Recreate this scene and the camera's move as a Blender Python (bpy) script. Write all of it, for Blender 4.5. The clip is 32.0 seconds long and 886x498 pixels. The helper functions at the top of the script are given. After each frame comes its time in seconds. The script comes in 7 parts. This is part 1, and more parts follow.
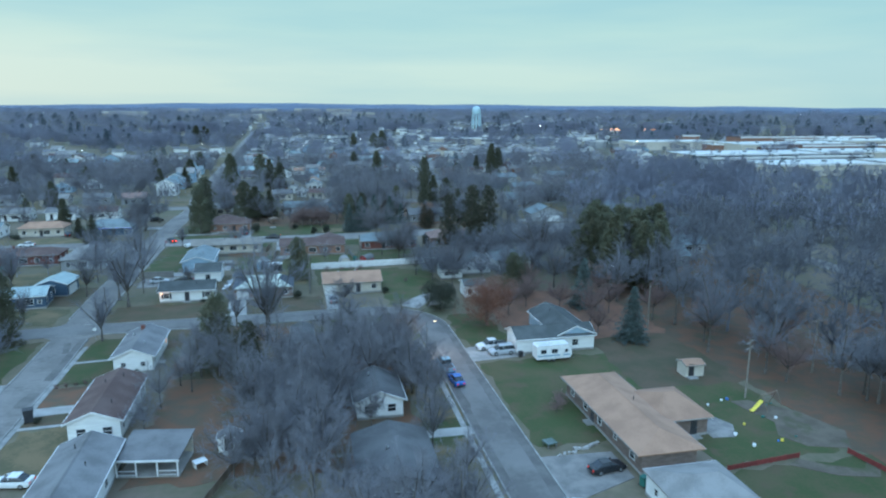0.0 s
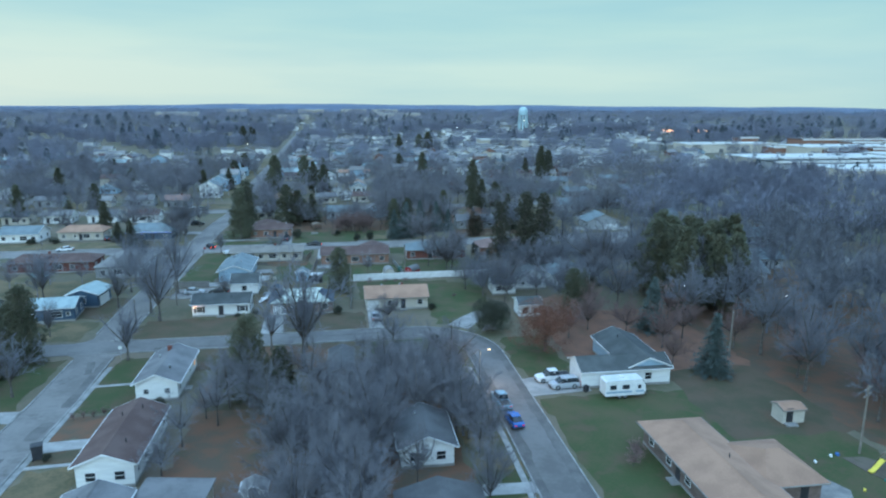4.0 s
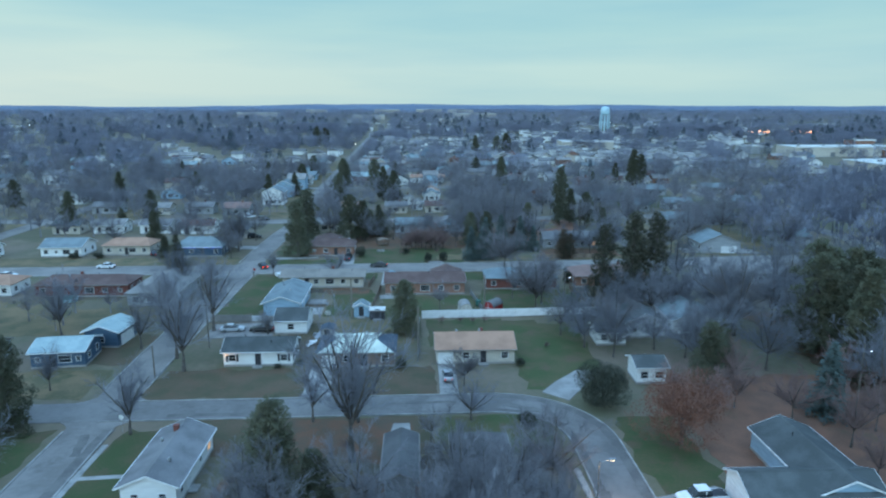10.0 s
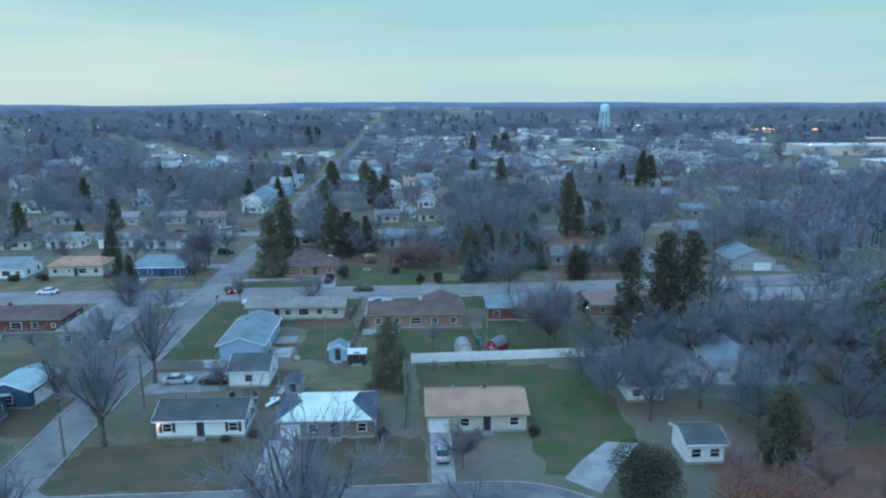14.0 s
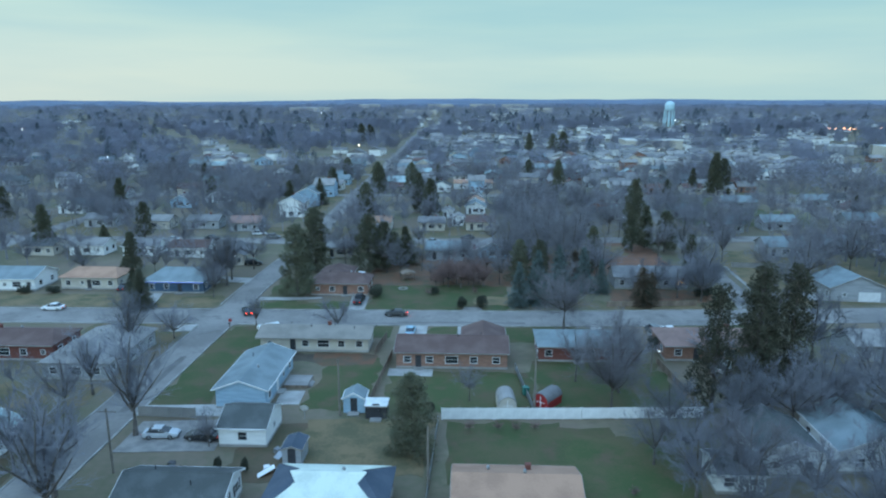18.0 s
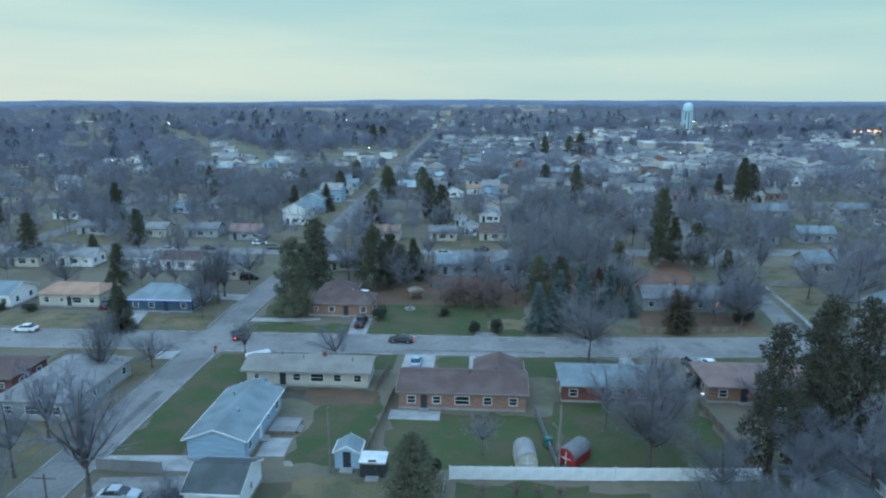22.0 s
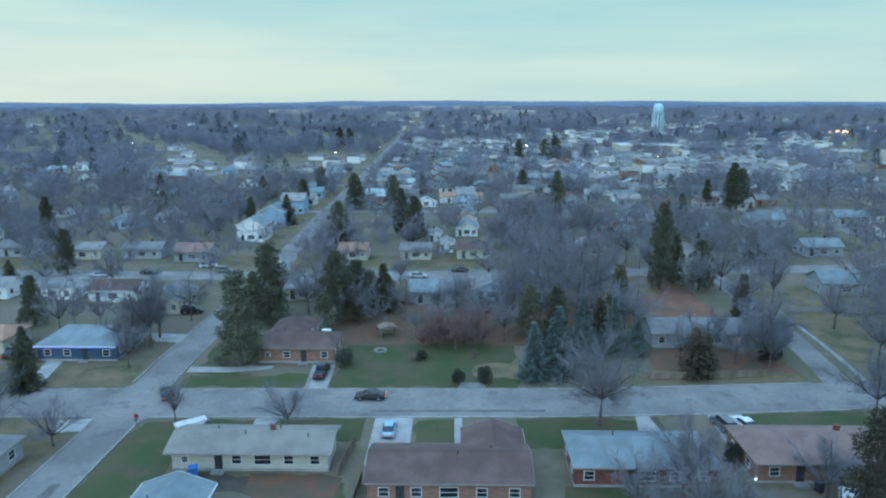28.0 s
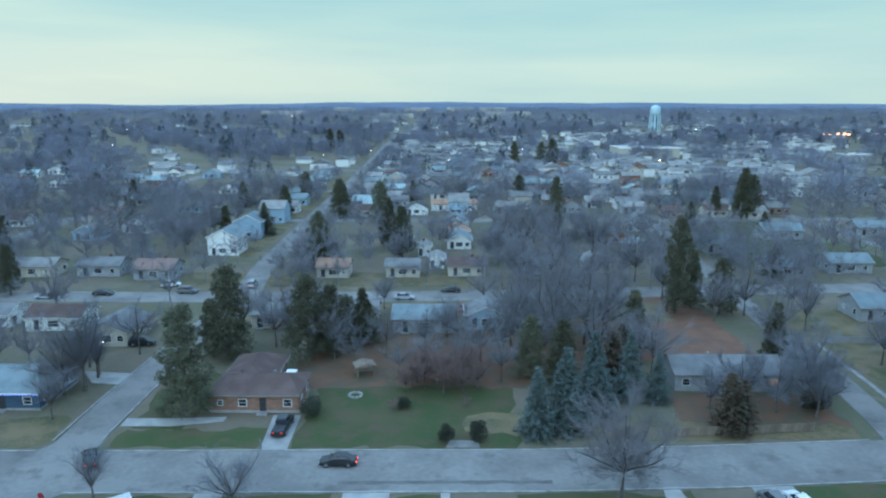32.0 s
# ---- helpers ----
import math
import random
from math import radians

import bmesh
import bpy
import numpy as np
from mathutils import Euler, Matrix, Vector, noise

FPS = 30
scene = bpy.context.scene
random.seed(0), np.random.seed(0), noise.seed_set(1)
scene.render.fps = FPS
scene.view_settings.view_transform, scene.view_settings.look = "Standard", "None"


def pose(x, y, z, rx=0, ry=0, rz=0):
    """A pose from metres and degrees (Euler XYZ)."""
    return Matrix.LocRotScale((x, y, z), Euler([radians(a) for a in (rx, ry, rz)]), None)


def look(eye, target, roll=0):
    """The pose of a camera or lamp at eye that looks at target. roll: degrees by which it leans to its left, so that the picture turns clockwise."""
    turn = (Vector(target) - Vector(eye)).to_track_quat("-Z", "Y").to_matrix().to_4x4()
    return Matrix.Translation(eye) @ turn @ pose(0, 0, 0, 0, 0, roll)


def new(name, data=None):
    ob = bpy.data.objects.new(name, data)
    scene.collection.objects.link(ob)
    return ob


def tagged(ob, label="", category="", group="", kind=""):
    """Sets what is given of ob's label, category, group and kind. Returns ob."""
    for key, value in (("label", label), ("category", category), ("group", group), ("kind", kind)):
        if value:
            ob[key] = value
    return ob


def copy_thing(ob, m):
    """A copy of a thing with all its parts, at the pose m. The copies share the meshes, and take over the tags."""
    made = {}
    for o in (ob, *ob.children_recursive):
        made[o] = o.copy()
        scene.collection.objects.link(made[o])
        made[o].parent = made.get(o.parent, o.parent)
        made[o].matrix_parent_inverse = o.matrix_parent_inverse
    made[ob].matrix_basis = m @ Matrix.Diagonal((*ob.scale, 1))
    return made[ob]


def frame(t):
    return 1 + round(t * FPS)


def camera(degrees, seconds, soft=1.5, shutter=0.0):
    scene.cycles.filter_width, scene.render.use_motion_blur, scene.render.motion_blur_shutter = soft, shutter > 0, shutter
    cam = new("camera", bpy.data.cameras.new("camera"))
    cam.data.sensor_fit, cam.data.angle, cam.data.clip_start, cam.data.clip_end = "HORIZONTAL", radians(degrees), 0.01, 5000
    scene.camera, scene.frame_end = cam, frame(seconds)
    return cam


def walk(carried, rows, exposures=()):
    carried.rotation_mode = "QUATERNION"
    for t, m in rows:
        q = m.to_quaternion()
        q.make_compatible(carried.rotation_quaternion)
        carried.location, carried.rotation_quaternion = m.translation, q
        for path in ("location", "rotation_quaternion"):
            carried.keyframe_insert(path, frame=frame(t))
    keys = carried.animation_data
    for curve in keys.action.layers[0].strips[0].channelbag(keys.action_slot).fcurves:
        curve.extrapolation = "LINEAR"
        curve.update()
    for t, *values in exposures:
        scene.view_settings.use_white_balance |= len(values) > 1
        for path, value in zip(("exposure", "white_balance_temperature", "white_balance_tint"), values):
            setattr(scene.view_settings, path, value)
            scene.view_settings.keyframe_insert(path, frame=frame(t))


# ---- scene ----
cam = camera(66.8, 32.0, soft=2.15)
PATH = [
    (0, 7.73, -142.46, 44.14, 77.80, -0.23, -12.09),
    (0.5, 7.76, -140.98, 44.12, 77.82, -0.26, -11.49),
    (1, 7.74, -139.49, 44.10, 77.85, -0.24, -10.98),
    (1.5, 7.75, -137.98, 44.08, 77.87, -0.25, -10.81),
    (2, 7.79, -136.40, 44.07, 77.87, -0.26, -10.51),
    (2.5, 7.90, -134.70, 44.07, 77.86, -0.18, -10.13),
    (4.5, 8.72, -126.84, 44.15, 77.80, -0.27, -6.28),
    (5, 8.96, -124.73, 44.17, 77.76, -0.32, -3.47),
    (5.5, 9.16, -122.51, 44.20, 77.77, -0.36, -1.75),
    (6, 9.34, -120.15, 44.21, 77.78, -0.41, -0.56),
    (6.5, 9.42, -117.65, 44.19, 77.82, -0.35, -0.65),
    (7, 9.39, -114.96, 44.15, 77.84, -0.23, -1.01),
    (7.5, 9.35, -112.10, 44.10, 77.84, -0.20, -1.33),
    (8, 9.34, -109.16, 44.04, 77.83, -0.14, -1.65),
    (8.5, 9.33, -106.08, 44.00, 77.87, -0.11, -1.87),
    (9, 9.40, -102.96, 43.97, 77.83, -0.01, -2.02),
    (9.5, 9.52, -99.83, 43.97, 77.83, 0.04, -2.06),
    (10, 9.62, -96.66, 43.99, 77.82, -0.02, -2.06),
    (10.5, 9.73, -93.37, 44.02, 77.82, -0.03, -2.11),
    (11, 9.83, -90.09, 44.05, 77.79, 0.03, -2.14),
    (11.5, 9.99, -86.83, 44.07, 77.78, 0.04, -2.15),
    (12, 10.16, -83.63, 44.09, 77.74, 0.08, -2.12),
    (12.5, 10.37, -80.49, 44.11, 77.71, 0.12, -2.15),
    (13, 10.61, -77.40, 44.13, 77.67, 0.14, -2.24),
    (13.5, 10.89, -74.40, 44.15, 77.66, 0.17, -2.59),
    (15.5, 12.39, -62.65, 44.25, 77.44, 0.11, 0.50),
    (16, 12.85, -59.80, 44.29, 77.40, 0.05, 1.64),
    (16.5, 13.27, -57.08, 44.34, 77.39, 0.08, 2.06),
    (17, 13.61, -54.51, 44.41, 77.39, 0.11, 2.24),
    (17.5, 13.91, -52.08, 44.45, 77.40, 0.11, 2.35),
    (18, 14.17, -49.79, 44.48, 77.38, 0.07, 2.51),
    (18.5, 14.30, -47.60, 44.49, 77.33, 0.07, 2.74),
    (19, 14.37, -45.52, 44.50, 77.32, 0.03, 2.90),
    (19.5, 14.36, -43.54, 44.52, 77.34, 0.02, 3.07),
    (20, 14.31, -41.68, 44.55, 77.35, 0.00, 3.68),
    (20.5, 14.23, -39.91, 44.59, 77.38, -0.02, 4.05),
    (21, 14.13, -38.23, 44.63, 77.44, -0.04, 4.44),
    (21.5, 14.07, -36.56, 44.66, 77.42, -0.06, 5.05),
    (22, 13.94, -34.93, 44.70, 77.44, -0.04, 3.67),
    (22.5, 13.67, -33.35, 44.74, 77.48, 0.02, 2.93),
    (23, 13.43, -31.72, 44.79, 77.49, -0.01, 3.40),
    (23.5, 13.26, -30.05, 44.86, 77.47, -0.01, 4.00),
    (24, 13.09, -28.33, 44.95, 77.48, -0.00, 4.50),
    (24.5, 12.92, -26.54, 45.03, 77.49, -0.02, 3.98),
    (25, 12.63, -24.70, 45.11, 77.53, 0.04, 3.68),
    (25.5, 12.38, -22.73, 45.16, 77.52, 0.03, 2.66),
    (27.5, 11.64, -14.51, 45.21, 77.51, 0.03, 1.43),
    (28, 11.50, -12.30, 45.20, 77.52, 0.10, 1.01),
    (28.5, 11.48, -9.97, 45.17, 77.54, 0.09, 1.01),
    (29, 11.55, -7.60, 45.13, 77.55, 0.06, 0.83),
    (29.5, 11.63, -5.26, 45.09, 77.57, 0.06, 0.78),
    (30, 11.70, -2.92, 45.06, 77.58, 0.05, 0.75),
    (30.5, 11.85, -0.56, 45.04, 77.59, 0.03, 0.73),
    (31, 12.05, 1.90, 45.03, 77.64, 0.07, 0.63),
    (31.5, 12.26, 4.39, 45.01, 77.64, 0.04, 0.58),
    (32, 12.46, 6.86, 44.99, 77.64, 0.01, 0.56),
]
walk(cam, [(r[0], pose(*r[1:])) for r in PATH], [(0.0, 0.08, 6300, 9), (2.5, 0.10, 6250, 8.5), (5.0, 0.05, 6300, 9), (8.0, 0.0, 6250, 9), (11.0, -0.04, 6000, 8.5), (13.0, -0.04, 5950, 8.5), (16.0, -0.03, 6000, 9), (18.0, -0.02, 6250, 9.5), (20.0, -0.01, 6450, 10), (24.0, 0.0, 6450, 10), (28.0, 0.08, 6400, 9.5), (32.0, 0.09, 6400, 9.5)])

# ---- light ----
world = bpy.data.worlds.new("dusk_sky")
scene.world = world
world.use_nodes = True
wt = world.node_tree
wt.nodes.clear()
w_out = wt.nodes.new("ShaderNodeOutputWorld")
w_bg = wt.nodes.new("ShaderNodeBackground")
w_sky = wt.nodes.new("ShaderNodeTexSky")
w_sky.sky_type = "NISHITA"
w_sky.sun_disc = False
w_sky.sun_elevation = radians(9)
w_sky.sun_rotation = radians(300)
w_co = wt.nodes.new("ShaderNodeTexCoord")
w_sep = wt.nodes.new("ShaderNodeSeparateXYZ")
wt.links.new(w_co.outputs["Generated"], w_sep.inputs[0])


def w_node(kind, **kw):
    n = wt.nodes.new(kind)
    for k, v in kw.items():
        n.inputs[k].default_value = v
    return n


# overcast: pale cream low down, teal above it, bluer overhead
w_ramp = wt.nodes.new("ShaderNodeValToRGB")
for pos, col in ((0.0, (0.515, 0.73, 0.715, 1)), (0.05, (0.53, 0.75, 0.735, 1)), (0.10, (0.462, 0.72, 0.72, 1)), (0.20, (0.412, 0.682, 0.715, 1)), (0.38, (0.585, 1.01, 1.42, 1)), (1.0, (0.83, 1.49, 2.46, 1))):
    e = w_ramp.color_ramp.elements.new(pos) if pos not in (0.0, 1.0) else w_ramp.color_ramp.elements[0 if pos == 0 else -1]
    e.position, e.color = pos, col
wt.links.new(w_sep.outputs["Z"], w_ramp.inputs[0])
# long flat cloud sheets
w_map = wt.nodes.new("ShaderNodeMapping")
w_map.inputs["Scale"].default_value = (1.5, 1.5, 13.0)
w_map.inputs["Location"].default_value = (0.3, 0.1, 0.42)
wt.links.new(w_co.outputs["Generated"], w_map.inputs[0])
w_noise = wt.nodes.new("ShaderNodeTexNoise")
w_noise.inputs["Scale"].default_value = 1.0
w_noise.inputs["Detail"].default_value = 7
w_noise.inputs["Roughness"].default_value = 0.5
wt.links.new(w_map.outputs[0], w_noise.inputs["Vector"])
w_cr = wt.nodes.new("ShaderNodeValToRGB")
w_cr.color_ramp.elements[0].position, w_cr.color_ramp.elements[0].color = 0.42, (0.88, 0.94, 0.98, 1)
w_cr.color_ramp.elements[1].position, w_cr.color_ramp.elements[1].color = 0.66, (1.13, 1.06, 1.0, 1)
wt.links.new(w_noise.outputs["Fac"], w_cr.inputs[0])
w_mul = wt.nodes.new("ShaderNodeMixRGB")
w_mul.blend_type = "MULTIPLY"
w_mul.inputs[0].default_value = 1.0
# paler, creamier cloud low in the west
w_west = wt.nodes.new("ShaderNodeMapRange")
w_west.interpolation_type = "SMOOTHSTEP"
for k_, v_ in (("From Min", 0.25), ("From Max", -0.55), ("To Min", 0.0), ("To Max", 0.5)):
    w_west.inputs[k_].default_value = v_
wt.links.new(w_sep.outputs["X"], w_west.inputs["Value"])
w_low = wt.nodes.new("ShaderNodeMapRange")
w_low.interpolation_type = "SMOOTHSTEP"
for k_, v_ in (("From Min", 0.17), ("From Max", 0.02), ("To Min", 0.0), ("To Max", 1.0)):
    w_low.inputs[k_].default_value = v_
wt.links.new(w_sep.outputs["Z"], w_low.inputs["Value"])
w_wl = wt.nodes.new("ShaderNodeMath")
w_wl.operation = "MULTIPLY"
wt.links.new(w_west.outputs[0], w_wl.inputs[0])
wt.links.new(w_low.outputs[0], w_wl.inputs[1])
w_cream = wt.nodes.new("ShaderNodeMixRGB")
w_cream.inputs[2].default_value = (0.66, 0.775, 0.725, 1)
wt.links.new(w_wl.outputs[0], w_cream.inputs[0])
wt.links.new(w_ramp.outputs[0], w_cream.inputs[1])
wt.links.new(w_cream.outputs[0], w_mul.inputs[1])
wt.links.new(w_cr.outputs[0], w_mul.inputs[2])
w_dim = wt.nodes.new("ShaderNodeMixRGB")
w_dim.blend_type = "MULTIPLY"
w_dim.inputs[0].default_value = 1.0
w_dim.inputs[2].default_value = (0.08, 0.08, 0.08, 1)
wt.links.new(w_sky.outputs[0], w_dim.inputs[1])
w_mix = wt.nodes.new("ShaderNodeMixRGB")
w_mix.inputs[0].default_value = 0.93
wt.links.new(w_dim.outputs[0], w_mix.inputs[1])
wt.links.new(w_mul.outputs[0], w_mix.inputs[2])
wt.links.new(w_mix.outputs[0], w_bg.inputs["Color"])
w_bg.inputs["Strength"].default_value = 1.0
wt.links.new(w_bg.outputs[0], w_out.inputs["Surface"])

sun_data = bpy.data.lights.new("sun", "SUN")
sun_data.energy, sun_data.angle, sun_data.color = 1.5, radians(70), (0.64, 0.90, 1.04)
sun = new("sun", sun_data)
sun.matrix_world = look((-45, -75, 42), (0, 0, 0))


# ---- materials ----
def mat(name, a, b=None, rough=0.85, scale=1.5, fine=20.0, bump=0.15, metal=0.0, rnd=0.12, island=False, spec=0.3, emit=None, stretch=None, patch=None, even=0.0, thin=0.0):
    """Two colours mixed by broad and fine noise, with small relief; rnd varies it from thing to thing."""
    m = bpy.data.materials.new(name)
    m.use_nodes = True
    t = m.node_tree
    bsdf = t.nodes["Principled BSDF"]
    bsdf.inputs["Roughness"].default_value = rough
    bsdf.inputs["Metallic"].default_value = metal
    bsdf.inputs["Specular IOR Level"].default_value = spec
    b = b or tuple(c * 0.7 for c in a)
    co = t.nodes.new("ShaderNodeTexCoord")
    vec = co.outputs["Object"]
    if stretch:
        mp = t.nodes.new("ShaderNodeMapping")
        mp.inputs["Scale"].default_value = stretch
        t.links.new(vec, mp.inputs[0])
        vec = mp.outputs[0]
    n1, n2 = t.nodes.new("ShaderNodeTexNoise"), t.nodes.new("ShaderNodeTexNoise")
    n1.inputs["Scale"].default_value, n2.inputs["Scale"].default_value = scale, fine
    n1.inputs["Detail"].default_value, n2.inputs["Detail"].default_value = 5, 3
    t.links.new(vec, n1.inputs["Vector"])
    t.links.new(vec, n2.inputs["Vector"])
    add = t.nodes.new("ShaderNodeMath")
    add.operation = "MULTIPLY_ADD"
    add.inputs[1].default_value = 0.35
    t.links.new(n2.outputs["Fac"], add.inputs[0])
    t.links.new(n1.outputs["Fac"], add.inputs[2])
    ramp = t.nodes.new("ShaderNodeValToRGB")
    ramp.color_ramp.elements[0].position, ramp.color_ramp.elements[0].color = 0.56, (*a, 1)
    ramp.color_ramp.elements[1].position, ramp.color_ramp.elements[1].color = 0.80, (*b, 1)
    t.links.new(add.outputs[0], ramp.inputs[0])
    out = ramp.outputs[0]
    if patch:
        # worn or stained spots with a shape of their own
        n3 = t.nodes.new("ShaderNodeTexNoise")
        n3.inputs["Scale"].default_value, n3.inputs["Detail"].default_value, n3.inputs["Roughness"].default_value = patch[1], 6, 0.62
        t.links.new(vec, n3.inputs["Vector"])
        pr = t.nodes.new("ShaderNodeMapRange")
        pr.inputs["From Min"].default_value, pr.inputs["From Max"].default_value = patch[2], patch[2] + 0.12
        pr.inputs["To Max"].default_value = 0.85
        t.links.new(n3.outputs["Fac"], pr.inputs["Value"])
        pm_ = t.nodes.new("ShaderNodeMixRGB")
        pm_.inputs[2].default_value = (*patch[0], 1)
        t.links.new(pr.outputs[0], pm_.inputs[0])
        t.links.new(out, pm_.inputs[1])
        out = pm_.outputs[0]
    if rnd:
        if island:
            src = t.nodes.new("ShaderNodeNewGeometry").outputs["Random Per Island"]
        else:
            src = t.nodes.new("ShaderNodeObjectInfo").outputs["Random"]
        mr = t.nodes.new("ShaderNodeMapRange")
        mr.inputs["To Min"].default_value, mr.inputs["To Max"].default_value = 1 - rnd, 1 + rnd
        t.links.new(src, mr.inputs["Value"])
        mu = t.nodes.new("ShaderNodeMixRGB")
        mu.blend_type = "MULTIPLY"
        mu.inputs[0].default_value = 1.0
        t.links.new(out, mu.inputs[1])
        t.links.new(mr.outputs[0], mu.inputs[2])
        out = mu.outputs[0]
    t.links.new(out, bsdf.inputs["Base Color"])
    if bump:
        bp = t.nodes.new("ShaderNodeBump")
        bp.inputs["Strength"].default_value = bump
        bp.inputs["Distance"].default_value = 0.05
        t.links.new(n2.outputs["Fac"], bp.inputs["Height"])
        t.links.new(bp.outputs[0], bsdf.inputs["Normal"])
    if even:
        # fine twigs scatter light evenly: their relief leans towards the sky
        geo = t.nodes.new("ShaderNodeNewGeometry")
        up = t.nodes.new("ShaderNodeCombineXYZ")
        up.inputs["Z"].default_value = 1.0
        lean = t.nodes.new("ShaderNodeMixRGB")
        lean.inputs[0].default_value = even
        t.links.new(geo.outputs["Normal"], lean.inputs[1])
        t.links.new(up.outputs[0], lean.inputs[2])
        nrm = t.nodes.new("ShaderNodeVectorMath")
        nrm.operation = "NORMALIZE"
        t.links.new(lean.outputs[0], nrm.inputs[0])
        t.links.new(nrm.outputs[0], bsdf.inputs["Normal"])
    if thin:
        # sprays of fine twigs pass part of the light on
        tr = t.nodes.new("ShaderNodeBsdfTranslucent")
        t.links.new(out, tr.inputs["Color"])
        mx = t.nodes.new("ShaderNodeMixShader")
        mx.inputs[0].default_value = thin
        t.links.new(bsdf.outputs[0], mx.inputs[1])
        t.links.new(tr.outputs[0], mx.inputs[2])
        t.links.new(mx.outputs[0], t.nodes["Material Output"].inputs["Surface"])
    if emit:
        bsdf.inputs["Emission Color"].default_value = (*emit[:3], 1)
        bsdf.inputs["Emission Strength"].default_value = emit[3]
    return m


M_ground = mat("leaf_strewn_ground", (0.165, 0.128, 0.092), (0.110, 0.105, 0.062), scale=0.045, fine=0.9, bump=0.3, rnd=0, patch=((0.19, 0.155, 0.105), 0.11, 0.55))
M_lawn = mat("green_lawn", (0.050, 0.069, 0.023), (0.086, 0.076, 0.036), scale=0.16, fine=2.6, bump=0.4, rnd=0.10, patch=((0.100, 0.070, 0.042), 0.23, 0.53))
M_dry = mat("dormant_lawn", (0.185, 0.132, 0.072), (0.100, 0.090, 0.048), scale=0.2, fine=2.4, bump=0.4, rnd=0.08, patch=((0.058, 0.070, 0.032), 0.17, 0.54))
M_leaves = mat("fallen_leaves", (0.155, 0.078, 0.046), (0.10, 0.075, 0.05), scale=0.3, fine=3.0, bump=0.5, rnd=0.1, patch=((0.075, 0.075, 0.04), 0.14, 0.57))
M_rustbed = mat("rusty_leaf_bed", (0.215, 0.105, 0.066), (0.15, 0.082, 0.055), scale=0.25, fine=3.0, bump=0.5, rnd=0.1, patch=((0.10, 0.085, 0.05), 0.16, 0.60))
M_asphalt = mat("worn_asphalt", (0.232, 0.215, 0.198), (0.165, 0.152, 0.14), scale=0.12, fine=1.3, rough=0.75, bump=0.15, rnd=0.04, patch=((0.115, 0.105, 0.098), 0.2, 0.56))
M_damp = mat("damp_asphalt", (0.175, 0.163, 0.152), (0.118, 0.109, 0.102), scale=0.14, fine=1.3, rough=0.6, bump=0.15, rnd=0.04, patch=((0.215, 0.20, 0.185), 0.12, 0.57))
M_patch = mat("asphalt_patch", (0.105, 0.098, 0.092), (0.15, 0.14, 0.13), scale=0.4, fine=3, rough=0.7, rnd=0.05)
M_concrete = mat("concrete", (0.355, 0.34, 0.318), (0.255, 0.245, 0.23), scale=0.4, fine=4, rnd=0.1)
M_kerb = mat("kerb_stone", (0.33, 0.32, 0.30), (0.22, 0.215, 0.2), scale=0.6, fine=5, rnd=0.08)
M_litter = mat("leafy_dull_lawn", (0.112, 0.078, 0.049), (0.074, 0.066, 0.036), scale=0.2, fine=2.6, bump=0.5, rnd=0.06, patch=((0.115, 0.072, 0.044), 0.16, 0.53))
M_soil = mat("dark_garden_soil", (0.060, 0.048, 0.040), (0.088, 0.072, 0.052), scale=0.5, fine=4, bump=0.5, rnd=0.05)
M_sand = mat("damp_sandy_soil", (0.140, 0.112, 0.084), (0.098, 0.078, 0.058), scale=0.35, fine=4, bump=0.5, rnd=0.06, patch=((0.075, 0.078, 0.04), 0.3, 0.52))
M_gravel = mat("gravel", (0.26, 0.24, 0.22), (0.17, 0.16, 0.15), scale=0.5, fine=6, bump=0.5)
M_bark = mat("grey_bark", (0.135, 0.118, 0.105), (0.085, 0.072, 0.062), scale=2, fine=12, rnd=0.2)
M_twig = mat("bare_twigs", (0.205, 0.196, 0.205), (0.150, 0.142, 0.148), scale=0.4, fine=4, bump=0, rnd=0.22, even=0.6, spec=0.1)
M_twig_dark = mat("dark_bare_twigs", (0.195, 0.193, 0.208), (0.143, 0.140, 0.150), scale=0.4, fine=4, bump=0, rnd=0.2, even=0.6, spec=0.1)
M_twig_red = mat("reddish_twigs", (0.235, 0.150, 0.130), (0.175, 0.115, 0.104), scale=0.4, fine=4, bump=0, rnd=0.2, even=0.6, spec=0.1)
M_rust = mat("rusty_leaves", (0.235, 0.104, 0.068), (0.17, 0.085, 0.060), scale=0.7, fine=5, bump=0, rnd=0.12)
M_pine = mat("pine_needles", (0.080, 0.086, 0.056), (0.110, 0.103, 0.066), scale=0.6, fine=5, bump=0, rnd=0.25, even=0.35, spec=0.15)
M_pinebrown = mat("dull_pine_needles", (0.048, 0.049, 0.032), (0.080, 0.072, 0.049), scale=0.6, fine=5, bump=0, rnd=0.25, even=0.35, spec=0.15)
M_brownev = mat("browned_evergreen", (0.115, 0.078, 0.052), (0.075, 0.062, 0.042), scale=0.8, fine=5, bump=0, rnd=0.15)
M_mid = mat("grey_brown_twigs", (0.190, 0.188, 0.204), (0.140, 0.137, 0.148), scale=0.4, fine=4, bump=0, rnd=0.25, even=0.6, spec=0.1)
M_twig_deep = mat("deep_grey_brown_twigs", (0.180, 0.166, 0.170), (0.132, 0.120, 0.122), scale=0.4, fine=4, bump=0, rnd=0.15, even=0.6, spec=0.1)
M_block = mat("pale_grey_twigs", (0.285, 0.272, 0.293), (0.208, 0.197, 0.212), scale=0.4, fine=4, bump=0, rnd=0.15, even=0.6, spec=0.1, thin=0.12)
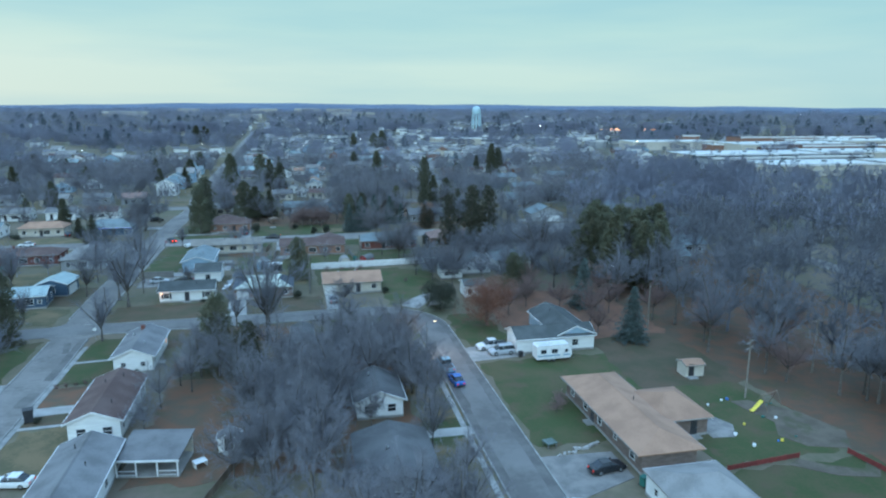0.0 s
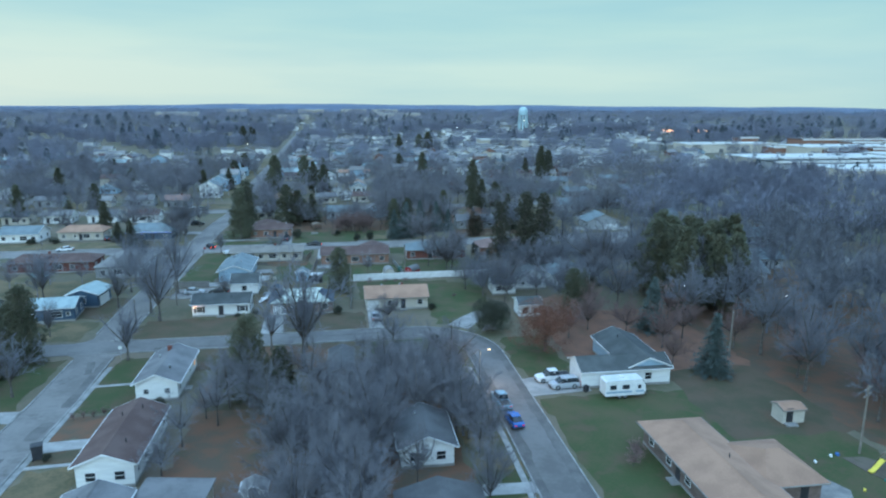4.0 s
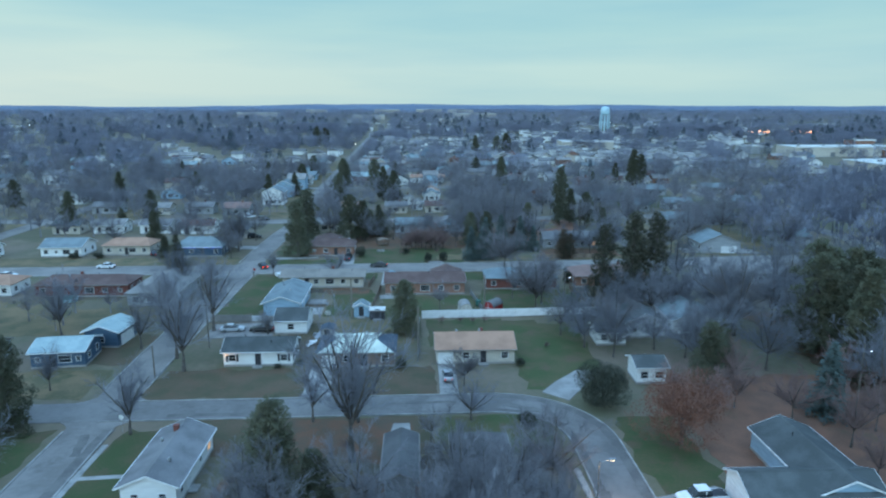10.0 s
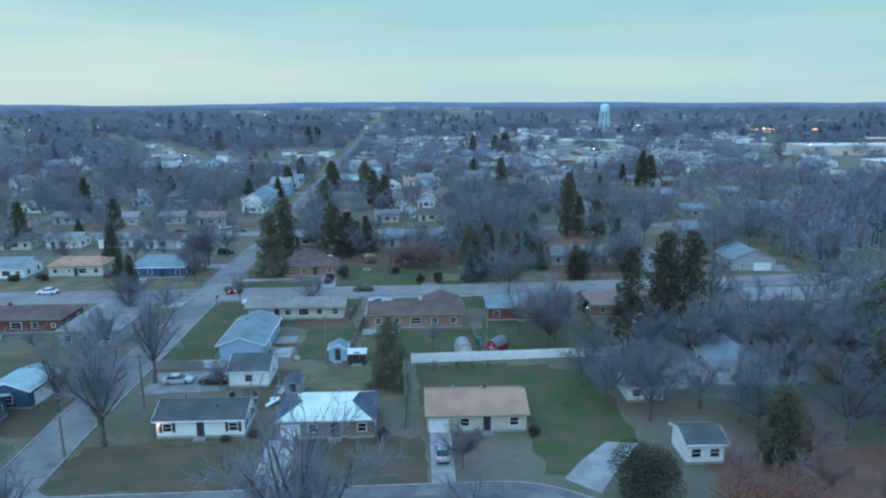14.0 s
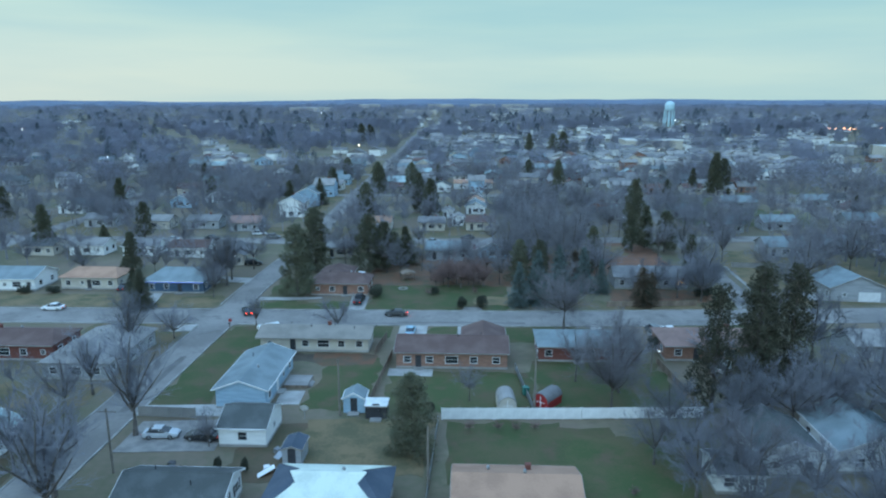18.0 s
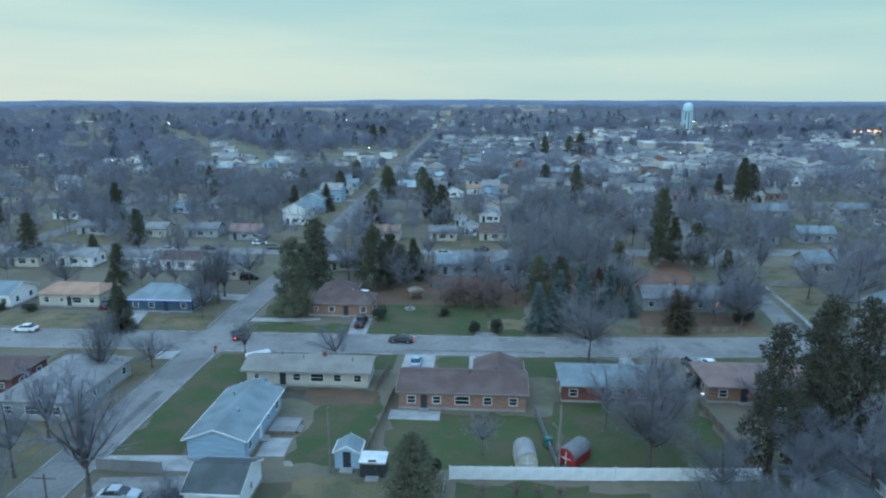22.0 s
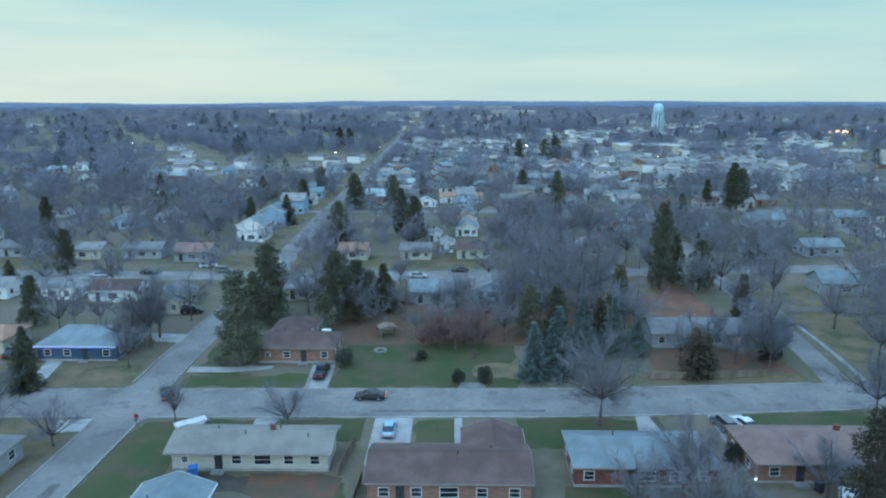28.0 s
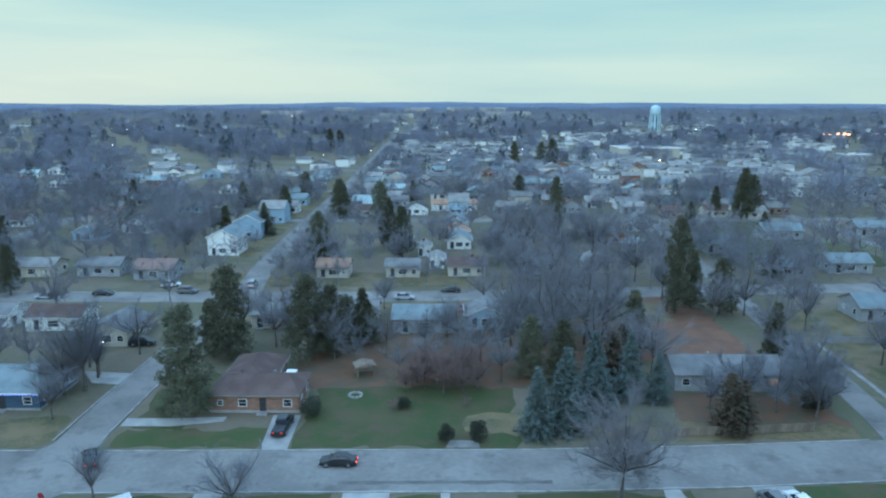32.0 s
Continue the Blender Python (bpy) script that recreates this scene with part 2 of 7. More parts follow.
M_spruce = mat("blue_spruce_needles", (0.115, 0.150, 0.140), (0.075, 0.10, 0.09), scale=0.7, fine=5, bump=0, rnd=0.15)
M_yew = mat("dark_evergreen", (0.044, 0.050, 0.036), (0.062, 0.064, 0.044), scale=0.9, fine=6, bump=0, rnd=0.2)
# twigs paler and bluer than bark: aerial haze is put into the base colour
M_far_haze = mat("haze_tinted_bare_woods", (0.365, 0.365, 0.425), (0.270, 0.265, 0.305), scale=0.012, fine=0.06, bump=0, rnd=0.04, island=True, even=0.85, spec=0.0, thin=0.2)
# the hills' blue is distance haze painted as base colour
M_hill_haze = mat("haze_blue_wooded_hill", (0.125, 0.155, 0.215), (0.10, 0.125, 0.175), scale=0.004, fine=0.05, bump=0, rnd=0)
# needle green shifted to blue-grey, haze painted in for the far evergreens
M_farpine_haze = mat("distant_evergreens", (0.095, 0.118, 0.132), (0.11, 0.13, 0.14), scale=0.02, fine=0.2, bump=0, rnd=0.1, island=True, even=0.7, spec=0.0)
M_white = mat("white_siding", (0.79, 0.79, 0.77), (0.70, 0.70, 0.68), scale=0.5, fine=5, rough=0.6, rnd=0.06, stretch=(1, 1, 6))
M_cream = mat("cream_siding", (0.55, 0.50, 0.42), (0.46, 0.42, 0.36), scale=0.5, fine=5, rough=0.65, rnd=0.08, stretch=(1, 1, 6))
M_grey_s = mat("grey_siding", (0.36, 0.37, 0.38), (0.29, 0.30, 0.31), scale=0.5, fine=5, rough=0.65, rnd=0.08, stretch=(1, 1, 6))
M_blue_s = mat("pale_blue_siding", (0.33, 0.46, 0.56), (0.28, 0.39, 0.48), scale=0.5, fine=5, rough=0.6, rnd=0.06, stretch=(1, 1, 6))
M_navy = mat("dark_blue_siding", (0.065, 0.11, 0.165), (0.05, 0.085, 0.13), scale=0.5, fine=5, rough=0.6, rnd=0.06, stretch=(1, 1, 6))
M_brick = mat("orange_red_brick", (0.31, 0.172, 0.125), (0.23, 0.125, 0.095), scale=1.2, fine=14, bump=0.4, rnd=0.08, stretch=(1, 1, 2.5))
M_brick_t = mat("brown_grey_brick", (0.235, 0.175, 0.15), (0.175, 0.13, 0.112), scale=1.2, fine=14, bump=0.4, rnd=0.08, stretch=(1, 1, 2.5))
M_brick_d = mat("dark_red_brick", (0.20, 0.075, 0.06), (0.14, 0.055, 0.045), scale=1.2, fine=14, bump=0.4, rnd=0.08, stretch=(1, 1, 2.5))
M_trim = mat("white_trim", (0.76, 0.76, 0.75), (0.66, 0.66, 0.65), scale=1, fine=6, rough=0.5, rnd=0.04)
M_trimd = mat("taupe_trim", (0.30, 0.275, 0.25), (0.235, 0.215, 0.195), scale=1, fine=6, rough=0.6, rnd=0.08)
M_rg = mat("grey_shingles", (0.195, 0.19, 0.188), (0.135, 0.132, 0.132), scale=0.35, fine=5, rnd=0.1, bump=0.35)
M_rlg = mat("light_grey_shingles", (0.285, 0.27, 0.255), (0.21, 0.20, 0.19), scale=0.35, fine=5, rnd=0.08, bump=0.35)
M_rslate = mat("dull_slate_shingles", (0.120, 0.118, 0.118), (0.088, 0.086, 0.086), scale=0.35, fine=5, rnd=0.1, bump=0.35)
M_rdk = mat("charcoal_shingles", (0.062, 0.068, 0.066), (0.09, 0.097, 0.095), scale=0.35, fine=5, rnd=0.1, bump=0.35)
M_rbr = mat("brown_shingles", (0.105, 0.064, 0.056), (0.140, 0.092, 0.080), scale=0.35, fine=5, rnd=0.1, bump=0.35)
M_rtan = mat("tan_shingles", (0.385, 0.222, 0.148), (0.305, 0.175, 0.118), scale=0.35, fine=5, rnd=0.06, bump=0.35)
M_rbl = mat("blue_grey_shingles", (0.205, 0.245, 0.255), (0.155, 0.19, 0.20), scale=0.35, fine=5, rnd=0.06, bump=0.35)
M_rrose = mat("rosy_brown_shingles", (0.26, 0.165, 0.14), (0.20, 0.128, 0.11), scale=0.35, fine=5, rnd=0.06, bump=0.35)
M_rtg = mat("taupe_shingles", (0.255, 0.228, 0.198), (0.195, 0.175, 0.152), scale=0.35, fine=5, rnd=0.06, bump=0.35)
M_rnavy = mat("navy_shingles", (0.050, 0.066, 0.088), (0.072, 0.088, 0.112), scale=0.35, fine=5, rnd=0.05, bump=0.35)
M_rteal = mat("pale_teal_roofing", (0.33, 0.41, 0.40), (0.26, 0.33, 0.33), scale=0.5, fine=4, rough=0.5, rnd=0.05)
M_sheet = mat("chalky_metal_sheet", (0.62, 0.66, 0.57), (0.50, 0.54, 0.47), scale=0.35, fine=4, rough=0.8, rnd=0.05)
M_rwh = mat("pale_metal_roofing", (0.60, 0.60, 0.58), (0.47, 0.48, 0.47), scale=0.5, fine=4, rough=0.4, rnd=0.05)
M_glass = mat("window_glass", (0.03, 0.036, 0.045), (0.02, 0.025, 0.03), rough=0.08, spec=0.6, bump=0, rnd=0.3)
M_lit = mat("lit_window", (0.5, 0.3, 0.15), rough=0.3, bump=0, rnd=0, emit=(1.0, 0.55, 0.22, 0.7))
M_lamp = mat("lamp_glass", (0.8, 0.7, 0.5), bump=0, rnd=0, emit=(1.0, 0.70, 0.40, 5.0))
M_lampw = mat("white_lamp_glass", (0.8, 0.8, 0.8), bump=0, rnd=0, emit=(0.95, 0.97, 1.0, 4.0))
M_farw = mat("far_white_lamp_glass", (0.8, 0.8, 0.8), bump=0, rnd=0, emit=(0.95, 0.97, 1.0, 22.0))
M_farl = mat("far_warm_lamp_glass", (0.8, 0.7, 0.5), bump=0, rnd=0, emit=(1.0, 0.74, 0.45, 34.0))
M_shop = mat("shop_sign", (0.6, 0.3, 0.15), bump=0, rnd=0, emit=(1.0, 0.42, 0.2, 5.0))
M_head = mat("lens_glass", (0.7, 0.7, 0.72), rough=0.15, bump=0, rnd=0)
M_tail = mat("red_lens", (0.35, 0.015, 0.012), rough=0.2, bump=0, rnd=0, emit=(1.0, 0.06, 0.03, 0.5))
M_tail_on = mat("lit_red_lens", (0.35, 0.015, 0.012), rough=0.2, bump=0, rnd=0, emit=(1.0, 0.06, 0.03, 7.0))
M_bulb = mat("blue_bulbs", (0.1, 0.15, 0.6), bump=0, rnd=0, emit=(0.15, 0.25, 1.0, 1.6))
M_dark = mat("dark_paint", (0.035, 0.037, 0.042), (0.05, 0.05, 0.055), rough=0.5)
M_wood = mat("weathered_wood", (0.25, 0.19, 0.145), (0.17, 0.13, 0.10), scale=1, fine=9, rnd=0.15, stretch=(1, 1, 0.3))
M_polew = mat("pole_timber", (0.23, 0.20, 0.17), (0.16, 0.14, 0.12), scale=1, fine=9, rnd=0.1)
M_red = mat("barn_red_paint", (0.36, 0.035, 0.035), (0.28, 0.03, 0.03), rough=0.6)
M_redm = mat("red_mesh_fencing", (0.21, 0.045, 0.04), (0.16, 0.035, 0.032), rough=0.7)
M_yel = mat("yellow_plastic", (0.75, 0.58, 0.08), (0.65, 0.5, 0.07), rough=0.4)
M_teal = mat("green_plastic", (0.04, 0.16, 0.13), (0.03, 0.12, 0.10), rough=0.5)
M_rubber = mat("tyre_rubber", (0.018, 0.018, 0.018), (0.03, 0.03, 0.03), rough=0.9)
M_steel = mat("grey_metal", (0.34, 0.35, 0.36), (0.25, 0.26, 0.27), rough=0.45, metal=0.6)
M_tower = mat("pale_teal_tank_paint", (0.46, 0.62, 0.66), (0.40, 0.55, 0.60), scale=0.1, fine=1, rough=0.5, rnd=0)
M_bluetarp = mat("blue_tarp", (0.05, 0.16, 0.42), (0.04, 0.12, 0.33), rough=0.5)
PAINT = {}
for nm, c in (("white", (0.72, 0.73, 0.73)), ("blue", (0.03, 0.13, 0.42)), ("black", (0.018, 0.019, 0.022)), ("silver", (0.42, 0.44, 0.46)), ("grey", (0.13, 0.135, 0.14)), ("pale_blue", (0.28, 0.45, 0.55)), ("red", (0.32, 0.02, 0.02))):
    PAINT[nm] = mat(nm + "_car_paint", c, tuple(v * 0.9 for v in c), rough=0.25, spec=0.6, bump=0, rnd=0.03)


# ---- helpers ----
class G:
    """Collects faces of one mesh."""

    def __init__(self):
        self.v, self.f = [], []

    def face(self, pts):
        n = len(self.v)
        self.v += [tuple(p) for p in pts]
        self.f.append(tuple(range(n, n + len(pts))))

    def box(self, x0, x1, y0, y1, z0, z1):
        n = len(self.v)
        self.v += [(x, y, z) for z in (z0, z1) for y in (y0, y1) for x in (x0, x1)]
        self.f += [tuple(n + i for i in q) for q in ((0, 2, 3, 1), (4, 5, 7, 6), (0, 1, 5, 4), (2, 6, 7, 3), (0, 4, 6, 2), (1, 3, 7, 5))]
        return self

    def prism(self, poly, w0, w1, axis="y"):
        """A polygon in the plane across axis, drawn out along it."""
        put = {"y": lambda a, b, w: (a, w, b), "x": lambda a, b, w: (w, a, b), "z": lambda a, b, w: (a, b, w)}[axis]
        n, k = len(self.v), len(poly)
        self.v += [put(a, b, w0) for a, b in poly] + [put(a, b, w1) for a, b in poly]
        self.f.append(tuple(n + i for i in range(k)))
        self.f.append(tuple(n + k + i for i in reversed(range(k))))
        for i in range(k):
            j = (i + 1) % k
            self.f.append((n + i, n + k + i, n + k + j, n + j))
        return self

    def tube(self, a, b, r0, r1, k=6, cap=True):
        a, b = Vector(a), Vector(b)
        d = (b - a)
        if d.length < 1e-6:
            return self
        u = d.orthogonal().normalized()
        w = d.cross(u).normalized()
        n = len(self.v)
        for p, r in ((a, r0), (b, r1)):
            for i in range(k):
                t = 6.28318 * i / k
                self.v.append(tuple(p + u * (r * math.cos(t)) + w * (r * math.sin(t))))
        for i in range(k):
            j = (i + 1) % k
            self.f.append((n + i, n + j, n + k + j, n + k + i))
        if cap:
            self.f.append(tuple(n + k + i for i in range(k)))
            self.f.append(tuple(n + i for i in reversed(range(k))))
        return self

    def mesh(self, name, material):
        me = bpy.data.meshes.new(name)
        me.from_pydata(self.v, [], self.f)
        me.update()
        if material:
            me.materials.append(material)
        return me


def clean(me):
    bm = bmesh.new()
    bm.from_mesh(me)
    bmesh.ops.recalc_face_normals(bm, faces=bm.faces)
    bm.to_mesh(me)
    bm.free()
    return me


def part(name, g, material, parent, label="", m=None, fix=True):
    """One mesh object under a thing or a part; g is a G or a mesh already made."""
    me = g if isinstance(g, bpy.types.Mesh) else g.mesh(name, material)
    if fix and not isinstance(g, bpy.types.Mesh):
        clean(me)
    ob = new(name, me)
    ob.parent = parent
    if m is not None:
        ob.matrix_basis = m
    if label:
        ob["label"] = label
    return ob


def thing(name, label, category, m, group="", kind=""):
    ob = new(name)
    ob.empty_display_size = 0.5
    ob.matrix_basis = m
    return tagged(ob, label, category, group, kind)


def slab(name, poly, z0, z1, material, label, kind="structure", category=""):
    g = G().prism(poly, z0, z1, "z")
    ob = new(name, clean(g.mesh(name, material)))
    return tagged(ob, label, category or name.split("_")[0], kind=kind)


def ragged(x0, x1, y0, y1, seed, step=3.0, amp=0.7):
    """A rectangle with an uneven outline."""
    r = random.Random(seed)
    pts = []
    for (ax, ay), (bx, by) in (((x0, y0), (x1, y0)), ((x1, y0), (x1, y1)), ((x1, y1), (x0, y1)), ((x0, y1), (x0, y0))):
        n = max(2, int(math.hypot(bx - ax, by - ay) / step))
        for i in range(n):
            t = i / n
            pts.append((ax + (bx - ax) * t + r.uniform(-amp, amp), ay + (by - ay) * t + r.uniform(-amp, amp)))
    return pts


ROOT = pose(0, 0, 0)

# ---- ground and streets ----
def ground_sheet():
    g = G()
    rings = [0, 60, 120, 240, 480, 960, 1900, 3200, 4600]
    n = 48
    for i in range(len(rings)):
        for k in range(n):
            a = 6.28318 * k / n
            g.v.append((rings[i] * math.cos(a), rings[i] * math.sin(a) + 30, -0.02))
    for i in range(len(rings) - 1):
        for k in range(n):
            j = (k + 1) % n
            g.f.append((i * n + k, (i + 1) * n + k, (i + 1) * n + j, i * n + j))
    return tagged(new("ground", g.mesh("ground", M_ground)), "leaf-strewn winter ground of dull grass and soil", "ground", kind="structure")


ground_sheet()


def ribbon(name, line, width, z0, z1, material, label, category="road"):
    """A strip of even width along a line of points."""
    left, right = [], []
    for i, (x, y) in enumerate(line):
        ax, ay = line[max(i - 1, 0)]
        bx, by = line[min(i + 1, len(line) - 1)]
        d = math.hypot(bx - ax, by - ay)
        nx, ny = -(by - ay) / d, (bx - ax) / d
        left.append((x + nx * width / 2, y + ny * width / 2))
        right.append((x - nx * width / 2, y - ny * width / 2))
    g = G()
    n = len(line)
    for zz in (z0, z1):
        g.v += [(x, y, zz) for x, y in left] + [(x, y, zz) for x, y in right]
    for i in range(n - 1):
        g.f.append((2 * n + i, 3 * n + i, 3 * n + i + 1, 2 * n + i + 1))
        g.f.append((i, 2 * n + i, 2 * n + i + 1, i + 1))
        g.f.append((n + i, n + i + 1, 3 * n + i + 1, 3 * n + i))
    g.f.append((0, n, 3 * n, 2 * n))
    g.f.append((n - 1, 3 * n - 1, 4 * n - 1, 2 * n - 1)[::-1])
    return tagged(new(name, clean(g.mesh(name, material))), label, category, kind="structure")


def shifted(line, d):
    out = []
    for i, (x, y) in enumerate(line):
        ax, ay = line[max(i - 1, 0)]
        bx, by = line[min(i + 1, len(line) - 1)]
        l = math.hypot(bx - ax, by - ay)
        out.append((x - (by - ay) / l * d, y + (bx - ax) / l * d))
    return out


def arc(cx, cy, r, a0, a1, n=9):
    return [(cx + r * math.cos(radians(a0 + (a1 - a0) * i / n)), cy + r * math.sin(radians(a0 + (a1 - a0) * i / n))) for i in range(n + 1)]


WEST = [(-36.0, -160), (-35.9, -60), (-35.6, -28), (-36.3, -8), (-37.2, 20), (-37.3, 60), (-37.3, 84), (-38.2, 104), (-37.6, 130), (-35.5, 156), (-39, 185), (-41, 250), (-44, 400), (-53, 690), (-60, 1000)]
NEAR = [(-160, -8.0), (-90, -6.0), (-60, -4.6), (-36, -4.0), (-12, -3.6), (8, -3.2), (20, -3.0)] + arc(20.5, -15.5, 12.5, 88, 2, 10) + [(33.1, -22), (33.1, -60), (33.2, -160)]
CROSS = [(-220, 79.5), (-120, 81.0), (-60, 82.0), (-9, 82.7), (24, 83.2), (45, 84.2), (70, 86.2), (140, 92), (260, 104)]
EAST = [(73.5, 88), (75.0, 97), (76.6, 110), (78, 134), (82, 180), (90, 260), (104, 400)]
NORTH = [(-240, 166), (-120, 160), (-60, 158.5), (-36, 158.8), (0, 159.6), (24, 161), (60, 164), (140, 170)]
ribbon("road_west", WEST, 6.4, -0.02, 0.030, M_asphalt, "worn grey asphalt street with patched edges")
ribbon("road_near", NEAR, 6.3, -0.02, 0.036, M_damp, "damp worn asphalt street that bends into a side street")
ribbon("road_cross", CROSS, 9.6, -0.02, 0.042, M_asphalt, "wide pale grey asphalt cross street")
ribbon("road_east", EAST, 4.6, -0.02, 0.030, M_asphalt, "narrow grey asphalt side street")
ribbon("road_north", NORTH, 8.5, -0.02, 0.036, M_asphalt, "grey asphalt street between rows of houses")
for i, yy in enumerate((262, 350, 455)):
    ribbon("road_far_%d" % (i + 1), [(-420, yy + 6), (-120, yy), (-44 - 4 * i, yy + 1), (80, yy + 3), (420, yy + 14)], 7.5, -0.02, 0.028 + 0.004 * i, M_asphalt, "distant grey street among houses")
for i, xx in enumerate((-135, 150)):
    ribbon("road_side_%d" % (i + 1), [(xx, -120), (xx + 3, 60), (xx + 2, 200), (xx - 6, 420)], 7.0, -0.02, 0.024, M_asphalt, "grey side street among houses")

# dark damp edges along the bending street
SOUTH_LEG = NEAR[6:-1] + [(33.15, -110)]
for nm, off, wd in (("road_shoulder_inner", -2.55, 1.15), ("road_shoulder_outer", 2.5, 1.25)):
    ribbon(nm, shifted(SOUTH_LEG, off), wd, 0.0, 0.046, M_patch, "dark damp edge of an asphalt street")

KERBS = (
    (NEAR[3:], -3.25, "kerb_near_south"), (NEAR[3:], 3.25, "kerb_near_north"),
    (CROSS[4:7], -4.9, "kerb_cross_south_east"), ([(-33, 82.3), (-9, 82.7), (24, 83.2)], -4.9, "kerb_cross_south"), ([(-33, 82.3), (-9, 82.7), (24, 83.2), (45, 84.2), (70, 86.2)], 4.9, "kerb_cross_north"),
    ([(-120, 81), (-60, 82), (-42, 82.3)], 4.9, "kerb_cross_north_west"), ([(-120, 81), (-60, 82), (-42, 82.3)], -4.9, "kerb_cross_south_west"),
    ([(-36, -80), (-35.9, -60), (-35.6, -28), (-36.1, -10)], 3.3, "kerb_west_a"), ([(-36, -80), (-35.9, -60), (-35.6, -28), (-36.1, -10)], -3.3, "kerb_west_b"),
    ([(-36.8, 4), (-37.2, 20), (-37.3, 60), (-37.3, 76)], 3.3, "kerb_west_c"), ([(-36.8, 4), (-37.2, 20), (-37.3, 60), (-37.3, 76)], -3.3, "kerb_west_d"),
    ([(-38, 90), (-38.2, 104), (-37.6, 130), (-36, 152)], 3.3, "kerb_west_e"), ([(-38, 90), (-38.2, 104), (-37.6, 130), (-36, 152)], -3.3, "kerb_west_f"),
)
for line, off, nm in KERBS:
    ribbon(nm, shifted(line, off), 0.24, -0.02, 0.13, M_kerb, "pale concrete kerb along the street", "kerb")


def fan(cx, cy, qx, qy, r=4.0):
    """A rounded street corner, filling between two streets."""
    pts = [(cx, cy)] + [(cx + qx * r * (1 - math.cos(radians(a))), cy + qy * r * (1 - math.sin(radians(a)))) for a in range(0, 91, 15)]
    return pts


for i, (cx, cy, qx, qy) in enumerate(((-32.7, -7.2, 1, -1), (-39.6, -7.4, -1, -1), (-33.6, 0.0, 1, 1), (-40, -0.6, -1, 1), (-34.1, 77.5, 1, -1), (-40.4, 77.3, -1, -1), (-34.8, 87.2, 1, 1), (-41.2, 87.0, -1, 1))):
    slab("road_corner_%d" % (i + 1), fan(cx - qx * 0.6, cy - qy * 0.6, qx, qy, 4.2), -0.02, 0.026, M_asphalt, "rounded asphalt street corner", category="road")

# darker strips where the street has been mended
for i, (x, y, w, l, a) in enumerate(((-33.3, -19.6, 1.5, 20, 0), (-35.7, -46, 1.5, 3.6, 4), (-33.9, -37, 1.8, 5.2, -6), (-35.2, -14, 1.2, 6, 14), (31.0, -40, 0.9, 26, 0), (35.3, -48, 0.7, 22, 0), (-20, -5.6, 14, 1.0, 0), (6, -2.6, 18, 0.8, 1), (25.6, -5.2, 7, 1.3, -24), (-36.5, 49, 1.2, 22, 0), (12, 80.2, 26, 0.7, 1))):
    pl = [(px * math.cos(radians(a)) - py * math.sin(radians(a)) + x, px * math.sin(radians(a)) + py * math.cos(radians(a)) + y) for px, py in ragged(-w / 2, w / 2, -l / 2, l / 2, i, 1.2, 0.14)]
    slab("road_patch_%d" % (i + 1), pl, 0.03, 0.0475, M_patch, "dark mended strip of asphalt", category="road")

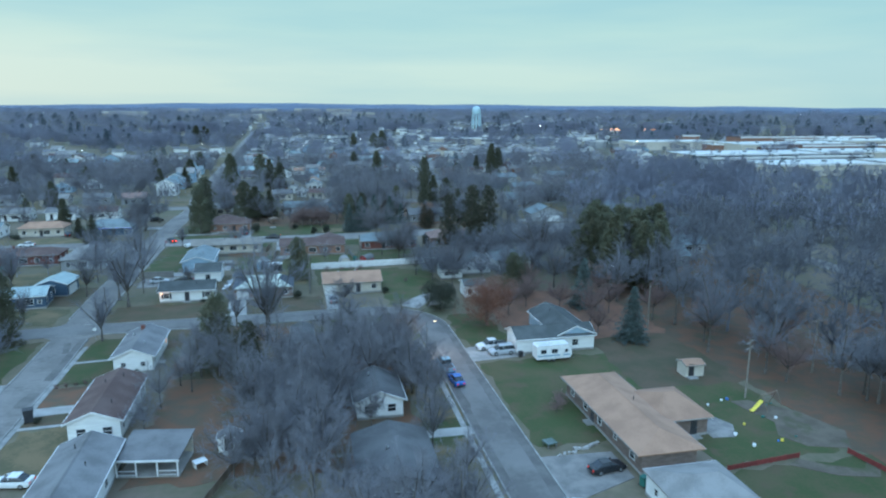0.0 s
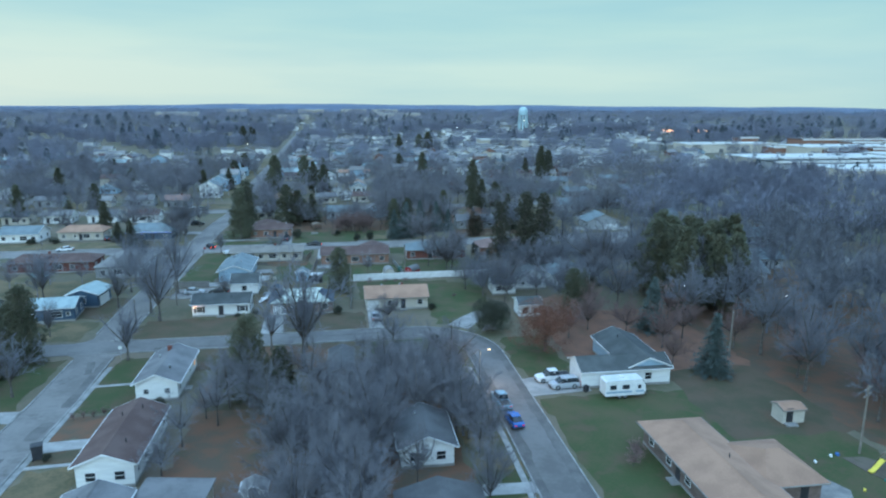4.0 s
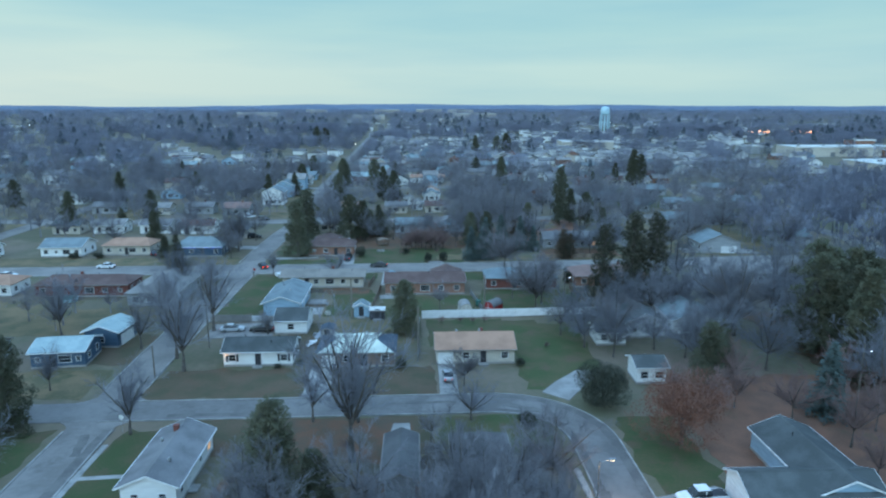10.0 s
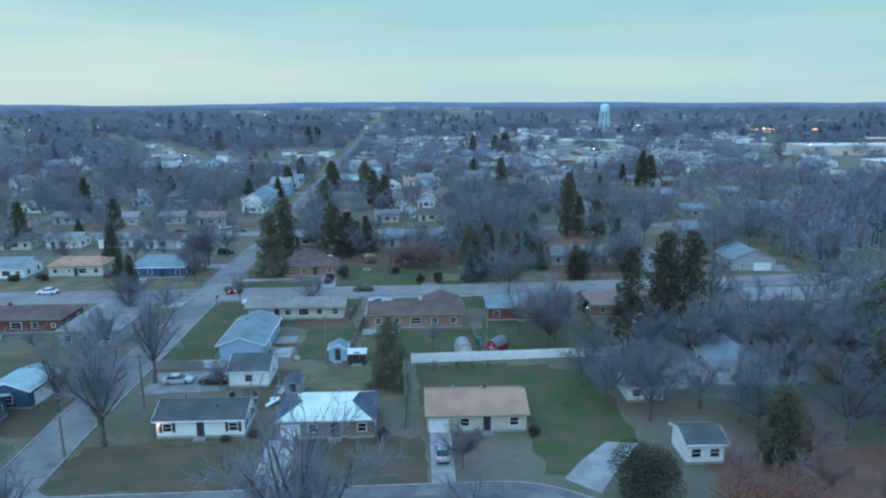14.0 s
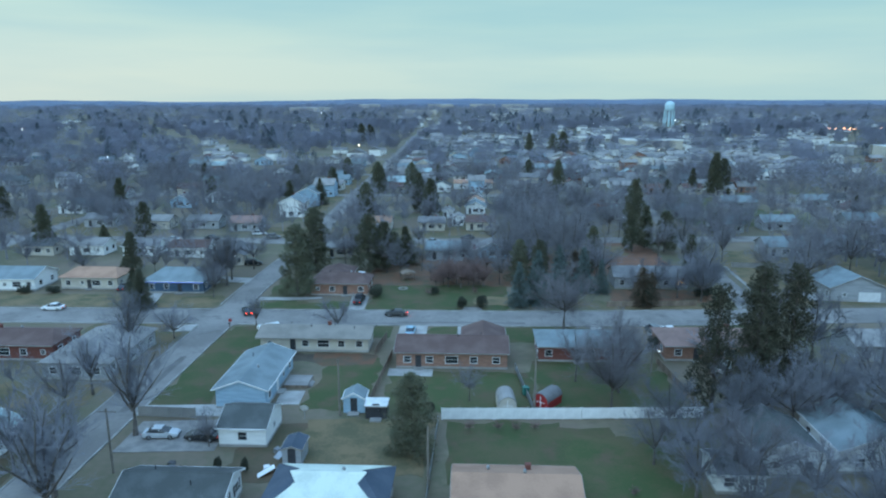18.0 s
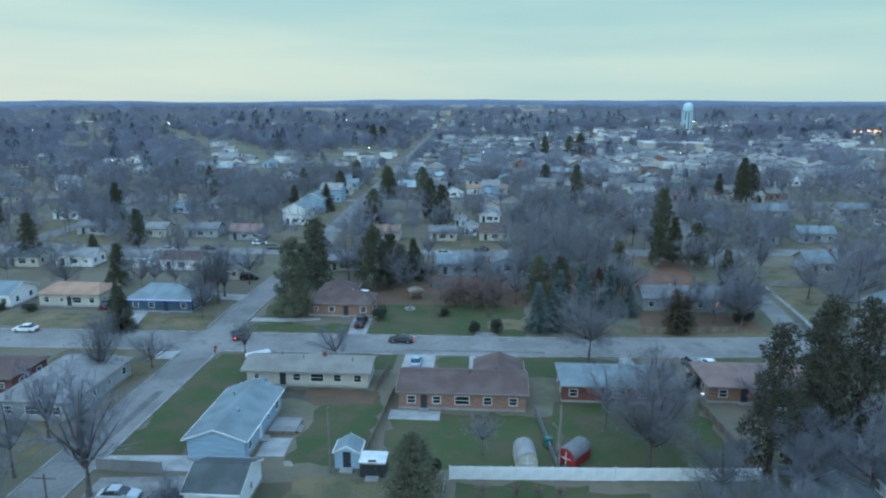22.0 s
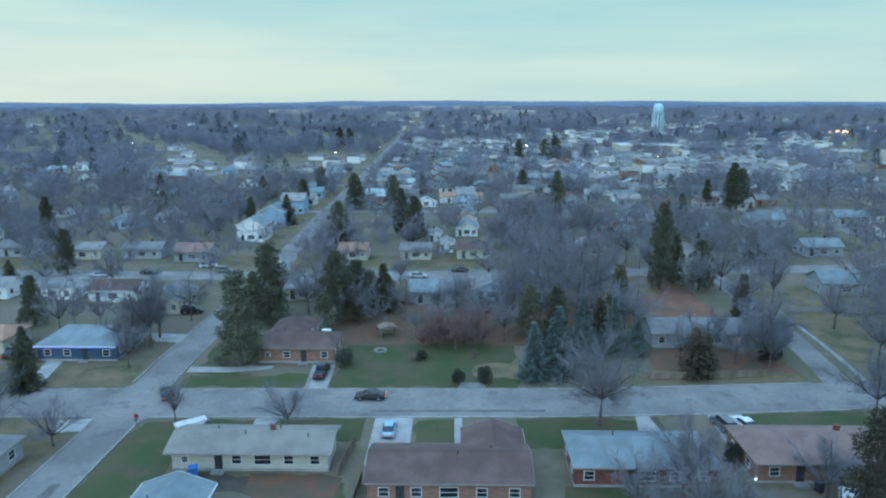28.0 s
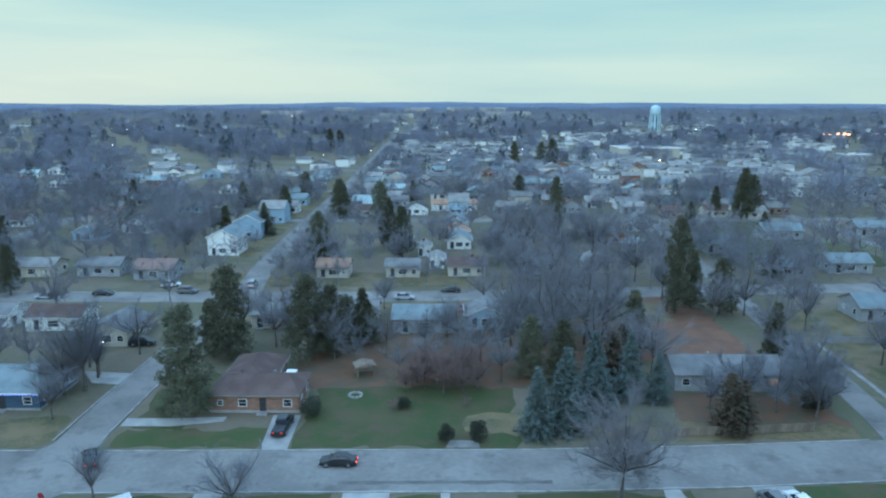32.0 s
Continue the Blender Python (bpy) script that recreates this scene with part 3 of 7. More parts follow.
# lawns and leaf litter
LAWNS = (
    (M_rustbed, 44, 68, 119, 159, "clearing thick with rusty fallen leaves"), (M_lawn, 104, 132, 214, 266, "green lawn behind bare trees"), (M_dry, -60, -43, 60, 77, "rusty brown corner lawn"), (M_soil, -22, -4, 58.6, 62.3, "dark bare soil behind a beige house"), (M_litter, -16, 4, 21, 36, "worn leafy yard behind two houses"), (M_leaves, 46, 70, 94, 106, "brown leaf litter round a grey house"), (M_dry, -60, -44, 33, 48, "worn sandy yard beside a street"),
    (M_lawn, -31.2, -24.4, -32, -10, "green front lawn beside a white house"), (M_leaves, -31.2, -23.6, -40.2, -33, "reddish leaf-strewn front yard"), (M_dry, -31.4, -24.2, -62, -47.6, "dull straw-green lawn"), (M_litter, -31.2, -24, -46.6, -43.4, "dull leafy strip of lawn"),
    (M_lawn, 37.2, 66, -66, -36, "mown green lawn round a tan-roofed house"), (M_lawn, 37.2, 46, -27.5, -8, "green roadside lawn"), (M_lawn, 58, 76, -75, -50, "green back lawn with toys"), (M_lawn, 55.5, 84, -96, -76.8, "green lawn beyond a red mesh fence"), (M_litter, 60, 84, -52, -27, "dull leafy grass at the wood's edge"), (M_rustbed, 47, 84, -28, 6, "rusty leaf litter under trees"),
    (M_leaves, 78, 130, -90, 40, "brown woodland floor"), (M_dry, 23, 29.6, -70, -40, "dull lawn beside the street"), (M_lawn, 23.5, 29.4, -62, -56, "small patch of green lawn"), (M_lawn, 12, 28, -18, -7.5, "green lawn inside the bend"), (M_leaves, -14, 23, -66, -22, "brown leaf litter under bare trees"),
    (M_litter, -33, -3, -0.2, 11.5, "dull front lawns along the street"), (M_litter, -24, 12, -17, -7.2, "dull leafy verge along the street"), (M_soil, 9.6, 13.0, -30, -16, "dark bare ground between two houses"), (M_litter, -13, 4.8, -34, -16.6, "dull leafy ground under trees"), (M_litter, -4, 12, 0.3, 12, "dull lawn"), (M_lawn, 26.5, 33, 2, 36, "bright green side lawn"), (M_lawn, 11, 27, 22, 37.6, "green back lawn behind a tan-roofed house"), (M_lawn, 27, 41, 2, 34, "green lawn under trees"),
    (M_lawn, -10.5, -1.2, 40, 61.5, "green back lawn with a shed"), (M_lawn, 1, 24, 39.5, 55.5, "fenced green back lawn"), (M_lawn, 24.5, 46, 40.5, 60, "fenced green back lawn with a red barn"), (M_dry, -9, 9, 23, 37.3, "straw-coloured back yard"), (M_leaves, -13, -2.6, 57.4, 62.2, "bare brown garden bed"), (M_leaves, -60, -43, 66, 77.2, "rusty leaf-strewn corner lawn"), (M_leaves, -12, 8, -20, -8, "brown leaf litter"), (M_lawn, -33.6, -25, 40, 76, "green corner lawn"), (M_lawn, -24, -2, 71.5, 77.2, "green front strip"), (M_lawn, 5.6, 12, 66, 77.6, "olive front lawn"), (M_lawn, 20.8, 41, 69.5, 78.2, "green front lawn"), (M_lawn, 53, 72, 72, 80.5, "green front lawn"),
    (M_lawn, -33, -12.8, 88, 93.5, "dark green front lawn"), (M_lawn, -33, -24.6, 93.7, 113, "green side lawn beside a brick house"), (M_lawn, -8.6, 22, 88.5, 109, "large green side lawn"), (M_leaves, -14, 44, 108, 152, "brown leaf litter under trees"), (M_dry, 15, 26, 92.5, 98.5, "worn yellow patch of lawn"), (M_dry, 24, 69, 91.2, 96, "straw-coloured verge"), 
    (M_dry, -80, -42, 88, 97, "straw-coloured front lawns"), (M_dry, -120, -80, 88, 98, "dull straw-green front lawns"), (M_dry, -62, -42, 64, 77, "straw-coloured corner lawn"), (M_dry, -66, -42, 0.5, 12, "dull straw-green lawns"), (M_dry, -60, -40.5, -60, -33, "dull green lawn"), (M_lawn, -58, -40.5, -29, -10, "dull green lawn"), (M_dry, -86, -48, 30, 47, "straw-coloured back yards"), (M_dry, -110, -66, 40, 54, "dull green back yards"), (M_litter, -56, -41, 14, 30, "dull lawn with leaves"),
    (M_lawn, 90, 140, 190, 222, "green field"), (M_dry, -150, -100, 146, 200, "straw-coloured field"), (M_dry, 82, 120, 96, 150, "dull roadside grass"), (M_dry, -32, 60, 142, 155, "dull front lawns"), (M_dry, -60, 60, 168, 182, "dull front lawns"), (M_dry, -55, -46, 200, 420, "pale straw verge by the street"), (M_dry, -38, -33, 186, 420, "pale straw verge by the street"),
)
tier = []
for i, (m_, x0, x1, y0, y1, lab) in enumerate(LAWNS):
    # each sheet lies a little above those it overlaps
    under = [tier[k] for k, q in enumerate(LAWNS[:i]) if q[1] - 1.7 < x1 and q[2] + 1.7 > x0 and q[3] - 1.7 < y1 and q[4] + 1.7 > y0]
    tier.append(max(under, default=-1) + 1)
    slab("lawn_%d" % (i + 1), ragged(x0, x1, y0, y1, 50 + i, 2.2, 0.8), -0.015, 0.003 + 0.004 * tier[-1], m_, lab, category="lawn")

# paving: drives, paths, slabs
PAVING = (
    (M_concrete, ((36.3, -28.6), (36.3, -35.2), (46.2, -34.4), (46.4, -28.8), (44.2, -26.4)), "pale concrete drive with two white vehicles"), (M_gravel, ((36.4, -68.5), (36.4, -79), (46, -75.4), (46, -69)), "wet grey concrete drive"), (M_concrete, ((5.4, -12.6), (8.3, -12.6), (8.1, -9.2), (5.8, -9.2)), "pale concrete pad before a narrow house"), (M_concrete, ((-45.2, 72.6), (-40.9, 73.0), (-41.0, 77.0), (-45.6, 76.4)), "pale concrete pad at a street corner"), (M_concrete, ((23.4, -58.4), (29.9, -58.6), (29.9, -60.9), (23.4, -60.7)), "short concrete path"),
    (M_concrete, ((12.7, 0.0), (15.6, 0.0), (15.6, 12.6), (12.7, 12.6)), "concrete drive beside a tan-roofed house"), (M_concrete, ((-8.6, -0.4), (-4.2, -0.2), (-5.2, 11.6), (-8.8, 11.6)), "cracked concrete drive"), (M_concrete, ((28.6, 0.6), (32.2, -2.6), (36, 3), (40.2, 8.6), (36, 9.2), (31.5, 4.5)), "curving pale concrete drive"),
    (M_concrete, ((0.0, 65), (5.5, 65), (5.5, 78.4), (0.0, 78.2)), "wide concrete drive with a parked car"), (M_concrete, ((11.5, 69.2), (12.6, 69.2), (12.6, 78.4), (11.5, 78.4)), "narrow concrete path"), (M_concrete, ((-12.6, 87.3), (-9.0, 87.4), (-9.3, 97.8), (-13.3, 97.8)), "concrete drive of the brick house"), (M_concrete, ((-34.2, 94.2), (-27, 94.2), (-20, 95.8), (-20, 97.2), (-28, 96.6), (-34.4, 96.6)), "pale concrete path to a brick house"),
    (M_concrete, ((-17, 70.2), (-14.6, 70.2), (-14.0, 78.0), (-17.4, 78.0)), "short concrete path"), (M_concrete, ((-34, 37.3), (-22, 37.6), (-22, 41.4), (-34, 40.6)), "concrete drive of a pale blue house"), (M_concrete, ((-32.6, -40.6), (-25.2, -40.0), (-25.2, -42.6), (-32.6, -43.6)), "pale concrete drive"), (M_concrete, ((-32.7, -21.9), (-24.6, -21.3), (-24.6, -22.1), (-32.7, -22.7)), "narrow concrete path"), (M_concrete, ((-31.6, -46.7), (-24.8, -46.3), (-24.8, -47.0), (-31.6, -47.5)), "narrow concrete path to a porch"),
    (M_concrete, ((-39.2, -30.2), (-49, -29.8), (-52, -32.2), (-39.2, -34)), "concrete drive"), (M_gravel, ((-32, 27), (-19, 28), (-19.2, 36.8), (-32, 35.5)), "gravel yard with parked cars"), (M_concrete, ((48, 70.6), (54, 70.6), (53.6, 79.8), (48.6, 79.6)), "concrete drive with two cars"), (M_concrete, ((36.5, 69.3), (41, 69.3), (39.8, 79.4), (38, 79.4)), "tapering concrete path"),
    (M_concrete, ((-58, 86.5), (-55.5, 86.5), (-59, 103), (-62, 103)), "concrete drive"), (M_concrete, ((-46, 109), (-41, 108.5), (-41, 113), (-50, 114)), "concrete drive"), (M_concrete, ((-62, -1.2), (-58.5, -0.8), (-59.4, 12), (-62.2, 12)), "concrete drive"), (M_concrete, ((-76, -1.6), (-72.8, -1.4), (-71, 9), (-74, 9)), "concrete drive"),
    (M_sand, ((70.6, -58.6), (73.4, -58.8), (78.2, -63.6), (80.4, -70.4), (77.4, -74.6), (72.2, -73.0), (70.4, -69.6), (72.6, -66.0), (71.2, -62.0)), "bare sandy play patch"), (M_sand, ((66.4, -76.6), (68.6, -75.6), (71.4, -77.8), (75.0, -79.4), (77.4, -77.2), (78.0, -78.6), (75.4, -81.4), (70.6, -80.0)), "curving sandy path"), (M_gravel, ((61.2, -68.4), (64.4, -68.8), (66.2, -65.6), (64.8, -62.2), (61.4, -61.6)), "small gravel patio behind a house"), (M_concrete, ((-15.0, 41.6), (-11.4, 41.8), (-11.6, 46.6), (-15.2, 46.4)), "pale concrete patio"), (M_concrete, ((0.4, 53.0), (7.8, 53.0), (7.8, 56), (0.4, 56)), "concrete patio slab"), (M_concrete, ((90, 99), (112, 97), (112, 104), (90, 106)), "pale concrete yard before a garage"), (M_gravel, ((12, 88.6), (16.6, 88.6), (16.4, 90.4), (12.6, 90.6)), "sandy bed between two bushes"),
)
for i, (m_, pl, lab) in enumerate(PAVING):
    slab("pavement_%d" % (i + 1), pl, -0.01, 0.052 + 0.001 * (i % 5), m_, lab, category="paving")
ribbon("pavement_east_walk", [(79.0, 92), (80.6, 104), (82.6, 130)], 0.9, -0.01, 0.05, M_kerb, "narrow concrete footpath", "paving")
ribbon("pavement_bend_walk", [(28.9, -90), (28.9, -60), (29.0, -30), (28.8, -22)], 0.8, -0.01, 0.05, M_kerb, "narrow concrete footpath beside the street", "paving")
ribbon("pavement_west_walk_south", [(-32.0, -60), (-31.8, -30), (-31.9, -14)], 0.8, -0.01, 0.05, M_kerb, "narrow concrete footpath", "paving")


# ---- houses ----
def window_mesh(w, h):
    f = G()
    t = 0.09
    f.box(-w / 2, w / 2, -0.06, 0.05, -h / 2, -h / 2 + t).box(-w / 2, w / 2, -0.06, 0.05, h / 2 - t, h / 2)
    f.box(-w / 2, -w / 2 + t, -0.06, 0.05, -h / 2 + t, h / 2 - t).box(w / 2 - t, w / 2, -0.06, 0.05, -h / 2 + t, h / 2 - t)
    f.box(-w / 2 + t, w / 2 - t, -0.03, 0.03, -0.03, 0.03)
    p = G().box(-w / 2 + t, w / 2 - t, -0.015, 0.015, -h / 2 + t, h / 2 - t)
    return f.mesh("window", M_trim), {False: p.mesh("pane", M_glass), True: p.mesh("pane", M_lit)}


WIN = {k: window_mesh(*k) for k in ((1.3, 1.25), (2.2, 1.4), (0.9, 0.9), (0.8, 0.5))}
SHUT = G().box(-0.2, 0.2, -0.04, 0.03, -0.7, 0.7).mesh("shutter", M_dark)
DOOR = G().box(-0.5, 0.5, -0.05, 0.04, 0, 2.05).mesh("door", M_dark)
DOOR_W = G().box(-0.5, 0.5, -0.05, 0.04, 0, 2.05).mesh("door", M_trim)
KNOB = G().tube((0.38, -0.05, 1.0), (0.38, -0.11, 1.0), 0.04, 0.04, 6).mesh("handle", M_steel)


def garage_door(w):
    g = G()
    for i in range(4):
        g.box(-w / 2, w / 2, -0.05, 0.03, 0.02 + i * 0.53, 0.02 + i * 0.53 + 0.5)
    return g.mesh("garage_door", M_trim)


GAR = {w: garage_door(w) for w in (2.6, 4.8)}
VENT = G().tube((0, 0, -0.2), (0, 0, 0.55), 0.07, 0.07, 6).mesh("vent_pipe", M_dark)
CHIM = clean(G().box(-0.3, 0.3, -0.25, 0.25, -0.9, 0.6).box(-0.36, 0.36, -0.31, 0.31, 0.6, 0.7).mesh("chimney", M_brick_d))
TURBINE = clean(G().tube((0, 0, -0.2), (0, 0, 0.25), 0.16, 0.16, 8).tube((0, 0, 0.25), (0, 0, 0.5), 0.24, 0.12, 8).mesh("roof_vent", M_steel))


def house(label, x0, x1, y0, y1, eave, axis, pitch, wall, roof, hip=0.0, win="", door="", gar="", vents=(), chim=(), ov=0.5, lit=(), shut=False, turn=0.0, name="house", category="house", group="", trim=True, base=True, far=False):
    """Roof edge x0..x1, y0..y1 at height eave. win: sides and counts such as 'S4N3'. hip: how far the ridge stops short of each end."""
    cx, cy = (x0 + x1) / 2, (y0 + y1) / 2
    W, D = (x1 - x0), (y1 - y0)
    h = thing(name, label, category, pose(cx, cy, 0, 0, 0, turn), group)
    flip = axis == "y"
    tm = M_trim if wall in (M_white, M_blue_s, M_navy) else M_trimd
    L, S = (D, W) if flip else (W, D)  # along the ridge, across it
    rise = S / 2 * pitch

    def T(a, b, z):
        return (-b, a, z) if flip else (a, b, z)

    def add(nm, faces, material, lab="", parent=None):
        g = G()
        for fc in faces:
            g.face([T(*p) for p in fc])
        me = g.mesh(nm, material)
        bm = bmesh.new()
        bm.from_mesh(me)
        bmesh.ops.remove_doubles(bm, verts=bm.verts, dist=0.0005)
        bmesh.ops.recalc_face_normals(bm, faces=bm.faces)
        bm.to_mesh(me)
        bm.free()
        return part(nm, me, None, parent or h, lab)

    l, s = L / 2, S / 2
    il, is_ = l - ov * 0.7, s - ov
    # roof, a closed shell 0.16 thick
    th = 0.16
    r = l - hip

    def ring(dz):
        return [(-l, -s, eave + dz), (l, -s, eave + dz), (l, s, eave + dz), (-l, s, eave + dz), (-r, 0, eave + rise + dz), (r, 0, eave + rise + dz)]

    up, lo = ring(th), ring(0.0)
    if hip:
        top = [(0, 1, 5, 4), (2, 3, 4, 5), (1, 2, 5), (3, 0, 4)]
        faces = [[up[i] for i in q] for q in top]
        faces += [[lo[i] for i in (0, 1, 2, 3)]]
        faces += [[lo[i], lo[(i + 1) % 4], up[(i + 1) % 4], up[i]] for i in range(4)]
        add("roof", faces, roof)
    else:
        for a, b in (((0, 1), 1), ((2, 3), -1)):
            i, j = a
            e0, e1 = (5, 4) if b == 1 else (4, 5)
            q, w_ = [up[i], up[j], up[e0], up[e1]], [lo[i], lo[j], lo[e0], lo[e1]]
            faces = [q, w_[::-1]] + [[w_[k], w_[(k + 1) % 4], q[(k + 1) % 4], q[k]] for k in range(4)]
            add("roof", faces, roof)
        if trim:
            for sg in (-1, 1):
                fl = []
                for sd in (-1, 1):
                    for k in (0,):
                        p = [(sg * (l + 0.02), sd * s, eave - 0.06), (sg * (l + 0.02), sd * s, eave + th), (sg * (l + 0.02), 0, eave + rise + th), (sg * (l + 0.02), 0, eave + rise - 0.06)]
                        p2 = [(sg * (l + 0.06), y, z) for _, y, z in p]
                        fl += [p, p2] + [[p[k2], p[(k2 + 1) % 4], p2[(k2 + 1) % 4], p2[k2]] for k2 in range(4)]
                add("bargeboard", fl, tm)
    if trim:
        for sd in (-1, 1):
            g = G()
            a, b = T(-l + 0.05, sd * (s + 0.01), 0), T(l - 0.05, sd * (s + 0.11), 0)
            g.box(min(a[0], b[0]), max(a[0], b[0]), min(a[1], b[1]), max(a[1], b[1]), eave - 0.03, eave + 0.12)
            part("gutter", g, tm, h)
    # ridge cap
    g = G()
    if far:
        trim = False
    a, b = T(-r + 0.05, -0.16, 0), T(r - 0.05, 0.16, 0)
    zt = eave + rise + th
    poly = [(-0.2, zt - 0.2 * pitch + 0.004), (0, zt + 0.03), (0.2, zt - 0.2 * pitch + 0.004), (0, zt - 0.03)]
    g.prism(poly, -r + 0.05, r - 0.05, "x" if not flip else "y")
    if not far:
        part("ridge_cap", g, roof, h)
    # walls
    wt_ = 0.2
    gz = eave + (rise * (1 - (s - is_) / s) if not hip else 0) + (pitch * 0.0)
    for sd in (-1, 1):
        g = G()
        a, b = T(-il + wt_, sd * is_, 0), T(il - wt_, sd * (is_ - wt_), 0)
        g.box(min(a[0], b[0]), max(a[0], b[0]), min(a[1], b[1]), max(a[1], b[1]), 0, eave + (s - is_) * pitch * (0 if hip else 1) - 0.0)
        part("wall", g, wall, h)
        top = eave + (s - is_) * pitch * (0 if hip else 1)
        poly = [(-is_, 0), (is_, 0), (is_, top)] + ([] if hip else [(0, eave + rise - 0.01)]) + [(-is_, top)]
        if flip:
            poly = [(-p, z) for p, z in poly][::-1]
            g = G().prism(poly, sd * il, sd * (il - wt_), "y")
        else:
            g = G().prism(poly, sd * il, sd * (il - wt_), "x")
        part("wall", g, wall, h)
    hw, hd = (is_, il) if flip else (il, is_)
    if base:
        part("foundation", G().box(-hw - 0.03, hw + 0.03, -hd - 0.03, hd + 0.03, -0.05, 0.35), M_concrete, h)
    SIDE = {"S": (0, -hd, 0, hw), "N": (0, hd, 180, hw), "E": (hw, 0, 90, hd), "W": (-hw, 0, -90, hd)}
    rr = random.Random(int(abs(cx * 7 + cy * 13)))

    def on(side, u, z):
        ax, ay, rot, _ = SIDE[side]
        c, s_ = math.cos(radians(rot)), math.sin(radians(rot))
        return pose(ax + u * c, ay + u * s_, z, 0, 0, rot)

    used = {k: [] for k in SIDE}
    for i in range(0, len(door), 2):
        sd, u = door[i], (int(door[i + 1]) - 5) / 5
        d = part("door", DOOR if sd in "SW" else DOOR_W, None, h, m=on(sd, u * SIDE[sd][3], 0.25))
        used[sd].append((u * SIDE[sd][3], 0.8))
        if far:
            continue
        part("handle", KNOB, None, d)
        part("step", G().box(-0.8, 0.8, -1.1, 0.0, 0, 0.2), M_concrete, h, m=on(sd, u * SIDE[sd][3], 0.0))
    for sd, u, w in gar or ():
        part("garage_door", GAR[w], None, h, m=on(sd, u, 0.03))
        used[sd].append((u, w / 2))
    for i in range(0, len(win), 2):
        sd, n = win[i], int(win[i + 1])
        span = SIDE[sd][3]
        for k in range(n):
            u = -span + 2 * span * (k + 0.5) / n
            if any(abs(u - q) < w + 0.9 for q, w in used[sd]):
                continue
            big = sd in "SN" and n >= 3 and k == n // 2
            key = (2.2, 1.4) if big else ((1.3, 1.25) if rr.random() < 0.75 else (0.9, 0.9))
            fr, pn = WIN[key]
            w_ = part("window", fr, None, h, m=on(sd, u, 1.55))
            part("pane", pn[(sd, k) in lit], None, w_, "warm lit pane" if (sd, k) in lit else "")
            if shut:
                for q in (-1, 1):
                    part("shutter", SHUT, None, h, m=on(sd, u + q * (key[0] / 2 + 0.22), 1.55))
    for a, b in vents:
        p = T(a, b, eave + rise * (1 - abs(b) / s) + th)
        part("vent_pipe", VENT if (a * 3 + b) % 2 < 1 else TURBINE, None, h, m=pose(*p))
    for a, b in chim:
        p = T(a, b, eave + rise * (1 - abs(b) / s) + th)
        part("chimney", CHIM, None, h, m=pose(*p))
    return h


# south of the bending street
house("white gabled house with a grey shingle roof", -24.0, -16.9, -29.2, -15.2, 2.7, "y", 0.42, M_white, M_rg, win="S2E4W3", door="E3", vents=((2, 1.5), (-3, -1.2)), chim=((4.0, 0.4),), lit=(("E", 3),))
house("long white house with a dark brown shingle roof", -23.8, -16.3, -53.3, -37.6, 2.9, "y", 0.40, M_white, M_rbr, win="S2E5W4", door="E6", vents=((3, 1), (-4, -1.5), (5, -1)))
house("grey-roofed house with white ridge trim", -22.2, -14.8, -78.5, -58.9, 3.0, "y", 0.40, M_white, M_rg, win="N2E4W4", vents=((6, 0.8), (2, -1.4)))
pr = thing("lean_to_porch", "open-fronted lean-to porch with a grey roof and white posts", "porch", pose(-11.0, -60.4, 0, 0, 0, -9))
part("roof", G().prism([(-3.3, 2.28), (3.3, 2.95), (3.3, 3.09), (-3.3, 2.42)], -3.9, 3.9, "x"), M_rg, pr)
part("fascia", G().box(-3.9, 3.9, -3.38, -3.31, 2.16, 2.42), M_trim, pr)
part("rear_wall", G().box(-3.6, 3.6, 2.7, 2.9, 0, 2.85), M_cream, pr)
part("floor", G().box(-3.7, 3.7, -3.1, 2.7, 0, 0.18), M_concrete, pr)
for u_ in (-3.6, -1.3, 1.2, 3.6):
    part("post", G().box(u_ - 0.08, u_ + 0.08, -3.2, -3.04, 0.18, 2.3), M_trim, pr)
for u_ in (-2.45, 2.4):
    part("railing", G().box(u_ - 1.05, u_ + 1.05, -3.16, -3.08, 0.85, 0.95).box(u_ - 1.05, u_ + 1.05, -3.16, -3.08, 0.35, 0.42), M_trim, pr)
house("small pale shed with an arched roof", -4.0, -1.0, -59.2, -56.9, 1.8, "y", 0.5, M_white, M_rlg, door="S5", ov=0.15, name="shed", category="shed", base=False)
house("pale green gabled house half hidden by bare trees", 14.0, 21.6, -53.9, -44.0, 2.6, "y", 0.42, M_white, M_rslate, win="S2E3W3", vents=((2, 1),))
house("dark grey house deep among bare trees", 12.8, 22.6, -76.4, -62.6, 2.6, "y", 0.30, M_grey_s, M_rslate, win="S3N3E3", vents=((0, 1),), trim=False)
house("narrow grey-roofed house among bare trees", 5.0, 9.4, -28.5, -17.4, 2.6, "y", 0.40, M_grey_s, M_rslate, win="N1E3W3")
house("grey hip-roofed house among bare trees", 13.2, 20.6, -27.5, -17.8, 2.7, "y", 0.42, M_grey_s, M_rslate, hip=2.6, win="N3E3W3", vents=((0.5, 0.6),))
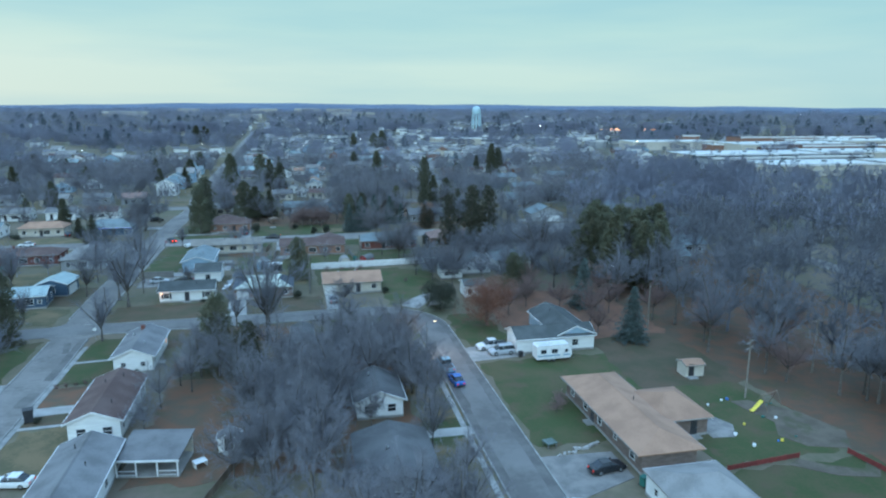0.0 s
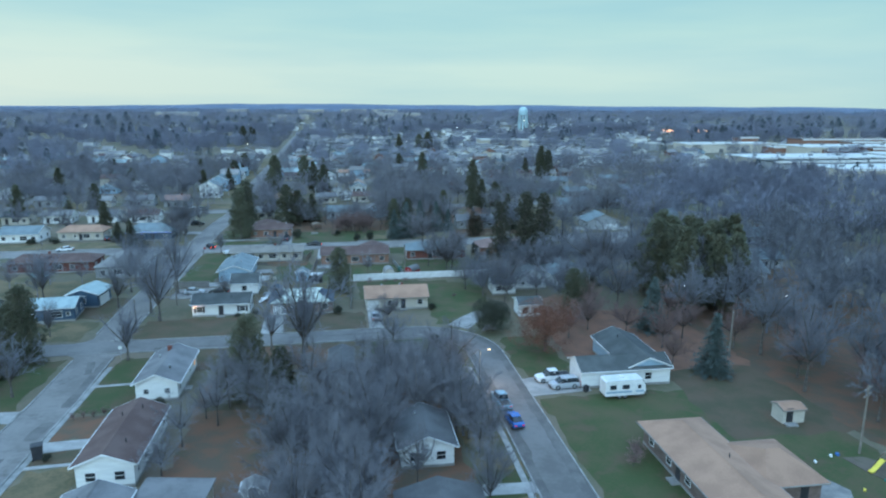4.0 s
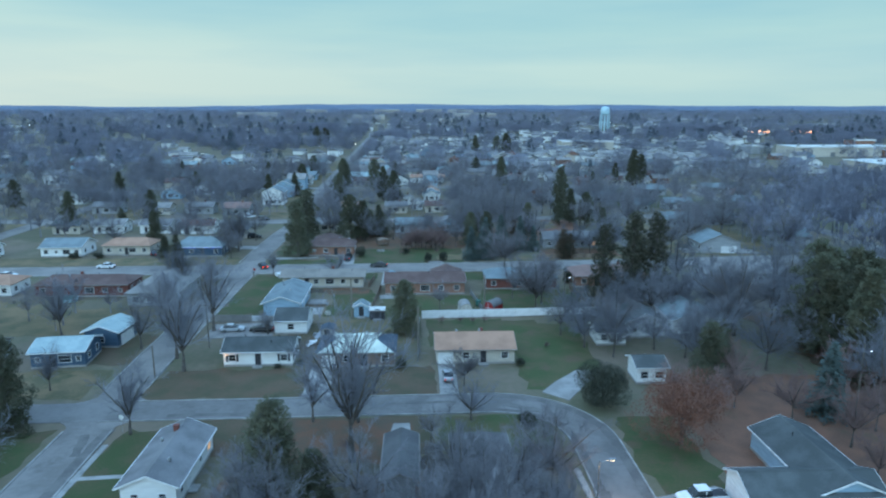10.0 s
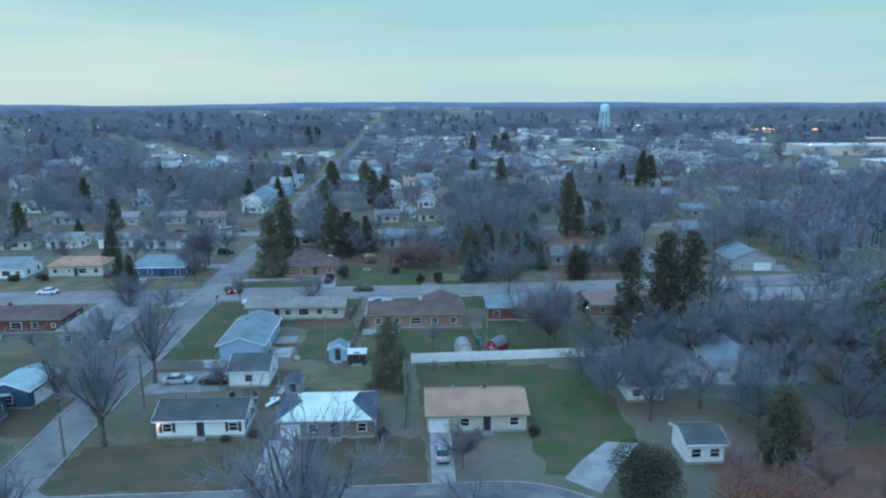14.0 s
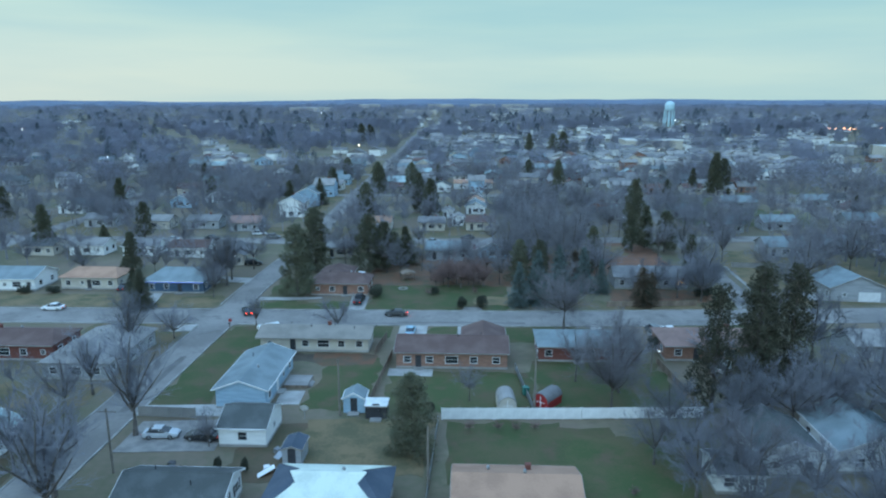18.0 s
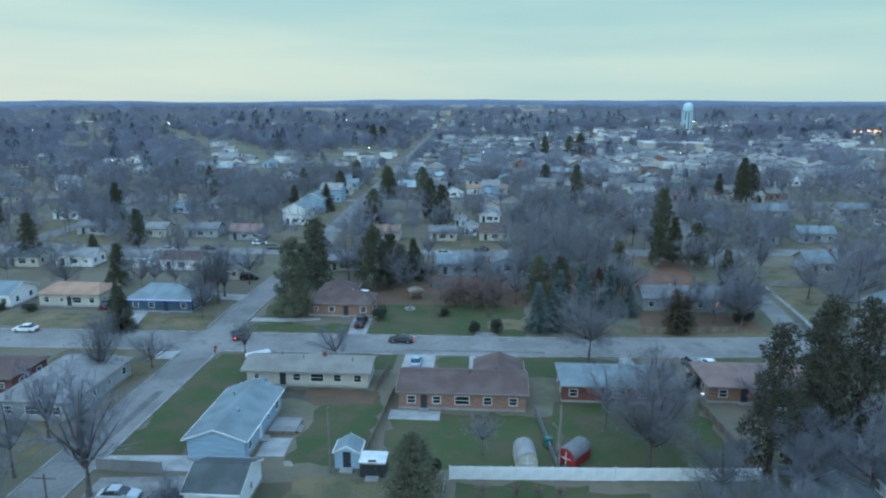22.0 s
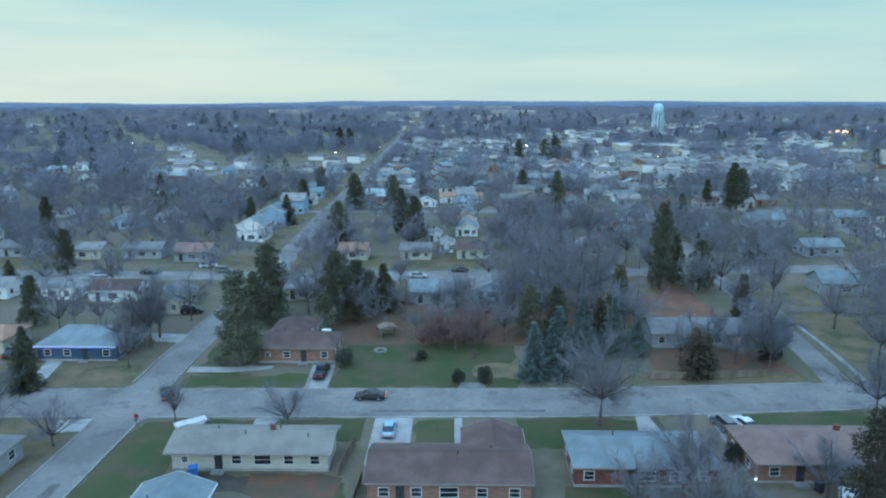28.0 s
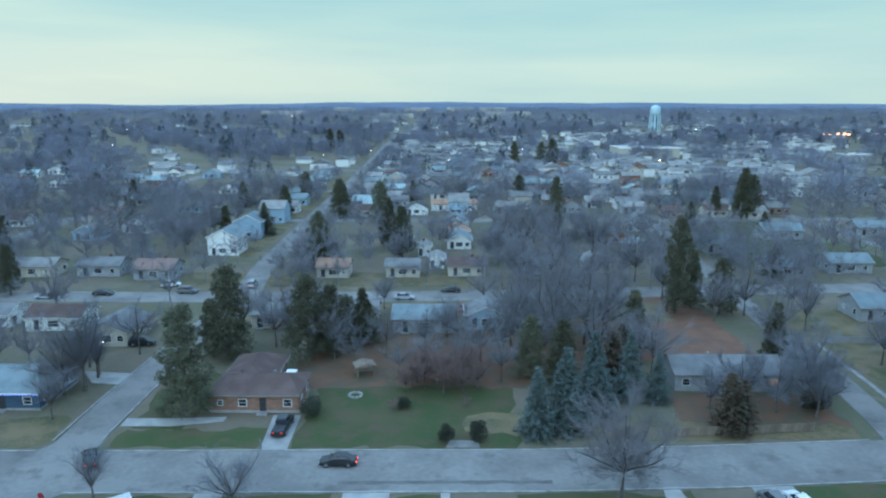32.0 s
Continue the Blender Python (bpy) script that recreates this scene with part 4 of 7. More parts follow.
# tan roofed house, two wings
tan_walls = house("long low brown brick house with a tan shingle roof", 46.2, 55.2, -75.6, -50.9, 2.8, "y", 0.34, M_brick_t, M_rtan, hip=3.4, win="W5E3", door="W4", vents=((0, -1.2),), ov=0.8)
house("tan-roofed rear wing with a shaded porch", 53.6, 61.4, -68.0, -57.8, 2.75, "x", 0.34, M_brick_t, M_rtan, hip=3.0, win="E2N2", door="S7", name="house_wing", category="house", ov=0.7)
house("grey-roofed garage with pale walls", 45.2, 54.8, -88.5, -78.3, 2.8, "x", 0.36, M_white, M_rlg, hip=3.2, win="N2W2", name="garage", category="garage")
# house with the caravan
house("pale blue-grey house with a dark grey roof", 44.6, 60.0, -33.8, -27.2, 2.7, "x", 0.45, M_white, M_rdk, win="S2", gar=(("W", 0.0, 4.8),), ov=0.4)
house("dark-roofed rear wing of a pale house", 52.2, 60.2, -33.4, -17.6, 2.8, "y", 0.42, M_blue_s, M_rdk, win="S2E4", name="house_wing", ov=0.4, vents=((3, 1),))
house("small tan timber garden shed", 68.8, 72.4, -49.2, -46.2, 2.0, "x", 0.3, M_cream, M_rtan, door="S3", ov=0.2, name="shed", category="shed", base=False)
# north side of the bending street
house("white ranch house with a dark roof and black shutters", -24.3, -11.9, 12.4, 19.6, 2.6, "x", 0.42, M_white, M_rdk, win="S4E2N3", door="S5", shut=True, lit=(("S", 2),), vents=((2, -1.5), (-3, 1)))
ws = house("low hip-roofed house patched with pale metal roofing", -8.2, 5.6, 11.4, 20.6, 2.6, "x", 0.40, M_brick_t, M_rnavy, hip=3.2, win="S4E2W2", door="S6", gar=(("S", -4.6, 2.6),), vents=((1.5, 1),))
house("cream ranch house with a tan shingle roof", 12.1, 26.3, 12.2, 21.5, 2.6, "x", 0.36, M_cream, M_rtan, win="S4E2N3", door="S6", gar=(("S", -5.2, 2.6),), vents=((1, 0.4), (-3, 2)), chim=((1.5, 2.4),))
house("white garage with a charcoal roof", -18.9, -12.2, 28.9, 36.6, 2.6, "x", 0.42, M_white, M_rdk, win="S1E1", gar=(("W", 0.0, 4.8),), name="garage", category="garage", ov=0.3)
house("pale blue house with a blue-grey roof", -23.7, -15.3, 39.8, 55.6, 2.9, "y", 0.36, M_blue_s, M_rbl, win="E4W4S0", door="E4", vents=((3, 1.4), (-2, -1)))
house("long low beige ranch house with a taupe roof", -24.4, -3.6, 62.4, 70.0, 2.7, "x", 0.30, M_cream, M_rtg, ov=0.9, win="S6N5", door="S3N4", vents=((-5, 1), (-1, -0.6), (3, 1.2), (7, -1)), chim=((2.2, 0.5),))
house("orange brick ranch house with a brown roof", 1.2, 20.6, 56.0, 65.2, 2.8, "x", 0.34, M_brick, M_rbr, hip=0.0, win="S5E2N4", door="S2N6", vents=((1, -0.5), (5, 1.2)))
house("brown-roofed brick front wing", 12.3, 20.4, 60.6, 69.4, 2.78, "y", 0.36, M_brick, M_rbr, win="N3", name="house_wing")
house("red brick house with a pale blue-grey roof", 25.5, 43.2, 59.8, 69.0, 2.7, "x", 0.34, M_brick_d, M_rbl, hip=3.0, win="S5N4W2", door="S4", vents=((-3, 1),))
house("brick house with a rosy tan roof", 47.4, 66.0, 61.0, 70.8, 2.7, "x", 0.36, M_brick, M_rrose, hip=3.0, win="S4N4W2", door="S3", vents=((3, 1), (6, -1)), chim=((3, 0.6),))
house("pale blue garden shed with a gambrel roof", -4.4, -1.0, 39.4, 42.6, 2.1, "y", 0.55, M_blue_s, M_rbl, door="S5", ov=0.15, name="shed", category="shed", base=False)
house("dark low shed with a white roof", -0.9, 2.4, 37.6, 40.4, 1.9, "x", 0.08, M_dark, M_rwh, door="S5", ov=0.2, name="shed", category="shed", base=False)
house("small tool shed under a dark blue roof", -9.3, -6.6, 24.9, 28.6, 2.0, "y", 0.34, M_grey_s, M_rnavy, door="S5", ov=0.15, name="shed", category="shed", base=False)
# east side, among trees
house("small white house half hidden by evergreens", 44.0, 49.4, 2.6, 8.5, 2.8, "x", 0.35, M_white, M_rdk, win="S2E1")
house("white house with a dark roof beneath bare trees", 48.6, 57.0, 24.6, 34.4, 2.9, "y", 0.45, M_white, M_rdk, win="S2E2W2", ov=0.35)
house("low pale garage with a charcoal roof", 42.3, 48.2, 20.6, 26.4, 2.5, "x", 0.35, M_white, M_rdk, win="S2", ov=0.3, name="garage", category="garage")
house("white house with a blue-grey roof beneath bare trees", 58.5, 68.6, 25.6, 36.6, 2.9, "y", 0.42, M_white, M_rbl, win="S2W2", ov=0.35)
house("pale house with a long light roof", 80.0, 101.0, 62.0, 71.0, 2.8, "x", 0.36, M_grey_s, M_rlg, win="S5N4", door="S4")
house("pale gabled house with a blue-grey roof", 94.0, 107.0, 98.0, 108.5, 3.0, "y", 0.42, M_grey_s, M_rbl, win="S2W3", gar=(("S", 2.5, 4.8),))
# north of the cross street
bh_ = house("low brick ranch house with a hipped brown roof", -23.4, -9.4, 98.2, 107.0, 2.8, "x", 0.36, M_brick, M_rbr, hip=2.6, win="S4E2", door="S6", vents=((-3, 1), (2, 1.2)))
part("roof_hatch", G().box(3.4, 5.0, 2.2, 3.2, 3.2, 3.9), M_trim, bh_, "white box on the roof")
house("brown-roofed brick rear wing", -23.0, -14.6, 103.0, 114.6, 2.78, "y", 0.38, M_brick, M_rbr, hip=3.0, win="E2W2", name="house_wing")
house("grey house with white trim behind spruces", 48.0, 66.0, 106.4, 115.0, 2.8, "x", 0.42, M_grey_s, M_rg, win="S5E2", door="S5", lit=(("S", 4),), vents=((-2, 1),))
bh2 = house("blue house with a blue-grey hipped roof", -63.0, -48.2, 98.6, 110.0, 2.8, "x", 0.36, M_navy, M_rbl, hip=3.2, win="S4E3", door="S6", vents=((2, 1),))
g = G()
for k in range(28):
    x_ = -7.2 + 14.4 * k / 27
    g.box(x_ - 0.07, x_ + 0.07, -5.85, -5.72, 2.62, 2.76)
part("string_lights", g, M_bulb, bh2, "blue bulbs strung along the eaves")
house("tan-roofed cream bungalow behind a lawn", -84.5, -70.0, 101.0, 110.0, 2.8, "x", 0.36, M_cream, M_rtan, win="S4E2", door="S5", hip=2.4)
house("pale blue gabled house with white walls", -101.5, -89.0, 99.0, 109.0, 2.8, "x", 0.40, M_white, M_rbl, win="S4E2")
# west of the side street
house("brick ranch house with a brown roof", -80.0, -58.0, 56.6, 66.0, 2.8, "x", 0.30, M_brick_d, M_rbr, win="S6E2N4", door="S4", hip=2.6, vents=((2, 1), (-4, -1)), chim=((-2, 1),))
house("grey house with a wide light roof", -55.8, -44.0, 49.0, 66.5, 2.8, "y", 0.34, M_grey_s, M_rlg, hip=3.4, win="S3E4", vents=((2, 1),))
house("white and brick house with a rosy roof", -101.0, -85.0, 57.0, 66.0, 2.8, "x", 0.34, M_white, M_rtan, win="S5E2", hip=2.6)
house("blue house with a pale metal roof", -57.0, -47.6, 12.8, 21.4, 2.8, "x", 0.30, M_navy, M_rteal, win="S4E2", door="S4", turn=6)
house("blue garage with a pale metal roof and white doors", -52.4, -45.2, 22.6, 30.5, 2.9, "y", 0.34, M_navy, M_rteal, win="S1", gar=(("E", 0.0, 4.8),), name="garage", category="garage", turn=-4)
house("grey bungalow with a porch", -74.0, -63.5, 12.0, 21.0, 2.7, "x", 0.36, M_grey_s, M_rg, win="S3E2", door="S4")
house("grey bungalow with a blue roof", -90.0, -77.5, 10.5, 20.0, 2.7, "y", 0.40, M_grey_s, M_rbl, win="S3E2", door="S4")
house("pale blue-grey house with a wide roof", -62.0, -47.5, -25.8, -15.5, 2.8, "x", 0.36, M_blue_s, M_rbl, win="S3E3", vents=((2, 1),), turn=3)
house("pale blue-grey gabled front wing", -63.5, -55.0, -33.0, -22.0, 2.75, "y", 0.40, M_blue_s, M_rbl, win="S2E2W2", name="house_wing", turn=3)

# pale metal sheets laid over the two long slopes of the hip roof
for sd in (-1, 1):
    e, rise, s, l, r = 2.6 + 0.16, 4.6 * 0.40, 4.6, 6.9, 3.7
    g = G()
    lo_ = [(-l + 0.5, sd * (s + 0.03), e + 0.01), (l - 0.5, sd * (s + 0.03), e + 0.01), (r + 0.55, 0, e + rise + 0.05), (r - 0.5, 0, e + rise + 0.05), (-r + 0.5, 0, e + rise + 0.05), (-r - 0.55, 0, e + rise + 0.05)]
    lo_ = [lo_[0], lo_[1], (r - 0.35, sd * s * 0.30, e + rise * 0.70 + 0.03), lo_[2], lo_[5], (-r + 0.35, sd * s * 0.30, e + rise * 0.70 + 0.03)]
    hi_ = [(x, y, z + 0.05) for x, y, z in lo_]
    g.face(hi_)
    g.face(lo_[::-1])
    for k in range(6):
        g.face([lo_[k], lo_[(k + 1) % 6], hi_[(k + 1) % 6], hi_[k]])
    sheet = part("roof_sheet", g, M_sheet, ws, "pale ribbed metal roofing sheet")
    for k in range(-6, 7):
        x = k * 0.92
        part("seam", G().tube((x, sd * s, e + 0.07), (x * 0.5, sd * 0.25, e + rise - 0.02), 0.03, 0.03, 4), M_sheet, sheet)


# ---- trees ----
def bare_tree(seed, height, spread, limbs=6, branches=6, twigs=6, fine=6, r_fine=0.016, trunk_r=0.26, lean=(0.5, 1.2)):
    """Trunk with limbs, and a crown of branches and fine twigs. Returns two meshes."""
    r = random.Random(seed)
    tg, cg = G(), G()

    def grow(g, a, d, length, rad, segs, k, bend=0.18, lift=0.05):
        pts = [Vector(a)]
        d = Vector(d).normalized()
        for i in range(segs):
            d = (d + Vector((r.uniform(-bend, bend), r.uniform(-bend, bend), r.uniform(-bend, bend) + lift))).normalized()
            pts.append(pts[-1] + d * length / segs)
        for i in range(segs):
            r0, r1 = rad * (1 - 0.75 * i / segs), rad * (1 - 0.75 * (i + 1) / segs)
            g.tube(pts[i], pts[i + 1], r0, r1, k, False)
        return pts

    def side(d, ang):
        d = Vector(d).normalized()
        u = d.orthogonal().normalized()
        u.rotate(Matrix.Rotation(r.uniform(0, 6.28), 3, d))
        return (d * math.cos(ang) + u * math.sin(ang)).normalized()

    bole = height * r.uniform(0.22, 0.32)
    tp = grow(tg, (0, 0, -0.1), (0, 0, 1), bole, trunk_r, 3, 7, 0.04)
    stems = []
    lead = grow(tg, tp[-1], (r.uniform(-.1, .1), r.uniform(-.1, .1), 1), height * 0.5, trunk_r * 0.6, 4, 5, 0.12)
    stems.append(lead)
    for i in range(limbs):
        a = 6.283 * (i + r.uniform(-0.3, 0.3)) / limbs
        tilt = r.uniform(*lean)
        d = (math.cos(a) * math.sin(tilt), math.sin(a) * math.sin(tilt), math.cos(tilt))
        st = tp[-1] + Vector((0, 0, r.uniform(-0.25, 0.4) * bole * 0.6))
        st = tp[-1] if st.z > tp[-1].z else Vector((0, 0, st.z))
        stems.append(grow(tg, st, d, spread * r.uniform(0.8, 1.15), trunk_r * 0.45, 4, 5, 0.16, 0.07))
    for pts in stems:
        for b in range(branches):
            k = 1 + int((b / branches) * (len(pts) - 1))
            k = min(k, len(pts) - 1)
            p = pts[k - 1].lerp(pts[k], r.random())
            d0 = pts[k] - pts[k - 1]
            d = side(d0, r.uniform(0.4, 1.0))
            br = grow(cg, p, d, spread * r.uniform(0.32, 0.55), trunk_r * 0.15, 2, 3, 0.2, 0.1)
            for t in range(twigs):
                j = 1 + r.randrange(2)
                q = br[j - 1].lerp(br[j], r.random())
                dt = side(br[j] - br[j - 1], r.uniform(0.35, 0.95))
                tw = grow(cg, q, dt, spread * r.uniform(0.16, 0.3), r_fine * 1.7, 1, 3, 0.2, 0.15)
                for f in range(fine):
                    q2 = tw[0].lerp(tw[1], r.uniform(0.15, 1.0))
                    df = side(tw[1] - tw[0], r.uniform(0.3, 1.0)) + Vector((0, 0, 0.25))
                    e = q2 + df.normalized() * spread * r.uniform(0.10, 0.2)
                    u = df.cross(Vector((r.gauss(0, 1), r.gauss(0, 1), r.gauss(0, 1)))).normalized() * r_fine
                    n = len(cg.v)
                    cg.v += [tuple(q2 + u), tuple(q2 - u), tuple(e)]
                    cg.f.append((n, n + 1, n + 2))
    return tg, cg


def conifer(seed, height, radius, levels=22, per=11, droop=0.25, top=1.0, start=0.06, gap=0.0, leaf=0.30, dens=7):
    """Trunk, and uneven tiers of boughs made of small needle sprays."""
    r = random.Random(seed)
    tg, cg = G(), G()
    tg.tube((0, 0, -0.1), (0, 0, height * 0.96), 0.2 + height * 0.005, 0.03, 7, False)
    lobes = [r.uniform(0.84, 1.1) for _ in range(8)]
    for i in range(levels):
        f = i / (levels - 1)
        rad = radius * (1 - f) ** top * r.uniform(0.84, 1.08) + 0.15
        n = max(4, int(per * (0.5 + 0.5 * (1 - f))))
        for k in range(n):
            if r.random() < gap:
                continue
            z = height * (start + (1 - start) * min(1.0, max(0.0, f + r.uniform(-0.6, 0.6) / levels)))
            a = 6.283 * (k + r.random()) / n
            ln = rad * r.uniform(0.66, 1.06) * lobes[int(a / 6.284 * 8) % 8]
            ca, sa = math.cos(a), math.sin(a)
            steps = max(3, int(dens * ln / max(radius, 0.1)) + 3)
            tg.tube((0, 0, z), (ca * ln * 0.85, sa * ln * 0.85, z - droop * ln * 0.75), 0.04, 0.012, 3, False)
            for s in range(steps):
                t = (s + r.random()) / steps
                px, py, pz = ca * ln * t, sa * ln * t, z - droop * ln * t
                w = leaf * r.uniform(0.55, 1.25)
                for q in range(5):
                    b = a + r.uniform(-1.5, 1.5)
                    cb, sb = math.cos(b), math.sin(b)
                    ox, oy, oz = px + r.uniform(-0.4, 0.4) * w * 2, py + r.uniform(-0.4, 0.4) * w * 2, pz + r.uniform(-0.5, 0.5) * w
                    n0 = len(cg.v)
                    cg.v += [(ox - sb * w * 0.32, oy + cb * w * 0.32, oz + r.uniform(-0.08, 0.12)), (ox + sb * w * 0.32, oy - cb * w * 0.32, oz + r.uniform(-0.08, 0.12)), (ox + cb * w * 1.7, oy + sb * w * 1.7, oz + w * r.uniform(-0.7, 0.5))]
                    cg.f.append((n0, n0 + 1, n0 + 2))
    return tg, cg


def pine(seed, height, radius, lumps=30, sprays=300, leaf=0.34, low=0.12, power=0.6):
    """Trunk, limbs, and a ragged crown of separate clumps of needle sprays."""
    r = random.Random(seed)
    tg, cg = G(), G()
    tg.tube((0, 0, -0.1), (0, 0, height * 0.97), 0.16 + height * 0.009, 0.04, 7, False)
    for i in range(lumps):
        f = (i + r.uniform(0.1, 0.9)) / lumps
        z = height * (low + (0.97 - low) * f)
        prof = (1 - f) ** power
        a = 2.4 * i + r.uniform(-0.5, 0.5)
        d = radius * prof * r.uniform(0.3, 0.82)
        q = radius * (0.20 + 0.20 * prof) * r.uniform(0.75, 1.25)
        x, y = math.cos(a) * d, math.sin(a) * d
        tg.tube((0, 0, max(0.3, z - 0.12 * height)), (x, y, z), 0.07, 0.025, 4, False)
        for k in range(int(sprays * (0.5 + 0.7 * prof))):
            u = Vector((r.gauss(0, 1), r.gauss(0, 1), r.gauss(0, 0.75))).normalized()
            p = Vector((x, y, z)) + Vector((u.x, u.y, u.z * 0.62)) * q * r.uniform(0.45, 1.08)
            w = u + Vector((r.uniform(-0.6, 0.6), r.uniform(-0.6, 0.6), r.uniform(-0.1, 0.8)))
            w = w.normalized() * leaf * r.uniform(0.7, 1.5)
            e = w.cross(Vector((r.gauss(0, 1), r.gauss(0, 1), r.gauss(0, 1)))).normalized() * leaf * r.uniform(0.22, 0.42)
            n0 = len(cg.v)
            cg.v += [tuple(p - e), tuple(p + e), tuple(p + w)]
            cg.f.append((n0, n0 + 1, n0 + 2))
    return tg, cg


def leafy(seed, height, radius, n=2600, leaf=0.16, stem=0.8, flat=1.0, lumps=9):
    """A dense crown of small leaves round several lumps, with a short stem."""
    r = random.Random(seed)
    tg, cg = G(), G()
    tg.tube((0, 0, -0.1), (0, 0, height * 0.7), 0.1 + radius * 0.03, 0.04, 6, False)
    cs = []
    for i in range(lumps):
        a, q = 6.283 * i / lumps + r.random(), r.uniform(0.25, 0.62)
        cs.append((math.cos(a) * radius * q, math.sin(a) * radius * q, stem + (height - stem) * r.uniform(0.22, 0.74), radius * r.uniform(0.36, 0.55)))
    cs.append((0, 0, stem + (height - stem) * 0.66, radius * 0.55))
    for x, y, z, q in cs[:5]:
        tg.tube((0, 0, stem * 0.7), (x, y, z), 0.05, 0.02, 4, False)
    for i in range(n):
        x, y, z, q = cs[r.randrange(len(cs))]
        d = Vector((r.gauss(0, 1), r.gauss(0, 1), r.gauss(0, 1))).normalized() * q * r.uniform(0.75, 1.08)
        p = Vector((x, y, z)) + Vector((d.x, d.y, d.z * flat * (height - stem) / (2 * radius)))
        p.z = max(p.z, 0.12)
        u = Vector((r.gauss(0, 1), r.gauss(0, 1), r.gauss(0, 1))).normalized()
        w = u.orthogonal().normalized() * leaf * r.uniform(0.6, 1.3)
        u = u.cross(w).normalized() * leaf * r.uniform(0.6, 1.3)
        n0 = len(cg.v)
        cg.v += [tuple(p + u), tuple(p - u * 0.6 + w), tuple(p - u * 0.6 - w)]
        cg.f.append((n0, n0 + 1, n0 + 2))
    return tg, cg


def kindof(name, label, category, gens, bark, crown, group):
    out = []
    for tg, cg in gens:
        t = thing(name, label, category, pose(0, 0, 0), group)
        part("trunk", tg, bark, t, fix=False)
        part("crown", cg, crown, t, fix=False)
        out.append([t, False])
    return out


def put(kind, i, x, y, s=1.0, rz=None, sz=1.0, label=""):
    """Sets out a tree: the first call of a model moves it there, later ones copy it."""
    k = kind[i % len(kind)]
    r = random.Random(int(x * 31 + y * 17))
    m = pose(x, y, 0, 0, 0, r.uniform(0, 360) if rz is None else rz)
    if not k[1]:
        k[1] = True
        ob = k[0]
    else:
        ob = copy_thing(k[0], m)
    ob.matrix_basis = m
    ob.scale = (s, s, s * sz)
    if label:
        ob["label"] = label
    return ob


BARE = kindof("bare_tree", "tall leafless grey-brown deciduous tree", "tree", [bare_tree(i, 12, 5.2, 6 + i % 2, 7, 6, 13, 0.014, 0.22) for i in range(5)], M_bark, M_twig, "bare trees of the neighbourhood")
DENSE = kindof("bare_tree", "broad leafless tree with a dense round crown of twigs", "tree", [bare_tree(170 + i, 11, 5.6, 10, 9, 7, 12, 0.013, 0.24) for i in range(2)], M_bark, M_twig_deep, "broad bare trees")
BRED = kindof("bare_tree", "leafless tree with reddish-brown twigs", "tree", [bare_tree(20 + i, 9, 4.4, 7, 7, 6, 13, 0.015, 0.2) for i in range(3)], M_bark, M_twig_red, "reddish bare trees")
GARD = kindof("bare_tree", "tall dark-limbed leafless tree over the gardens", "tree", [bare_tree(30 + i, 12, 5.2, 7, 8, 7, 14, 0.014, 0.27) for i in range(3)], M_bark, M_mid, "bare trees of the eastern gardens")
OPEN = kindof("bare_tree", "open leafless tree with stout dark limbs", "tree", [bare_tree(40 + i, 9.5, 5.2, 8, 6, 5, 8, 0.015, 0.25, lean=(0.18, 0.72)) for i in range(3)], M_bark, M_mid, "open-crowned street trees")
WIDE = kindof("bare_tree", "low spreading leafless street tree", "tree", [bare_tree(44 + i, 6.6, 4.6, 8, 6, 5, 9, 0.014, 0.22, lean=(0.55, 1.15)) for i in range(2)], M_bark, M_mid, "spreading street trees")
LITE_MODELS = [bare_tree(60 + i, 12, 5.4, 6, 4, 4, 9, 0.030, 0.22) for i in range(4)]
RAGPINE = kindof("pine_tree", "tall sparse dark brown-green pine with ragged limbs", "tree", [pine(120 + i, 20.5, 4.5, 38 + 2 * i, 230, 0.34, 0.05, 0.46) for i in range(3)], M_bark, M_pinebrown, "dark pines")
TALLPINE = kindof("pine_tree", "tall ragged grey-green pine with a broad crown", "tree", [pine(90 + i, 17.5, 4.3, 40 + 3 * i, 280, 0.34, 0.05, 0.34) for i in range(2)], M_bark, M_pine, "dark pines")
PINE = kindof("pine_tree", "tall dark green pine", "tree", [pine(80 + i, 15.5, 4.9 - 0.4 * i, 32 + 4 * i, 330, 0.34, 0.10, 0.5 + 0.06 * i) for i in range(4)], M_bark, M_pine, "dark pines")
FIR = kindof("conifer_tree", "dark green conical evergreen", "tree", [conifer(90 + i, 11, 4.3, 34, 17, 0.12, 0.62, 0.03, 0.08, 0.22, 16) for i in range(3)], M_bark, M_pine, "dark evergreens")
CEDAR = kindof("evergreen_tree", "dense olive-green evergreen with a soft rounded outline", "tree", [pine(180 + i, 11, 3.9, 46, 300, 0.25, 0.03, 0.5) for i in range(3)], M_bark, M_pine, "rounded evergreens")
SPRUCE = kindof("spruce_tree", "blue-grey spruce with tiered boughs", "tree", [conifer(100 + i, 11, 4.1, 30, 15, 0.18, 0.85, 0.03, 0.06, 0.26, 10) for i in range(3)], M_bark, M_spruce, "blue spruces")
BROWNC = kindof("conifer_tree", "browned bushy evergreen beside a timber fence", "tree", [conifer(95 + i, 9, 3.4, 24, 14, 0.06, 0.5, 0.03, 0.08, 0.24, 14) for i in range(2)], M_bark, M_brownev, "browned evergreens")
RUST = kindof("rusty_tree", "round tree still holding rusty orange leaves", "tree", [leafy(110, 8.2, 4.9, 17000, 0.075, 0.6, lumps=22)], M_bark, M_rust, "")
